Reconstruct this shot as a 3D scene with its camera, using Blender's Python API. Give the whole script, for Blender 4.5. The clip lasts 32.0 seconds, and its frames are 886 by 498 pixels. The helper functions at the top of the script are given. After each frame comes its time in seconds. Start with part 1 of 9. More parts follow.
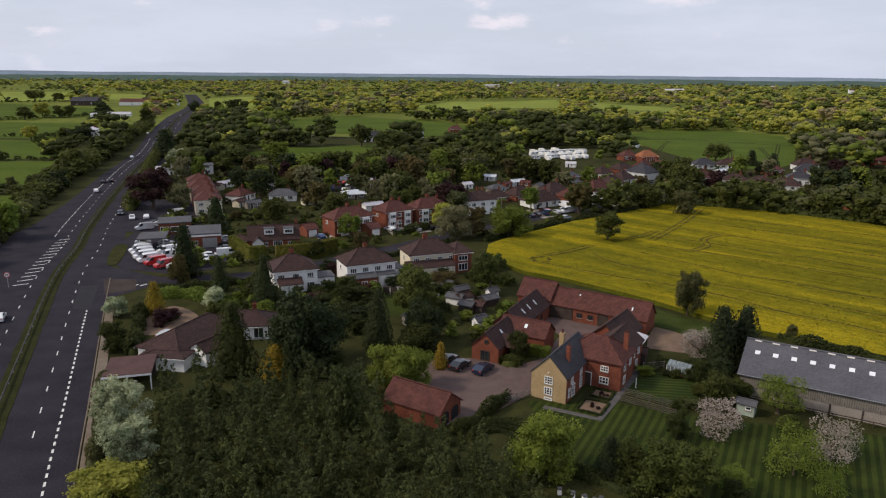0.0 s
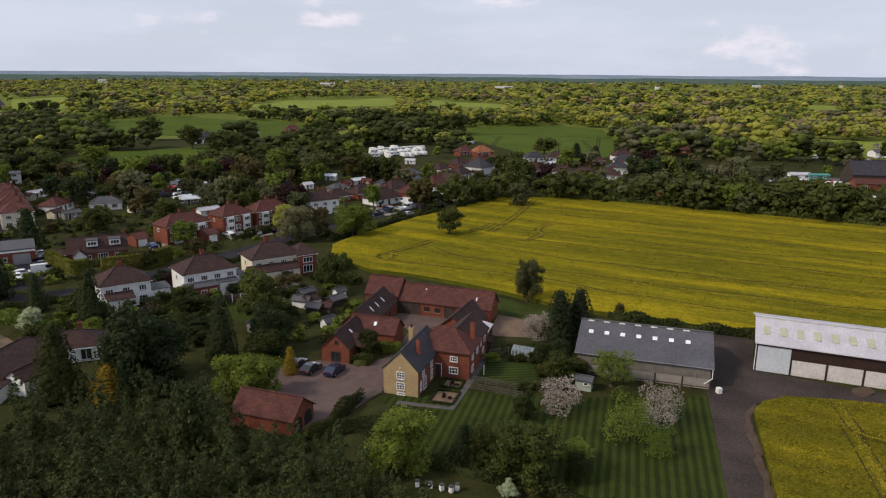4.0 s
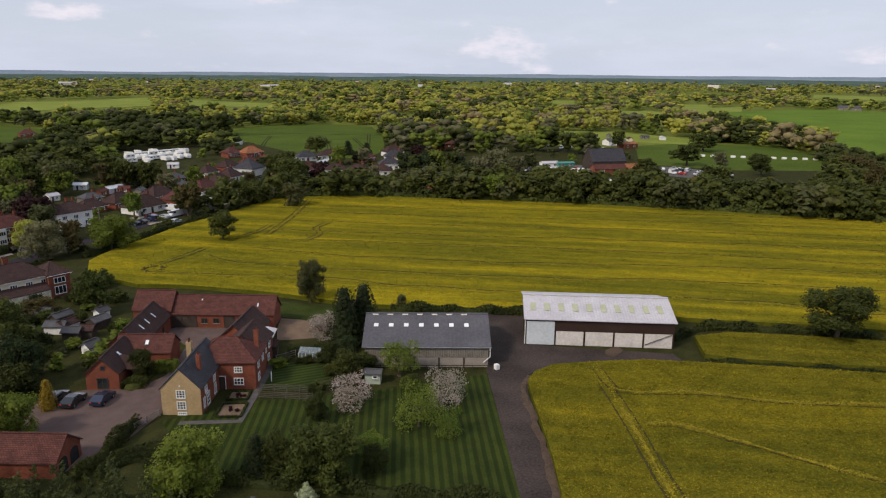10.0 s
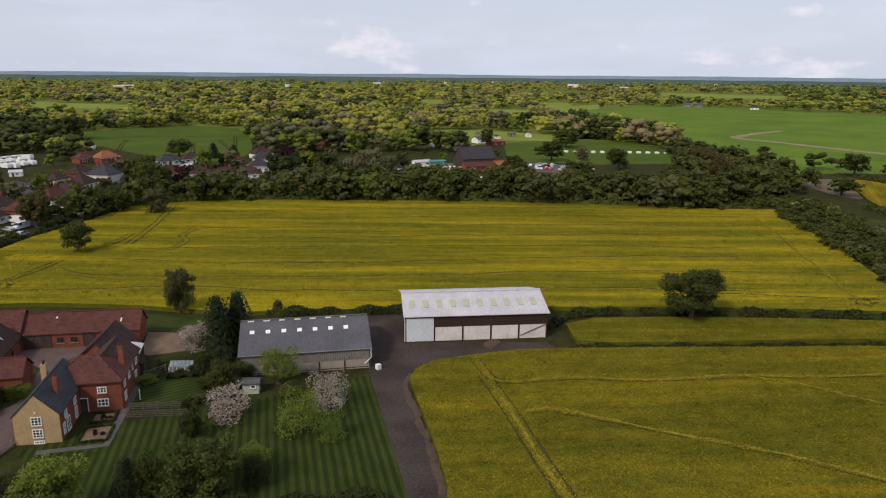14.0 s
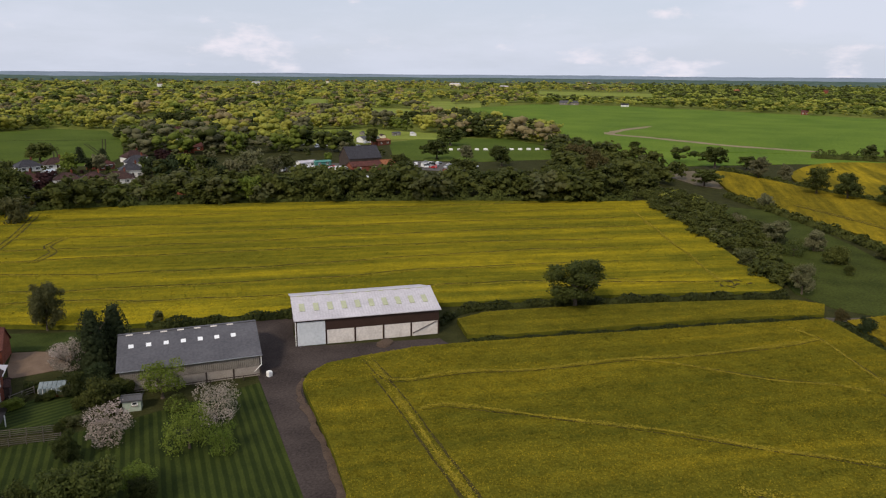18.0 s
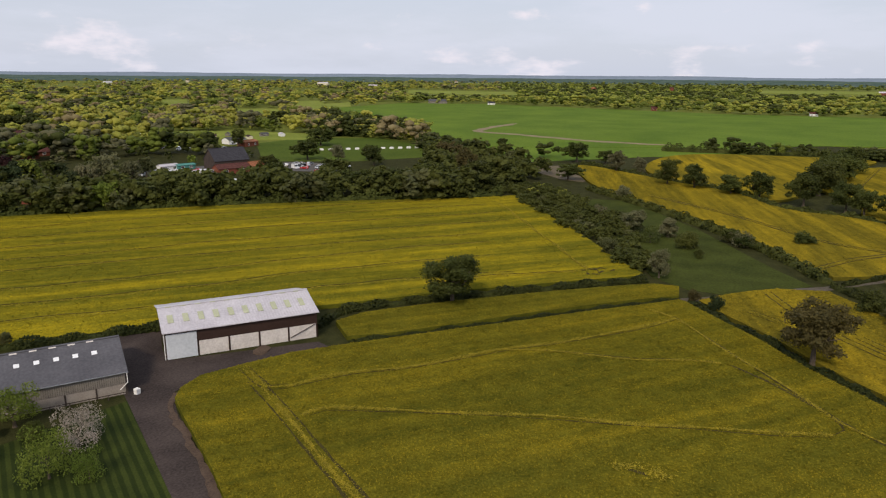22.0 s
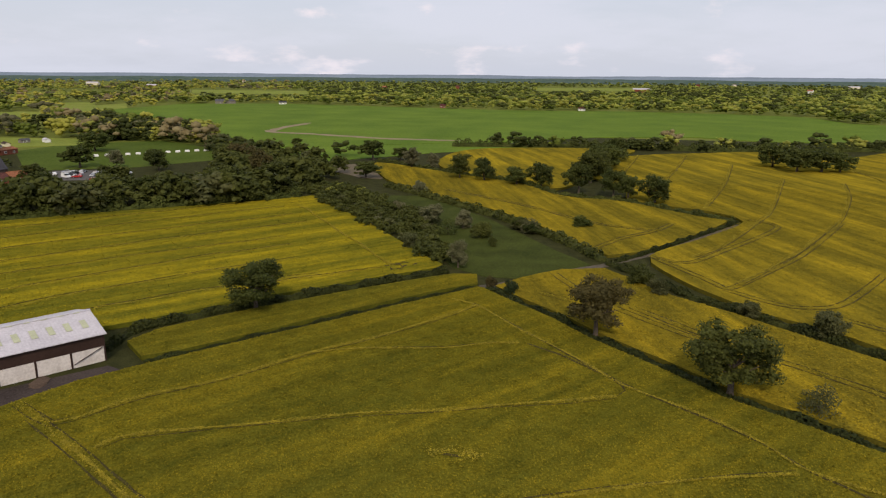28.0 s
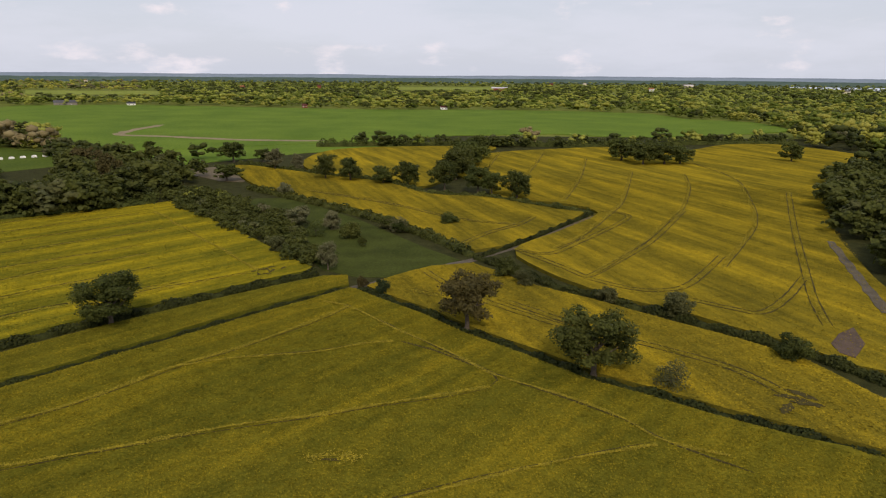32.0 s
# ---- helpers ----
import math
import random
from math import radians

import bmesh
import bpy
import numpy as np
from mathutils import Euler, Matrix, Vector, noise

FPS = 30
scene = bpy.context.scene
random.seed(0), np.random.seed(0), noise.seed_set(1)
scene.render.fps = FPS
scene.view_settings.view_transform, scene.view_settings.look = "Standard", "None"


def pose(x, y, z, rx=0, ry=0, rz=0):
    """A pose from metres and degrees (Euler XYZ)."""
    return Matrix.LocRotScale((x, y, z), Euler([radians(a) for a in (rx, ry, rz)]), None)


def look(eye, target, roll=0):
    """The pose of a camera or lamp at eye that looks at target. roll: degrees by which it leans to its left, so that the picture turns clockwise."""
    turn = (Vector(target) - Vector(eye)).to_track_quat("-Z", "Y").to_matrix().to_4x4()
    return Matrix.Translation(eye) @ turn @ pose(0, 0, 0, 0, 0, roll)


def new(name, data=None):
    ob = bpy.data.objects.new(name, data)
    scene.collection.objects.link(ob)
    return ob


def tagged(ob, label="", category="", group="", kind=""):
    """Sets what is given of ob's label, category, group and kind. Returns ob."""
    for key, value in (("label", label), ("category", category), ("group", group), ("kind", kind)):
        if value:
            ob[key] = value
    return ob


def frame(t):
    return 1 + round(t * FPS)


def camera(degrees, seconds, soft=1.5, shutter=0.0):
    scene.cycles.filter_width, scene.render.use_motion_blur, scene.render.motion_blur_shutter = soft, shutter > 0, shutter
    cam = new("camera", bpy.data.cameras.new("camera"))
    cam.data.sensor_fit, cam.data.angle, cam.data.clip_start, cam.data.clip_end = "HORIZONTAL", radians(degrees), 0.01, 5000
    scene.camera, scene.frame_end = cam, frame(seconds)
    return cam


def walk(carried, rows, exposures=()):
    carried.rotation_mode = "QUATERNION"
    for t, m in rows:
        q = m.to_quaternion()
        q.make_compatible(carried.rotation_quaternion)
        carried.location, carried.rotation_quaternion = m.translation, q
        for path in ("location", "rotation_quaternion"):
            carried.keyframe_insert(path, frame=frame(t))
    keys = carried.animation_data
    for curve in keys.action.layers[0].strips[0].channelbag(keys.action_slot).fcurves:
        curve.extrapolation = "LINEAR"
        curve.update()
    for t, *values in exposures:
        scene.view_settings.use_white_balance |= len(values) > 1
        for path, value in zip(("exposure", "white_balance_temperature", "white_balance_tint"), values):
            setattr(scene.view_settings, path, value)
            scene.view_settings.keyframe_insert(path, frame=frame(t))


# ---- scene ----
EV = -0.30
cam = camera(64.47, 32.0, soft=1.2)
PATH = [
    (0.0, pose(0, 0, 47, 75.948, -0.483, -0.000)),
    (1.0, pose(0, 0, 47, 75.894, -0.451, -3.325)),
    (2.0, pose(0, 0, 47, 75.873, -0.430, -6.731)),
    (3.0, pose(0, 0, 47, 75.889, -0.436, -9.956)),
    (3.5, pose(0, 0, 47, 75.902, -0.433, -11.458)),
    (5.5, pose(0, 0, 47, 75.919, -0.479, -17.617)),
    (6.0, pose(0, 0, 47, 75.923, -0.475, -19.104)),
    (7.0, pose(0, 0, 47, 75.914, -0.473, -22.083)),
    (8.0, pose(0, 0, 47, 75.895, -0.456, -24.899)),
    (9.0, pose(0, 0, 47, 75.899, -0.461, -28.235)),
    (10.0, pose(0, 0, 47, 75.909, -0.480, -31.355)),
    (11.0, pose(0, 0, 47, 75.903, -0.488, -34.563)),
    (12.0, pose(0, 0, 47, 75.929, -0.481, -37.263)),
    (13.0, pose(0, 0, 47, 75.945, -0.526, -39.742)),
    (14.0, pose(0, 0, 47, 75.964, -0.486, -41.718)),
    (14.5, pose(0, 0, 47, 75.945, -0.496, -42.752)),
    (16.5, pose(0, 0, 47, 75.940, -0.495, -47.401)),
    (17.0, pose(0, 0, 47, 75.959, -0.510, -48.717)),
    (18.0, pose(0, 0, 47, 75.969, -0.484, -50.993)),
    (19.0, pose(0, 0, 47, 75.965, -0.470, -53.366)),
    (20.0, pose(0, 0, 47, 75.968, -0.497, -55.864)),
    (21.0, pose(0, 0, 47, 75.961, -0.478, -58.602)),
    (22.0, pose(0, 0, 47, 75.973, -0.462, -61.390)),
    (23.0, pose(0, 0, 47, 75.961, -0.462, -64.261)),
    (24.0, pose(0, 0, 47, 75.952, -0.472, -67.106)),
    (25.0, pose(0, 0, 47, 75.970, -0.451, -69.837)),
    (25.5, pose(0, 0, 47, 75.986, -0.464, -71.143)),
    (27.5, pose(0, 0, 47, 76.013, -0.426, -76.484)),
    (28.0, pose(0, 0, 47, 76.004, -0.437, -77.846)),
    (29.0, pose(0, 0, 47, 76.045, -0.426, -80.561)),
    (30.0, pose(0, 0, 47, 76.035, -0.432, -83.256)),
    (31.0, pose(0, 0, 47, 76.038, -0.442, -86.010)),
    (32.0, pose(0, 0, 47, 76.029, -0.448, -88.752)),
]
walk(cam, PATH, [(0.0, EV, 6720, 15.5), (14.0, EV, 6720, 15), (32.0, EV, 7050, 17)])

# ---- sky and sun ----
SUN_AZ, SUN_EL = radians(-100), radians(40)   # azimuth from +y, clockwise; elevation
world = bpy.data.worlds.new("sky")
scene.world = world
world.use_nodes = True
wt = world.node_tree
wt.nodes.clear()
w_out = wt.nodes.new("ShaderNodeOutputWorld")
w_bg = wt.nodes.new("ShaderNodeBackground")
w_sky = wt.nodes.new("ShaderNodeTexSky")
w_sky.sky_type = "NISHITA"
w_sky.sun_disc = False
w_sky.sun_elevation = SUN_EL
w_sky.sun_rotation = SUN_AZ
w_sky.altitude = 100
w_sky.dust_density = 2.0
w_co = wt.nodes.new("ShaderNodeTexCoord")
w_sep = wt.nodes.new("ShaderNodeSeparateXYZ")
wt.links.new(w_co.outputs["Generated"], w_sep.inputs[0])


def wmath(op, a, b=None):
    n = wt.nodes.new("ShaderNodeMath")
    n.operation = op
    for i, v in enumerate((a, b)):
        if v is None:
            continue
        if isinstance(v, (int, float)):
            n.inputs[i].default_value = v
        else:
            wt.links.new(v, n.inputs[i])
    return n.outputs[0]


# clouds: soft banks drawn out along the skyline
w_vec = wt.nodes.new("ShaderNodeMapping")
w_vec.inputs["Scale"].default_value = (1.0, 1.0, 4.5)
wt.links.new(w_co.outputs["Generated"], w_vec.inputs[0])


w_flat = wt.nodes.new("ShaderNodeMapping")
w_flat.inputs["Scale"].default_value = (1.0, 1.0, 2.6)
wt.links.new(w_co.outputs["Generated"], w_flat.inputs[0])


def wnoise(scale, detail, rough, lo, hi, shape=w_vec):
    n = wt.nodes.new("ShaderNodeTexNoise")
    n.inputs["Scale"].default_value = scale
    n.inputs["Detail"].default_value = detail
    n.inputs["Roughness"].default_value = rough
    wt.links.new(shape.outputs[0], n.inputs["Vector"])
    r = wt.nodes.new("ShaderNodeMapRange")
    r.interpolation_type = "SMOOTHSTEP"
    r.inputs["From Min"].default_value, r.inputs["From Max"].default_value = lo, hi
    wt.links.new(n.outputs[0], r.inputs[0])
    return r.outputs[0]


w_thin = wnoise(2.4, 7, 0.6, 0.42, 0.62)
w_puff = wnoise(9.0, 7, 0.56, 0.57, 0.74, w_flat)
w_mix1 = wt.nodes.new("ShaderNodeMix")
w_mix1.data_type = "RGBA"
wt.links.new(wmath("MULTIPLY", w_thin, 0.5), w_mix1.inputs[0])
wt.links.new(w_sky.outputs[0], w_mix1.inputs[6])
w_mix1.inputs[7].default_value = (9.0, 9.1, 10.2, 1)
w_mix2 = wt.nodes.new("ShaderNodeMix")
w_mix2.data_type = "RGBA"
wt.links.new(wmath("MULTIPLY", w_puff, 1.0), w_mix2.inputs[0])
wt.links.new(w_mix1.outputs[2], w_mix2.inputs[6])
w_mix2.inputs[7].default_value = (16.0, 12.4, 11.0, 1)
# a pale milky veil towards the skyline
w_mix3 = wt.nodes.new("ShaderNodeMix")
w_mix3.data_type = "RGBA"
w_low = wt.nodes.new("ShaderNodeMapRange")
w_low.inputs["From Min"].default_value, w_low.inputs["From Max"].default_value = 0.0, 0.25
w_low.inputs["To Min"].default_value, w_low.inputs["To Max"].default_value = 0.82, 0.62
wt.links.new(w_sep.outputs[2], w_low.inputs[0])
wt.links.new(w_low.outputs[0], w_mix3.inputs[0])
wt.links.new(w_mix2.outputs[2], w_mix3.inputs[6])
w_mix3.inputs[7].default_value = (7.4, 8.45, 10.1, 1)
wt.links.new(w_mix3.outputs[2], w_bg.inputs[0])
w_bg.inputs[1].default_value = 0.110
wt.links.new(w_bg.outputs[0], w_out.inputs[0])

sun_data = bpy.data.lights.new("sun", "SUN")
sun_data.energy, sun_data.angle, sun_data.color = 2.8, radians(9), (1.0, 0.91, 0.74)
sun = new("sun", sun_data)
sun_dir = Vector((math.sin(SUN_AZ) * math.cos(SUN_EL), math.cos(SUN_AZ) * math.cos(SUN_EL), math.sin(SUN_EL)))
sun.matrix_world = look((0, 0, 900), Vector((0, 0, 900)) - sun_dir)

# ---- materials ----
MATS = {}


def ramp_node(nt, stops):
    r = nt.nodes.new("ShaderNodeValToRGB")
    while len(r.color_ramp.elements) < len(stops):
        r.color_ramp.elements.new(0.5)
    for e, (p, c) in zip(r.color_ramp.elements, stops):
        e.position, e.color = p, (*c, 1)
    return r


def surface(name, dark, light, scale=1.0, rough=0.85, metal=0.0, bump=0.3, fine=8.0, spread=0.0, spec=0.3, detail=6, trans=0.0):
    """A surface whose colour wanders between two tones at a large and a fine scale (per metre), with relief; spread varies it from object to object."""
    m = bpy.data.materials.new(name)
    m.use_nodes = True
    nt = m.node_tree
    b = nt.nodes["Principled BSDF"]
    co = nt.nodes.new("ShaderNodeNewGeometry")
    n1, n2 = nt.nodes.new("ShaderNodeTexNoise"), nt.nodes.new("ShaderNodeTexNoise")
    n1.inputs["Scale"].default_value, n1.inputs["Detail"].default_value = scale, detail
    n2.inputs["Scale"].default_value, n2.inputs["Detail"].default_value = scale * fine, 3
    for n in (n1, n2):
        nt.links.new(co.outputs["Position"], n.inputs["Vector"])
    mx = nt.nodes.new("ShaderNodeMath")
    mx.operation = "ADD"
    nt.links.new(n1.outputs[0], mx.inputs[0])
    nt.links.new(n2.outputs[0], mx.inputs[1])
    r = ramp_node(nt, [(0.36, dark), (0.64, light)])
    hf = nt.nodes.new("ShaderNodeMath")
    hf.operation = "MULTIPLY"
    hf.inputs[1].default_value = 0.5
    nt.links.new(mx.outputs[0], hf.inputs[0])
    nt.links.new(hf.outputs[0], r.inputs[0])
    col = r.outputs[0]
    if spread:
        oi = nt.nodes.new("ShaderNodeObjectInfo")
        hs = nt.nodes.new("ShaderNodeHueSaturation")
        for k, (a, z) in {"Hue": (0.5 - 0.035 * spread, 0.5 + 0.03 * spread), "Value": (1 - 0.45 * spread, 1 + 0.45 * spread)}.items():
            mr = nt.nodes.new("ShaderNodeMapRange")
            mr.inputs["To Min"].default_value, mr.inputs["To Max"].default_value = a, z
            if k == "Hue":
                wn = nt.nodes.new("ShaderNodeTexWhiteNoise")
                wn.noise_dimensions = "1D"
                nt.links.new(oi.outputs["Random"], wn.inputs["W"])
                nt.links.new(wn.outputs["Value"], mr.inputs[0])
            else:
                nt.links.new(oi.outputs["Random"], mr.inputs[0])
            nt.links.new(mr.outputs[0], hs.inputs[k])
        nt.links.new(col, hs.inputs["Color"])
        col = hs.outputs[0]
    nt.links.new(col, b.inputs["Base Color"])
    b.inputs["Roughness"].default_value, b.inputs["Metallic"].default_value = rough, metal
    b.inputs["Specular IOR Level"].default_value = spec
    if bump:
        bp = nt.nodes.new("ShaderNodeBump")
        bp.inputs["Strength"].default_value = bump
        bp.inputs["Distance"].default_value = 0.4 / (scale * fine)
        nt.links.new(n2.outputs[0], bp.inputs["Height"])
        nt.links.new(bp.outputs[0], b.inputs["Normal"])
    if trans:
        b.inputs["Subsurface Weight"].default_value = 0.0
        tr = nt.nodes.new("ShaderNodeBsdfTranslucent")
        ms = nt.nodes.new("ShaderNodeMixShader")
        ms.inputs[0].default_value = trans
        nt.links.new(col, tr.inputs[0])
        nt.links.new(b.outputs[0], ms.inputs[1])
        nt.links.new(tr.outputs[0], ms.inputs[2])
        nt.links.new(ms.outputs[0], nt.nodes["Material Output"].inputs[0])
    MATS[name] = m
    return m


def crop_mat(name, green, leaf, bloom, amount, angle, period, loose=False):
    """Rape in flower: green leaf with yellow bloom, denser in drifts and along the drilling bands."""
    m = surface(name, green, leaf, 0.35, 1.0, bump=1.0, fine=7, spec=0.0)
    nt = m.node_tree
    b = nt.nodes["Principled BSDF"]
    base = b.inputs["Base Color"].links[0].from_socket
    geo = nt.nodes.new("ShaderNodeNewGeometry")
    mp = nt.nodes.new("ShaderNodeMapping")
    mp.inputs["Rotation"].default_value = (0, 0, -radians(angle))
    nt.links.new(geo.outputs["Position"], mp.inputs[0])
    band = nt.nodes.new("ShaderNodeMapping")
    band.inputs["Scale"].default_value = (0.012, 1.0 / period, 1)
    nt.links.new(mp.outputs[0], band.inputs[0])

    def noise_of(src, scale, det, lo, hi):
        n = nt.nodes.new("ShaderNodeTexNoise")
        n.inputs["Scale"].default_value, n.inputs["Detail"].default_value = scale, det
        nt.links.new(src, n.inputs["Vector"])
        r = nt.nodes.new("ShaderNodeMapRange")
        r.inputs["From Min"].default_value, r.inputs["From Max"].default_value = lo, hi
        nt.links.new(n.outputs[0], r.inputs[0])
        return r.outputs[0]

    def mul(a, c):
        n = nt.nodes.new("ShaderNodeMath")
        n.operation = "MULTIPLY"
        nt.links.new(a, n.inputs[0])
        if isinstance(c, float):
            n.inputs[1].default_value = c
        else:
            nt.links.new(c, n.inputs[1])
        return n.outputs[0]

    def add(a, c):
        n = nt.nodes.new("ShaderNodeMath")
        n.operation = "ADD"
        n.use_clamp = True
        nt.links.new(a, n.inputs[0])
        nt.links.new(c, n.inputs[1])
        return n.outputs[0]

    bands = noise_of(band.outputs[0], 1.0, 3, 0.42, 0.62)
    drift = noise_of(geo.outputs["Position"], 0.022, 4, 0.16, 0.86)
    speck = geo.outputs["Random Per Island"] if loose else noise_of(geo.outputs["Position"], 3.0, 5, 0.36, 0.66)
    fine = nt.nodes.new("ShaderNodeMapping")
    fine.inputs["Scale"].default_value = (0.05, 0.55, 1)
    nt.links.new(mp.outputs[0], fine.inputs[0])
    rows = noise_of(fine.outputs[0], 1.0, 4, 0.36, 0.66)
    clump = noise_of(geo.outputs["Position"], 0.42, 4, 0.30, 0.72)
    amt = mul(add(mul(bands, 0.46), add(mul(rows, 0.30), mul(drift, 0.42))), amount)
    fac = mul(add(mul(speck, 0.40), add(mul(clump, 0.34), mul(amt, 0.48))), amt)
    if loose:
        fac = mul(add(mul(speck, 0.95), mul(amt, 0.25)), add(amt, mul(clump, 0.2)))
    if not loose:   # green stems show on the standing edges of the crop
        sp = nt.nodes.new("ShaderNodeSeparateXYZ")
        nt.links.new(geo.outputs["Normal"], sp.inputs[0])
        fac = mul(fac, sp.outputs[2])
    mix = nt.nodes.new("ShaderNodeMix")
    mix.data_type = "RGBA"
    nt.links.new(fac, mix.inputs[0])
    nt.links.new(base, mix.inputs[6])
    mix.inputs[7].default_value = (*bloom, 1)
    nt.links.new(mix.outputs[2], b.inputs["Base Color"])
    return m


def tile_mat(name, a, c, mortar, w, h, rough=0.8, gap=0.02, bump=0.5):
    """Courses of small units (bricks, roof tiles, boards) over each part's own box of coordinates, in metres."""
    m = surface(name, a, c, 0.8, rough, bump=0.0, fine=10, spec=0.25)
    nt = m.node_tree
    b = nt.nodes["Principled BSDF"]
    base = b.inputs["Base Color"].links[0].from_socket
    uv = nt.nodes.new("ShaderNodeUVMap")
    uv.uv_map = "uv"
    br = nt.nodes.new("ShaderNodeTexBrick")
    br.inputs["Scale"].default_value = 1.0
    br.inputs["Brick Width"].default_value, br.inputs["Row Height"].default_value = w, h
    br.inputs["Mortar Size"].default_value = gap
    br.inputs["Color1"].default_value = (1, 1, 1, 1)
    br.inputs["Color2"].default_value = (0.62, 0.62, 0.62, 1)
    br.inputs["Mortar"].default_value = (*mortar, 1)
    nt.links.new(uv.outputs[0], br.inputs["Vector"])
    mix = nt.nodes.new("ShaderNodeMix")
    mix.data_type, mix.blend_type = "RGBA", "MULTIPLY"
    mix.inputs[0].default_value = 1.0
    nt.links.new(base, mix.inputs[6])
    nt.links.new(br.outputs[0], mix.inputs[7])
    nt.links.new(mix.outputs[2], b.inputs["Base Color"])
    bp = nt.nodes.new("ShaderNodeBump")
    bp.inputs["Strength"].default_value, bp.inputs["Distance"].default_value = bump, 0.02
    bp.invert = True
    nt.links.new(br.outputs["Fac"], bp.inputs["Height"])
    nt.links.new(bp.outputs[0], b.inputs["Normal"])
    return m


surface("grass", (0.023, 0.034, 0.008), (0.052, 0.068, 0.017), 0.25, 0.95, fine=14, bump=0.6, spec=0.03)
# far ground, lightened so its colour stands for sunlit land
surface("far_grass", (0.085, 0.105, 0.020), (0.165, 0.185, 0.038), 0.01, 0.95, fine=9, bump=0.3, spec=0.03)
surface("pasture_grass", (0.046, 0.074, 0.011), (0.086, 0.120, 0.019), 0.03, 0.95, fine=20, bump=0.4, spec=0.03)
surface("meadow_grass", (0.026, 0.036, 0.008), (0.066, 0.080, 0.017), 0.10, 0.95, fine=20, bump=0.6, spec=0.03)
surface("rough_grass", (0.022, 0.025, 0.009), (0.052, 0.053, 0.018), 0.3, 0.95, fine=12, bump=0.9, spec=0.03)
# sunshine on the distant strips is put into this lighter green
surface("sunlit_grass", (0.13, 0.17, 0.030), (0.24, 0.27, 0.055), 0.02, 0.95, fine=20, bump=0.3, spec=0.03)
surface("verge_grass", (0.018, 0.022, 0.008), (0.042, 0.044, 0.016), 0.3, 0.95, fine=12, bump=0.9, spec=0.03)
surface("corn", (0.068, 0.124, 0.014), (0.132, 0.198, 0.025), 0.02, 0.9, fine=30, bump=0.3, spec=0.03)
surface("bare_soil_red", (0.055, 0.036, 0.025), (0.110, 0.074, 0.052), 0.5, 0.95, bump=0.6)
surface("fallow", (0.085, 0.068, 0.036), (0.150, 0.118, 0.070), 0.12, 0.95, bump=0.7)
surface("dry_soil", (0.17, 0.13, 0.075), (0.27, 0.21, 0.125), 0.1, 0.95, bump=0.3)
surface("track_soil", (0.055, 0.045, 0.030), (0.12, 0.10, 0.07), 0.5, 0.95, bump=0.7)
surface("gravel", (0.115, 0.075, 0.048), (0.190, 0.130, 0.088), 0.6, 0.95, bump=0.6, fine=20)
surface("pink_gravel", (0.085, 0.056, 0.050), (0.135, 0.093, 0.083), 0.5, 0.95, bump=0.6, fine=25)
surface("yard_asphalt", (0.032, 0.025, 0.023), (0.078, 0.061, 0.054), 0.16, 0.97, bump=0.25, fine=18, spec=0.1)
surface("asphalt", (0.020, 0.018, 0.024), (0.037, 0.034, 0.043), 0.2, 0.97, bump=0.35, fine=20, spec=0.08)
surface("concrete", (0.22, 0.19, 0.165), (0.34, 0.30, 0.26), 0.5, 0.9, bump=0.3, fine=12)
surface("road_paint", (0.55, 0.55, 0.52), (0.78, 0.78, 0.75), 1.0, 0.7, bump=0.1)
surface("steel", (0.33, 0.34, 0.35), (0.50, 0.51, 0.52), 1.0, 0.45, 0.8, bump=0.05)
surface("white_paint", (0.66, 0.66, 0.64), (0.82, 0.82, 0.80), 0.8, 0.6, bump=0.06)
surface("cream_render", (0.33, 0.23, 0.12), (0.44, 0.32, 0.17), 0.5, 0.9, bump=0.15)
surface("dark_timber", (0.030, 0.022, 0.018), (0.075, 0.055, 0.045), 1.0, 0.85, bump=0.4)
surface("grey_timber", (0.13, 0.115, 0.10), (0.25, 0.225, 0.195), 0.9, 0.9, bump=0.4)
surface("aged_timber", (0.055, 0.048, 0.040), (0.125, 0.110, 0.092), 0.9, 0.9, bump=0.4)
surface("bark", (0.055, 0.042, 0.030), (0.12, 0.095, 0.07), 2.0, 0.95, bump=0.8)
surface("brown_cladding", (0.028, 0.014, 0.010), (0.045, 0.024, 0.018), 0.4, 0.6, bump=0.05)
surface("sheet_white", (0.42, 0.40, 0.43), (0.55, 0.53, 0.56), 0.3, 0.45, bump=0.04)
surface("sheet_blue", (0.48, 0.52, 0.56), (0.60, 0.64, 0.68), 0.3, 0.5, bump=0.04)
surface("rooflight", (0.36, 0.38, 0.25), (0.46, 0.48, 0.32), 0.6, 0.4, bump=0.03)
surface("clear_rooflight", (0.72, 0.74, 0.76), (0.86, 0.87, 0.88), 0.8, 0.3, bump=0.03)
surface("fibre_cement", (0.066, 0.066, 0.076), (0.110, 0.110, 0.122), 0.18, 0.9, bump=0.15, fine=14)
surface("lead", (0.052, 0.052, 0.057), (0.092, 0.092, 0.098), 0.7, 0.7, bump=0.1)
surface("pale_green", (0.30, 0.36, 0.29), (0.40, 0.46, 0.38), 0.8, 0.8, bump=0.1)
surface("stone_path", (0.062, 0.057, 0.054), (0.115, 0.106, 0.098), 0.8, 0.9, bump=0.3)
surface("cream_panel", (0.50, 0.46, 0.43), (0.68, 0.64, 0.60), 0.35, 0.85, bump=0.1)
surface("cream_wall", (0.56, 0.50, 0.38), (0.70, 0.64, 0.50), 0.6, 0.85, bump=0.08)
surface("maroon_felt", (0.062, 0.032, 0.030), (0.098, 0.050, 0.045), 0.5, 0.9, bump=0.3)
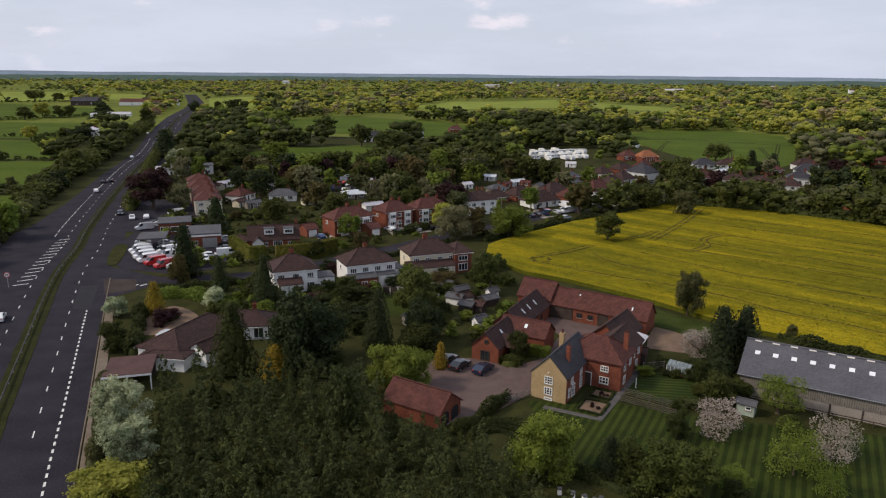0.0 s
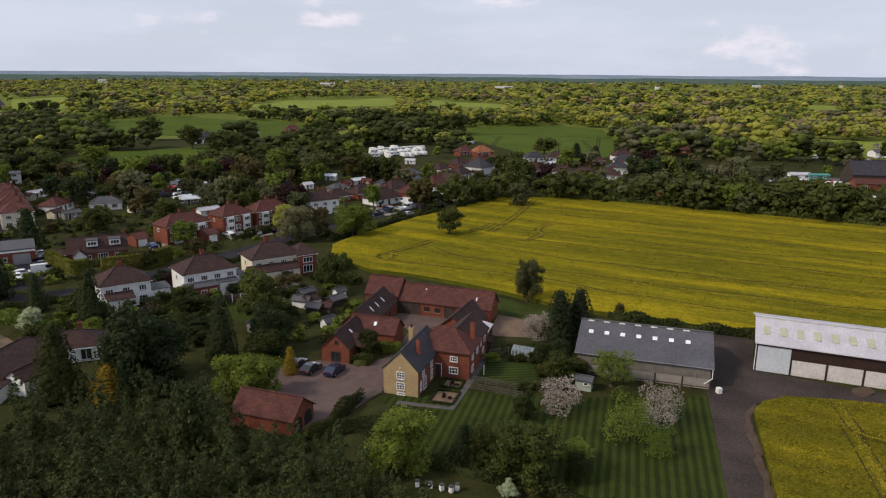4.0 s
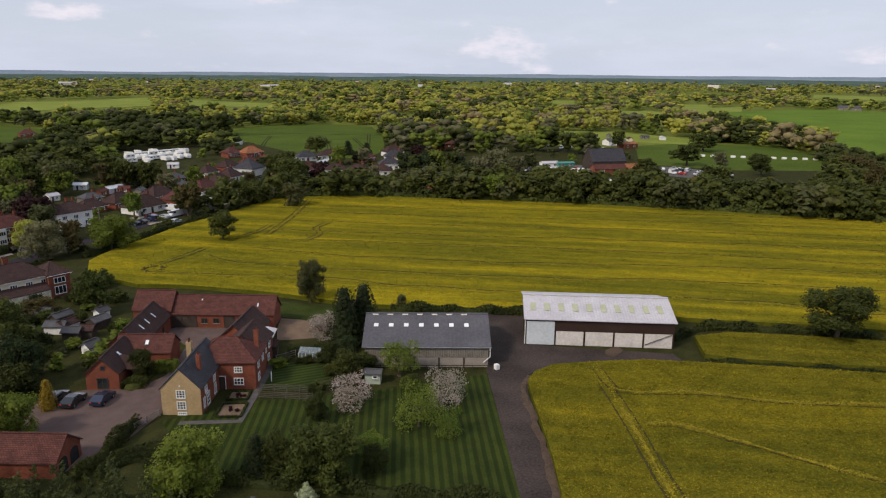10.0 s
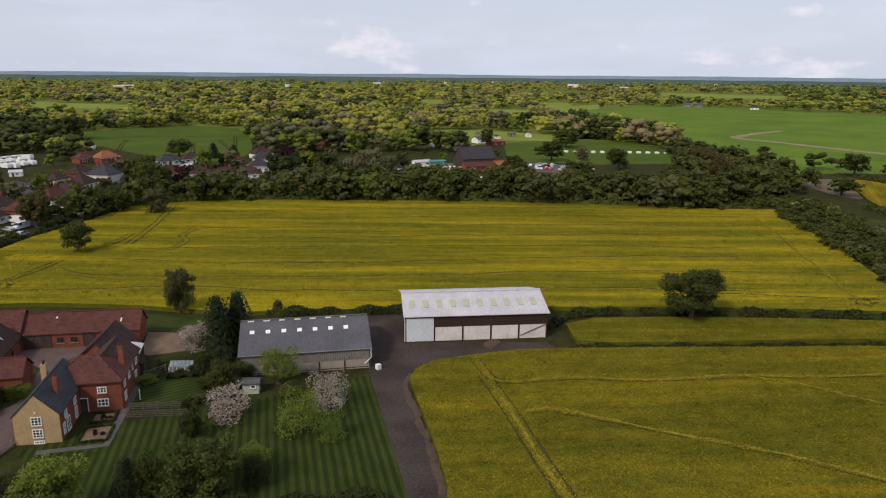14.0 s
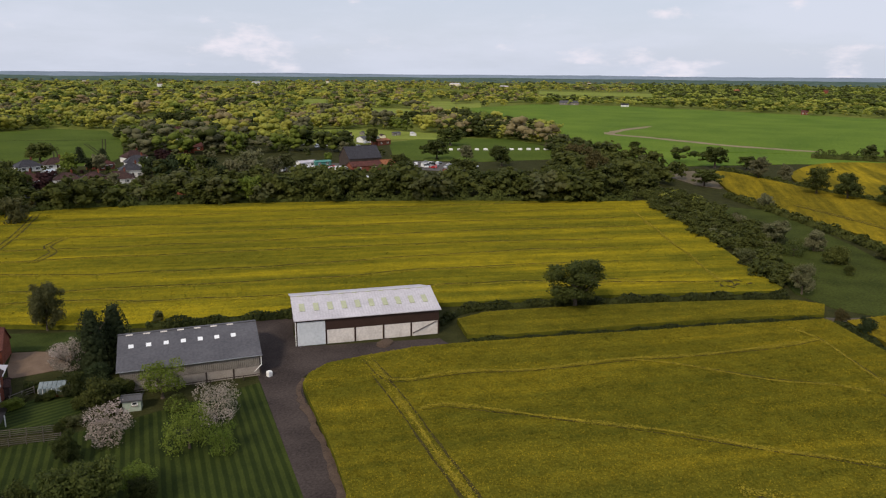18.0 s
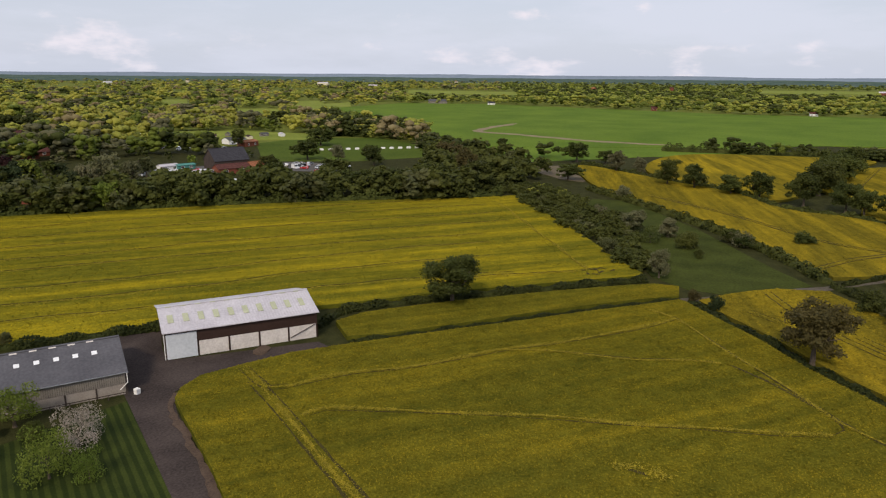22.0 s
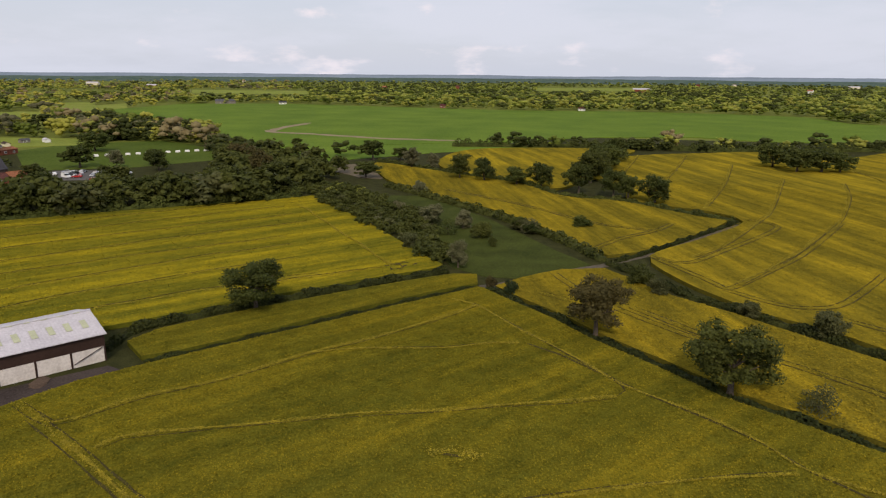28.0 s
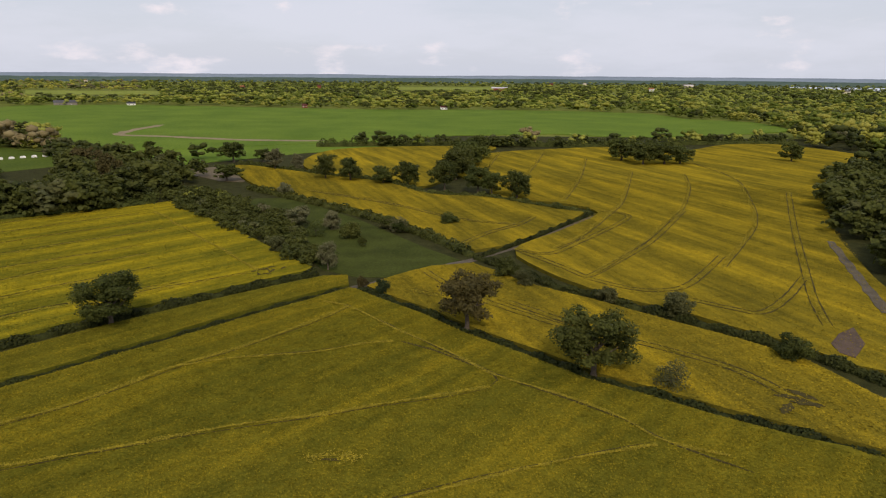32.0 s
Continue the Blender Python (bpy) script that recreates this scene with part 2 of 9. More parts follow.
surface("sheet_green", (0.05, 0.20, 0.17), (0.08, 0.27, 0.23), 0.5, 0.6, bump=0.05)
surface("path_tarmac", (0.13, 0.10, 0.075), (0.20, 0.16, 0.12), 0.5, 0.95, bump=0.3)
surface("black_rubber", (0.012, 0.012, 0.012), (0.022, 0.022, 0.022), 3.0, 0.9)
surface("tarmac_patch", (0.008, 0.008, 0.010), (0.015, 0.015, 0.018), 0.5, 0.85, fine=20)
surface("red_paint", (0.45, 0.03, 0.03), (0.55, 0.05, 0.045), 0.5, 0.35, bump=0)
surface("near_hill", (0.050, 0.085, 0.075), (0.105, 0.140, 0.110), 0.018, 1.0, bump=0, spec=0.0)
# distance haze is put into this colour as pale blue
surface("hazed_hill", (0.165, 0.212, 0.262), (0.225, 0.275, 0.330), 0.004, 1.0, bump=0, spec=0.0)
tile_mat("brick", (0.195, 0.056, 0.034), (0.290, 0.096, 0.058), (0.75, 0.7, 0.62), 0.225, 0.075, 0.9, 0.010)
tile_mat("red_tiles", (0.098, 0.034, 0.028), (0.175, 0.064, 0.050), (0.35, 0.35, 0.35), 0.33, 0.26, 0.85, 0.03)
tile_mat("orange_tiles", (0.34, 0.12, 0.055), (0.46, 0.19, 0.09), (0.4, 0.4, 0.4), 0.33, 0.26, 0.85, 0.03)
tile_mat("brown_tiles", (0.050, 0.027, 0.025), (0.095, 0.050, 0.043), (0.35, 0.35, 0.35), 0.33, 0.28, 0.85, 0.03)
tile_mat("slate", (0.036, 0.035, 0.042), (0.070, 0.067, 0.077), (0.4, 0.4, 0.4), 0.3, 0.24, 0.6, 0.02)
for _n, _c in {"car_white": (0.75, 0.76, 0.77), "car_silver": (0.42, 0.44, 0.46), "car_black": (0.012, 0.013, 0.016), "car_blue": (0.018, 0.045, 0.12),
               "car_red": (0.42, 0.02, 0.02), "car_navy": (0.012, 0.022, 0.05)}.items():
    _m = surface(_n, tuple(v * 0.9 for v in _c), tuple(min(1, v * 1.08) for v in _c), 0.8, 0.25, bump=0, spec=0.5)
    _m.node_tree.nodes["Principled BSDF"].inputs["Coat Weight"].default_value = 0.6
_g = surface("window_glass", (0.012, 0.015, 0.018), (0.03, 0.035, 0.04), 0.8, 0.06, bump=0, spec=0.6)
_g = surface("greenhouse_glass", (0.10, 0.13, 0.14), (0.22, 0.26, 0.27), 0.8, 0.08, bump=0, spec=0.6)
LEAF = {  # species: dark, light
    "oak": ((0.034, 0.047, 0.010), (0.104, 0.120, 0.025)),
    "young_oak": ((0.205, 0.226, 0.032), (0.440, 0.435, 0.085)),
    "bronze": ((0.058, 0.052, 0.018), (0.135, 0.108, 0.036)),
    "beech_green": ((0.085, 0.125, 0.016), (0.200, 0.250, 0.040)),
    "conifer": ((0.018, 0.030, 0.011), (0.052, 0.070, 0.024)),
    "hawthorn": ((0.048, 0.058, 0.019), (0.124, 0.127, 0.048)),
    "willow": ((0.110, 0.115, 0.050), (0.210, 0.205, 0.105)),
    # spring and summer are lightened to carry far sunlight in the leaf colour
    "spring": ((0.290, 0.310, 0.044), (0.580, 0.565, 0.105)),
    "bud": ((0.200, 0.155, 0.070), (0.350, 0.290, 0.150)),
    "summer": ((0.190, 0.222, 0.038), (0.415, 0.425, 0.082)),
    "blossom": ((0.12, 0.11, 0.07), (0.52, 0.44, 0.39)),
    "may": ((0.07, 0.11, 0.03), (0.62, 0.67, 0.44)),
    "golden": ((0.16, 0.12, 0.014), (0.36, 0.265, 0.028)),
    "copper": ((0.026, 0.012, 0.014), (0.070, 0.028, 0.028)),
    # hedge green is set darker to take in shadow along the ditches
    "hedge": ((0.020, 0.029, 0.008), (0.066, 0.078, 0.017)),
    "golden_hedge": ((0.065, 0.075, 0.012), (0.190, 0.180, 0.026)),
    "plantation": ((0.034, 0.048, 0.016), (0.110, 0.126, 0.038)),
}
for _n, (_a, _b) in LEAF.items():
    surface("leaf_" + _n, _a, _b, 0.16, 0.75, fine=14, bump=0, spread=0.35, spec=0.2, trans=0.4)
RAPE = {"big": ((0.066, 0.074, 0.010), (0.118, 0.120, 0.015), (0.44, 0.332, 0.016), 0.88, -41.0, 7.0), "near": ((0.056, 0.060, 0.009), (0.110, 0.109, 0.014), (0.37, 0.272, 0.018), 0.66, -38.0, 8.0),
        "far": ((0.070, 0.064, 0.011), (0.132, 0.112, 0.016), (0.42, 0.300, 0.020), 0.92, 20.0, 9.0)}
for _n, _v in RAPE.items():
    crop_mat("rape_" + _n, *_v)
    crop_mat("tuft_" + _n, *_v, loose=True)
surface("bloom", (0.15, 0.130, 0.016), (0.38, 0.295, 0.024), 0.9, 0.9, fine=5, bump=0.8, spec=0.1)
surface("stalks", (0.036, 0.030, 0.010), (0.076, 0.062, 0.016), 1.2, 0.95, fine=5, bump=0.8, spec=0.1)


def stripe_mat(name, dark, light, angle, width):
    """Mown grass in alternating bands."""
    m = surface(name, dark, light, 0.3, 0.95, fine=14, bump=0.5, spec=0.1)
    nt = m.node_tree
    b = nt.nodes["Principled BSDF"]
    base = b.inputs["Base Color"].links[0].from_socket
    geo = nt.nodes.new("ShaderNodeNewGeometry")
    mp = nt.nodes.new("ShaderNodeMapping")
    mp.inputs["Rotation"].default_value = (0, 0, -radians(angle))
    nt.links.new(geo.outputs["Position"], mp.inputs[0])
    wv = nt.nodes.new("ShaderNodeTexWave")
    wv.bands_direction = "Y"
    wv.inputs["Scale"].default_value = 0.314 / width
    wv.inputs["Distortion"].default_value = 0.6
    nt.links.new(mp.outputs[0], wv.inputs["Vector"])
    r = ramp_node(nt, [(0.35, (0.62, 0.66, 0.62)), (0.65, (1.18, 1.12, 1.05))])
    nt.links.new(wv.outputs[0], r.inputs[0])
    mix = nt.nodes.new("ShaderNodeMix")
    mix.data_type, mix.blend_type = "RGBA", "MULTIPLY"
    mix.inputs[0].default_value = 1.0
    nt.links.new(base, mix.inputs[6])
    nt.links.new(r.outputs[0], mix.inputs[7])
    nt.links.new(mix.outputs[2], b.inputs["Base Color"])


stripe_mat("lawn_stripes", (0.020, 0.031, 0.006), (0.040, 0.056, 0.010), 62.0, 1.15)
stripe_mat("lawn_stripes_b", (0.022, 0.036, 0.008), (0.042, 0.060, 0.012), -8.0, 1.0)

# ---- building tools ----
CACHE = {}


def mesh_of(name, verts, faces, mat, uvscale=True):
    """A mesh from vertices and faces, with coordinates in metres laid on each face along its own level direction."""
    me = bpy.data.meshes.new(name)
    me.from_pydata([tuple(v) for v in verts], [], faces)
    me.update()
    lay = me.uv_layers.new(name="uv")
    for p in me.polygons:
        n = p.normal
        u = Vector((-n.y, n.x, 0))
        u = u.normalized() if u.length > 0.05 else Vector((1, 0, 0))
        v = n.cross(u)
        for li in p.loop_indices:
            c = me.vertices[me.loops[li].vertex_index].co
            lay.data[li].uv = (c.dot(u), c.dot(v))
    me.materials.append(MATS[mat])
    return me


def put(name, me, parent=None, loc=(0, 0, 0), rz=0.0, label="", scale=None, rot=None):
    ob = new(name, me)
    ob.parent = parent
    ob.location = loc
    ob.rotation_euler = rot if rot else (0, 0, radians(rz))
    if scale:
        ob.scale = scale
    if label:
        ob["label"] = label
    return ob


def empty(name, x, y, z=0.0, rz=0.0):
    ob = new(name)
    ob.empty_display_size = 0.5
    ob.location, ob.rotation_euler = (x, y, z), (0, 0, radians(rz))
    return ob


BOXF = [(0, 3, 2, 1), (4, 5, 6, 7), (0, 1, 5, 4), (1, 2, 6, 5), (2, 3, 7, 6), (3, 0, 4, 7)]


def box_mesh(sx, sy, sz, mat, bevel=0.0):
    """A block centred in x and y, its foot at z = 0, with its top edges eased."""
    key = ("box", round(sx, 3), round(sy, 3), round(sz, 3), mat, bevel)
    if key not in CACHE:
        a, b = sx / 2, sy / 2
        if bevel:
            e = bevel
            v = [(-a, -b, 0), (a, -b, 0), (a, b, 0), (-a, b, 0), (-a, -b, sz - e), (a, -b, sz - e), (a, b, sz - e), (-a, b, sz - e),
                 (-a + e, -b + e, sz), (a - e, -b + e, sz), (a - e, b - e, sz), (-a + e, b - e, sz)]
            f = [(0, 3, 2, 1), (8, 9, 10, 11)] + [(i, (i + 1) % 4, (i + 1) % 4 + 4, i + 4) for i in range(4)] + [(i + 4, (i + 1) % 4 + 4, (i + 1) % 4 + 8, i + 8) for i in range(4)]
        else:
            v = [(-a, -b, 0), (a, -b, 0), (a, b, 0), (-a, b, 0), (-a, -b, sz), (a, -b, sz), (a, b, sz), (-a, b, sz)]
            f = BOXF
        CACHE[key] = mesh_of("block", v, f, mat)
    return CACHE[key]


def box(name, parent, x, y, z, sx, sy, sz, mat, rz=0.0, label="", bevel=0.0):
    return put(name, box_mesh(sx, sy, sz, mat, bevel), parent, (x, y, z), rz, label)


def slab(name, poly, z0, z1, mat, kind="structure", label="", category="", parent=None):
    """A flat-topped sheet over a polygon of the plan, with upright edges."""
    a = sum(p[0] * q[1] - q[0] * p[1] for p, q in zip(poly, poly[1:] + poly[:1]))
    if a < 0:
        poly = poly[::-1]
    n = len(poly)
    v = [(x, y, z0) for x, y in poly] + [(x, y, z1) for x, y in poly]
    f = [tuple(range(n, 2 * n))] + [(i, (i + 1) % n, (i + 1) % n + n, i + n) for i in range(n)]
    ob = put(name, mesh_of(name, v, f, mat), parent)
    if kind:
        tagged(ob, label, category, kind=kind)
    return ob


def smooth_line(pts, step=3.0, closed=False):
    """Points along a curve through pts (Catmull-Rom)."""
    p = [Vector((*q, 0)) for q in pts]
    n = len(p)
    out = []
    for i in range(n if closed else n - 1):
        if closed:
            a, b, c, d = p[i - 1], p[i], p[(i + 1) % n], p[(i + 2) % n]
        else:
            a, b, c, d = p[max(i - 1, 0)], p[i], p[i + 1], p[min(i + 2, n - 1)]
        k = max(1, int((c - b).length / step))
        for j in range(k):
            t = j / k
            out.append(0.5 * ((2 * b) + (c - a) * t + (2 * a - 5 * b + 4 * c - d) * t * t + (3 * b - a - 3 * c + d) * t ** 3))
    if not closed:
        out.append(p[-1])
    return [(q.x, q.y) for q in out]


def ribbon(name, pts, width, z, mat, wobble=0.0, thick=0.05, step=3.0, rng=None, kind="structure", label="", category="", parent=None, smooth=True, taper=0.0):
    """A strip of ground of a given width along a line, with uneven edges if wobble."""
    line = smooth_line(pts, step) if smooth else pts
    rng = rng or random.Random(len(pts))
    v, f = [], []
    for i, (x, y) in enumerate(line):
        a, b = line[max(i - 1, 0)], line[min(i + 1, len(line) - 1)]
        d = Vector((b[0] - a[0], b[1] - a[1])).normalized()
        end = min(i, len(line) - 1 - i)
        k = min(1.0, (end + 0.4) / taper) if taper else 1.0
        w1, w2 = (width / 2 * k * (1 + rng.uniform(-wobble, wobble)) for _ in (0, 1))
        v += [(x - d.y * w1, y + d.x * w1, z), (x + d.y * w2, y - d.x * w2, z), (x - d.y * w1, y + d.x * w1, z - thick), (x + d.y * w2, y - d.x * w2, z - thick)]
        if i:
            o = 4 * i
            f += [(o - 4, o - 3, o + 1, o), (o - 2, o - 4, o, o + 2), (o - 3, o - 1, o + 3, o + 1)]
    ob = put(name, mesh_of(name, v, f, mat), parent)
    if kind:
        tagged(ob, label, category, kind=kind)
    return ob


def beside(line, off):
    """The line moved sideways; positive is to the west (left, looking north)."""
    out = []
    for i, (x, y) in enumerate(line):
        a, b = line[max(i - 1, 0)], line[min(i + 1, len(line) - 1)]
        d = Vector((b[0] - a[0], b[1] - a[1])).normalized()
        out.append((x - d.y * off, y + d.x * off))
    return out


def inside(poly, x, y):
    c = False
    for (x1, y1), (x2, y2) in zip(poly, poly[1:] + poly[:1]):
        if (y1 > y) != (y2 > y) and x < (x2 - x1) * (y - y1) / (y2 - y1) + x1:
            c = not c
    return c


def line_gap(line, x, y):
    best = 1e9
    for (x1, y1), (x2, y2) in zip(line, line[1:]):
        dx, dy = x2 - x1, y2 - y1
        t = max(0, min(1, ((x - x1) * dx + (y - y1) * dy) / (dx * dx + dy * dy + 1e-9)))
        best = min(best, math.hypot(x - x1 - t * dx, y - y1 - t * dy))
    return best


# ---- foliage ----
def icosphere():
    bm = bmesh.new()
    bmesh.ops.create_icosphere(bm, subdivisions=1, radius=1)
    v = np.array([q.co[:] for q in bm.verts])
    f = np.array([[w.index for w in q.verts] for q in bm.faces])
    bm.free()
    return v, f


ICO_V, ICO_F = icosphere()


def lobes_of(rng, shape, n, clumps=True):
    """Lobes (centre, radii) of a crown that fills x, y in -0.5..0.5 and z in 0..1. Large crowns carry small clumps of twigs round each main lobe."""
    if clumps and n >= 24 and shape in ("round", "tall", "bush"):
        out = []
        for cx, cy, cz, r, _, rz in lobes_of(rng, shape, n // 3, False):
            for k in range(3):
                d = Vector((rng.gauss(0, 1), rng.gauss(0, 1), rng.gauss(0.15, 0.8))).normalized() * rng.uniform(0.35, 1.15)
                q = r * rng.uniform(0.50, 0.92)
                out.append((cx + d.x * r, cy + d.y * r, cz + d.z * rz, q, q, q * rng.uniform(0.6, 0.9)))
        return np.array(out)
    out = []
    for i in range(n):
        if shape == "round":      # broad oak-like head
            a, k = rng.uniform(0, 6.283), math.sqrt(rng.random())
            z = rng.uniform(0.31, 0.88)
            reach = 0.40 * math.sqrt(max(0.05, 1 - ((z - 0.50) / 0.46) ** 2)) * rng.uniform(0.8, 1.1)
            r = rng.uniform(0.09, 0.15)
            out.append((k * reach * math.cos(a), k * reach * math.sin(a), z, r, r, r * rng.uniform(0.65, 0.9)))
        elif shape == "tall":     # poplar, ash
            a, k, z = rng.uniform(0, 6.283), math.sqrt(rng.random()), rng.uniform(0.2, 0.86)
            reach = 0.26 * math.sqrt(max(0.1, 1 - ((z - 0.45) / 0.5) ** 2))
            r = rng.uniform(0.08, 0.17)
            out.append((k * reach * math.cos(a), k * reach * math.sin(a), z, r, r, r * 0.6))
        elif shape == "spire":    # close-grown young tree with a pointed top
            z = (i + 0.5) / n * 0.95
            a, k = rng.uniform(0, 6.283), math.sqrt(rng.random())
            reach = 0.40 * (1 - z) ** 0.85
            r = 0.030 + 0.080 * (1 - z)
            out.append((k * reach * math.cos(a), k * reach * math.sin(a), z, r, r, r * 0.7))
        elif shape == "cone":     # cypress, fir
            z = (i + 0.5) / n * 0.93
            reach = 0.40 * (1 - z) ** 0.8 + 0.03
            a = i * 2.4 + rng.uniform(-0.4, 0.4)
            r = 0.10 + 0.15 * (1 - z)
            out.append((reach * 0.55 * math.cos(a), reach * 0.55 * math.sin(a), z + 0.05, r, r, r * 0.55))
        else:                     # bush, from the ground up
            a, k, z = rng.uniform(0, 6.283), math.sqrt(rng.random()), rng.uniform(0.1, 0.72)
            reach = 0.34 * math.sqrt(max(0.1, 1 - ((z - 0.3) / 0.6) ** 2))
            r = rng.uniform(0.09, 0.20)
            out.append((k * reach * math.cos(a), k * reach * math.sin(a), z, r, r, r * 0.9))
    return np.array(out)


def crown_arrays(seed, shape, nlobes, nleaf, size, aspect=1.0, core=0.78, fat=1.0):
    """Vertices and quads/triangles of a crown: sprays of leaf on the lobes' outsides, with a darker inner mass that stops the view through."""
    rng = random.Random(seed)
    npr = np.random.RandomState(seed)
    lb = lobes_of(rng, shape, nlobes)
    lb[:, 3:] *= fat
    which = npr.choice(len(lb), nleaf * 2, p=(lb[:, 3] ** 2) / (lb[:, 3] ** 2).sum())
    d = npr.normal(size=(nleaf * 2, 3))
    d /= np.linalg.norm(d, axis=1)[:, None]
    c, r = lb[which, :3], lb[which, 3:]
    pos = c + d * r * npr.uniform(0.55, 1.30, (nleaf * 2, 1))
    # keep what no other lobe hides
    deep = np.zeros(len(pos), bool)
    for k in range(len(lb)):
        q = (((pos - lb[k, :3]) / (lb[k, 3:] * 0.86)) ** 2).sum(1)
        deep |= (q < 1) & (which != k)
    ok = np.where(~deep)[0][:nleaf]
    pos, d = pos[ok], d[ok]
    n = d * 0.7 + np.array([0, 0, 0.35]) + npr.normal(scale=0.6, size=d.shape)
    n /= np.linalg.norm(n, axis=1)[:, None]
    t = np.cross(n, npr.normal(size=n.shape))
    t /= np.linalg.norm(t, axis=1)[:, None]
    b = np.cross(n, t)
    s = size * npr.uniform(0.55, 1.35, (len(pos), 1))
    zs = np.array([1, 1, aspect])
    corners = [pos + (t * s * 0.6) * zs, pos + (b * s * 0.5 - n * s * 0.15) * zs, pos - (t * s * 0.6) * zs, pos - (b * s * 0.5 + n * s * 0.12) * zs]
    V = np.stack(corners, 1).reshape(-1, 3)
    Q = np.arange(len(V)).reshape(-1, 4)
    cv, ct = [], []
    for k in range(len(lb)):
        jit = npr.uniform(0.8, 1.05, (len(ICO_V), 1))
        ct.append(ICO_F + len(V) + k * len(ICO_V))
        cv.append(lb[k, :3] + ICO_V * jit * lb[k, 3:] * core)
    if core:
        V = np.concatenate([V] + cv)
        T = np.concatenate(ct)
    else:
        T = np.zeros((0, 3), int)
    return V, Q, T


def fast_mesh(name, V, Q, T, mat):
    me = bpy.data.meshes.new(name)
    nq, nt_ = len(Q), len(T)
    me.vertices.add(len(V))
    me.vertices.foreach_set("co", np.asarray(V, np.float32).ravel())
    me.loops.add(nq * 4 + nt_ * 3)
    me.loops.foreach_set("vertex_index", np.concatenate([np.asarray(Q).ravel(), np.asarray(T).ravel()]).astype(np.int32))
    me.polygons.add(nq + nt_)
    me.polygons.foreach_set("loop_start", np.concatenate([np.arange(nq) * 4, nq * 4 + np.arange(nt_) * 3]).astype(np.int32))
    me.update(calc_edges=True)
    me.validate()
    me.materials.append(MATS[mat])
    return me


def limb_tube(bm, a, b, ra, rb, sides=6):
    d = (Vector(b) - Vector(a))
    q = d.to_track_quat("Z", "Y")
    ring = []
    for c, r in ((a, ra), (b, rb)):
        ring.append([bm.verts.new(Vector(c) + q @ Vector((r * math.cos(k * 6.2832 / sides), r * math.sin(k * 6.2832 / sides), 0))) for k in range(sides)])
    for k in range(sides):
        bm.faces.new((ring[0][k], ring[0][(k + 1) % sides], ring[1][(k + 1) % sides], ring[1][k]))


def trunk_mesh(seed, shape):
    key = ("trunk", seed, shape)
    if key in CACHE:
        return CACHE[key]
    rng = random.Random(seed)
    bm = bmesh.new()
    top = {"round": 0.45, "tall": 0.7, "cone": 0.85, "spire": 0.8, "bush": 0.35}[shape]
    w = {"round": 0.035, "tall": 0.035, "cone": 0.035, "spire": 0.03, "bush": 0.02}[shape]
    limb_tube(bm, (0, 0, 0), (0, 0, 0.06), w * 1.5, w, 8)
    limb_tube(bm, (0, 0, 0.06), (0.01, 0.0, top), w, w * 0.5, 8)
    for k in range(7 if shape in ("round", "tall") else 4):
        a = k * 2.4 + rng.uniform(-0.4, 0.4)
        z = top * rng.uniform(0.35, 0.9)
        mid = (0.14 * math.cos(a), 0.14 * math.sin(a), z + 0.14)
        end = (0.30 * math.cos(a + 0.3), 0.30 * math.sin(a + 0.3), min(0.85, z + rng.uniform(0.2, 0.4)))
        limb_tube(bm, (0, 0, z), mid, w * 0.5, w * 0.3, 5)
        limb_tube(bm, mid, end, w * 0.3, w * 0.1, 5)
    me = bpy.data.meshes.new("trunk")
    bm.to_mesh(me)
    bm.free()
    me.materials.append(MATS["bark"])
    CACHE[key] = me
    return me


def crown_mesh(seed, shape, species, leaves, size, core=0.70, nlobes=108):
    key = ("crown", seed, shape, species, leaves)
    if key not in CACHE:
        V, Q, T = crown_arrays(seed, shape, nlobes, leaves, size, core=core)
        CACHE[key] = fast_mesh("crown", V, Q, T, "leaf_" + species)
    return CACHE[key]


TREE_RNG = random.Random(11)
TREE_WORDS = {"oak": "broad green oak tree with a rounded crown", "young_oak": "yellow-green spring tree in fresh leaf", "bronze": "bronze-brown tree coming into leaf",
              "beech_green": "bright green leafy tree with a full crown", "conifer": "dark green conifer with dense foliage", "hawthorn": "dull green hawthorn bush",
              "willow": "grey-green willow with a loose crown", "blossom": "fruit tree covered in pale pink blossom", "may": "hawthorn tree white with may blossom",
              "golden": "golden yellow ornamental conifer", "copper": "dark purple copper beech tree", "hedge": "small leafy green garden shrub", "plantation": "dark green young plantation tree"}


def tree(x, y, h, w, species, shape="round", near=2, label="", name="tree", group="", z=0.0, bare=False):
    """A tree h high and w wide. near: 3 close by, 2 middle distance, 1 far."""
    seed = TREE_RNG.randrange(1, 5)
    leaves, size = {4: (8500, 0.027), 3: (3800, 0.038), 2: (1500, 0.060), 1: (520, 0.10)}[near]
    if bare:      # thin crown, with the sky and the limbs showing through
        leaves, core = int(leaves * 0.5), 0.0
    else:
        core = 0.62
    e = empty(name, x, y, z, TREE_RNG.uniform(0, 360))
    e.scale = (w, w, h)
    put("trunk", trunk_mesh(seed, shape), e)
    put("crown", crown_mesh(seed + (10 if bare else 0), shape, species, leaves, size, core), e)
    tagged(e, label or TREE_WORDS[species], "bush" if name in ("bush", "shrub") else "tree", group)
    return e


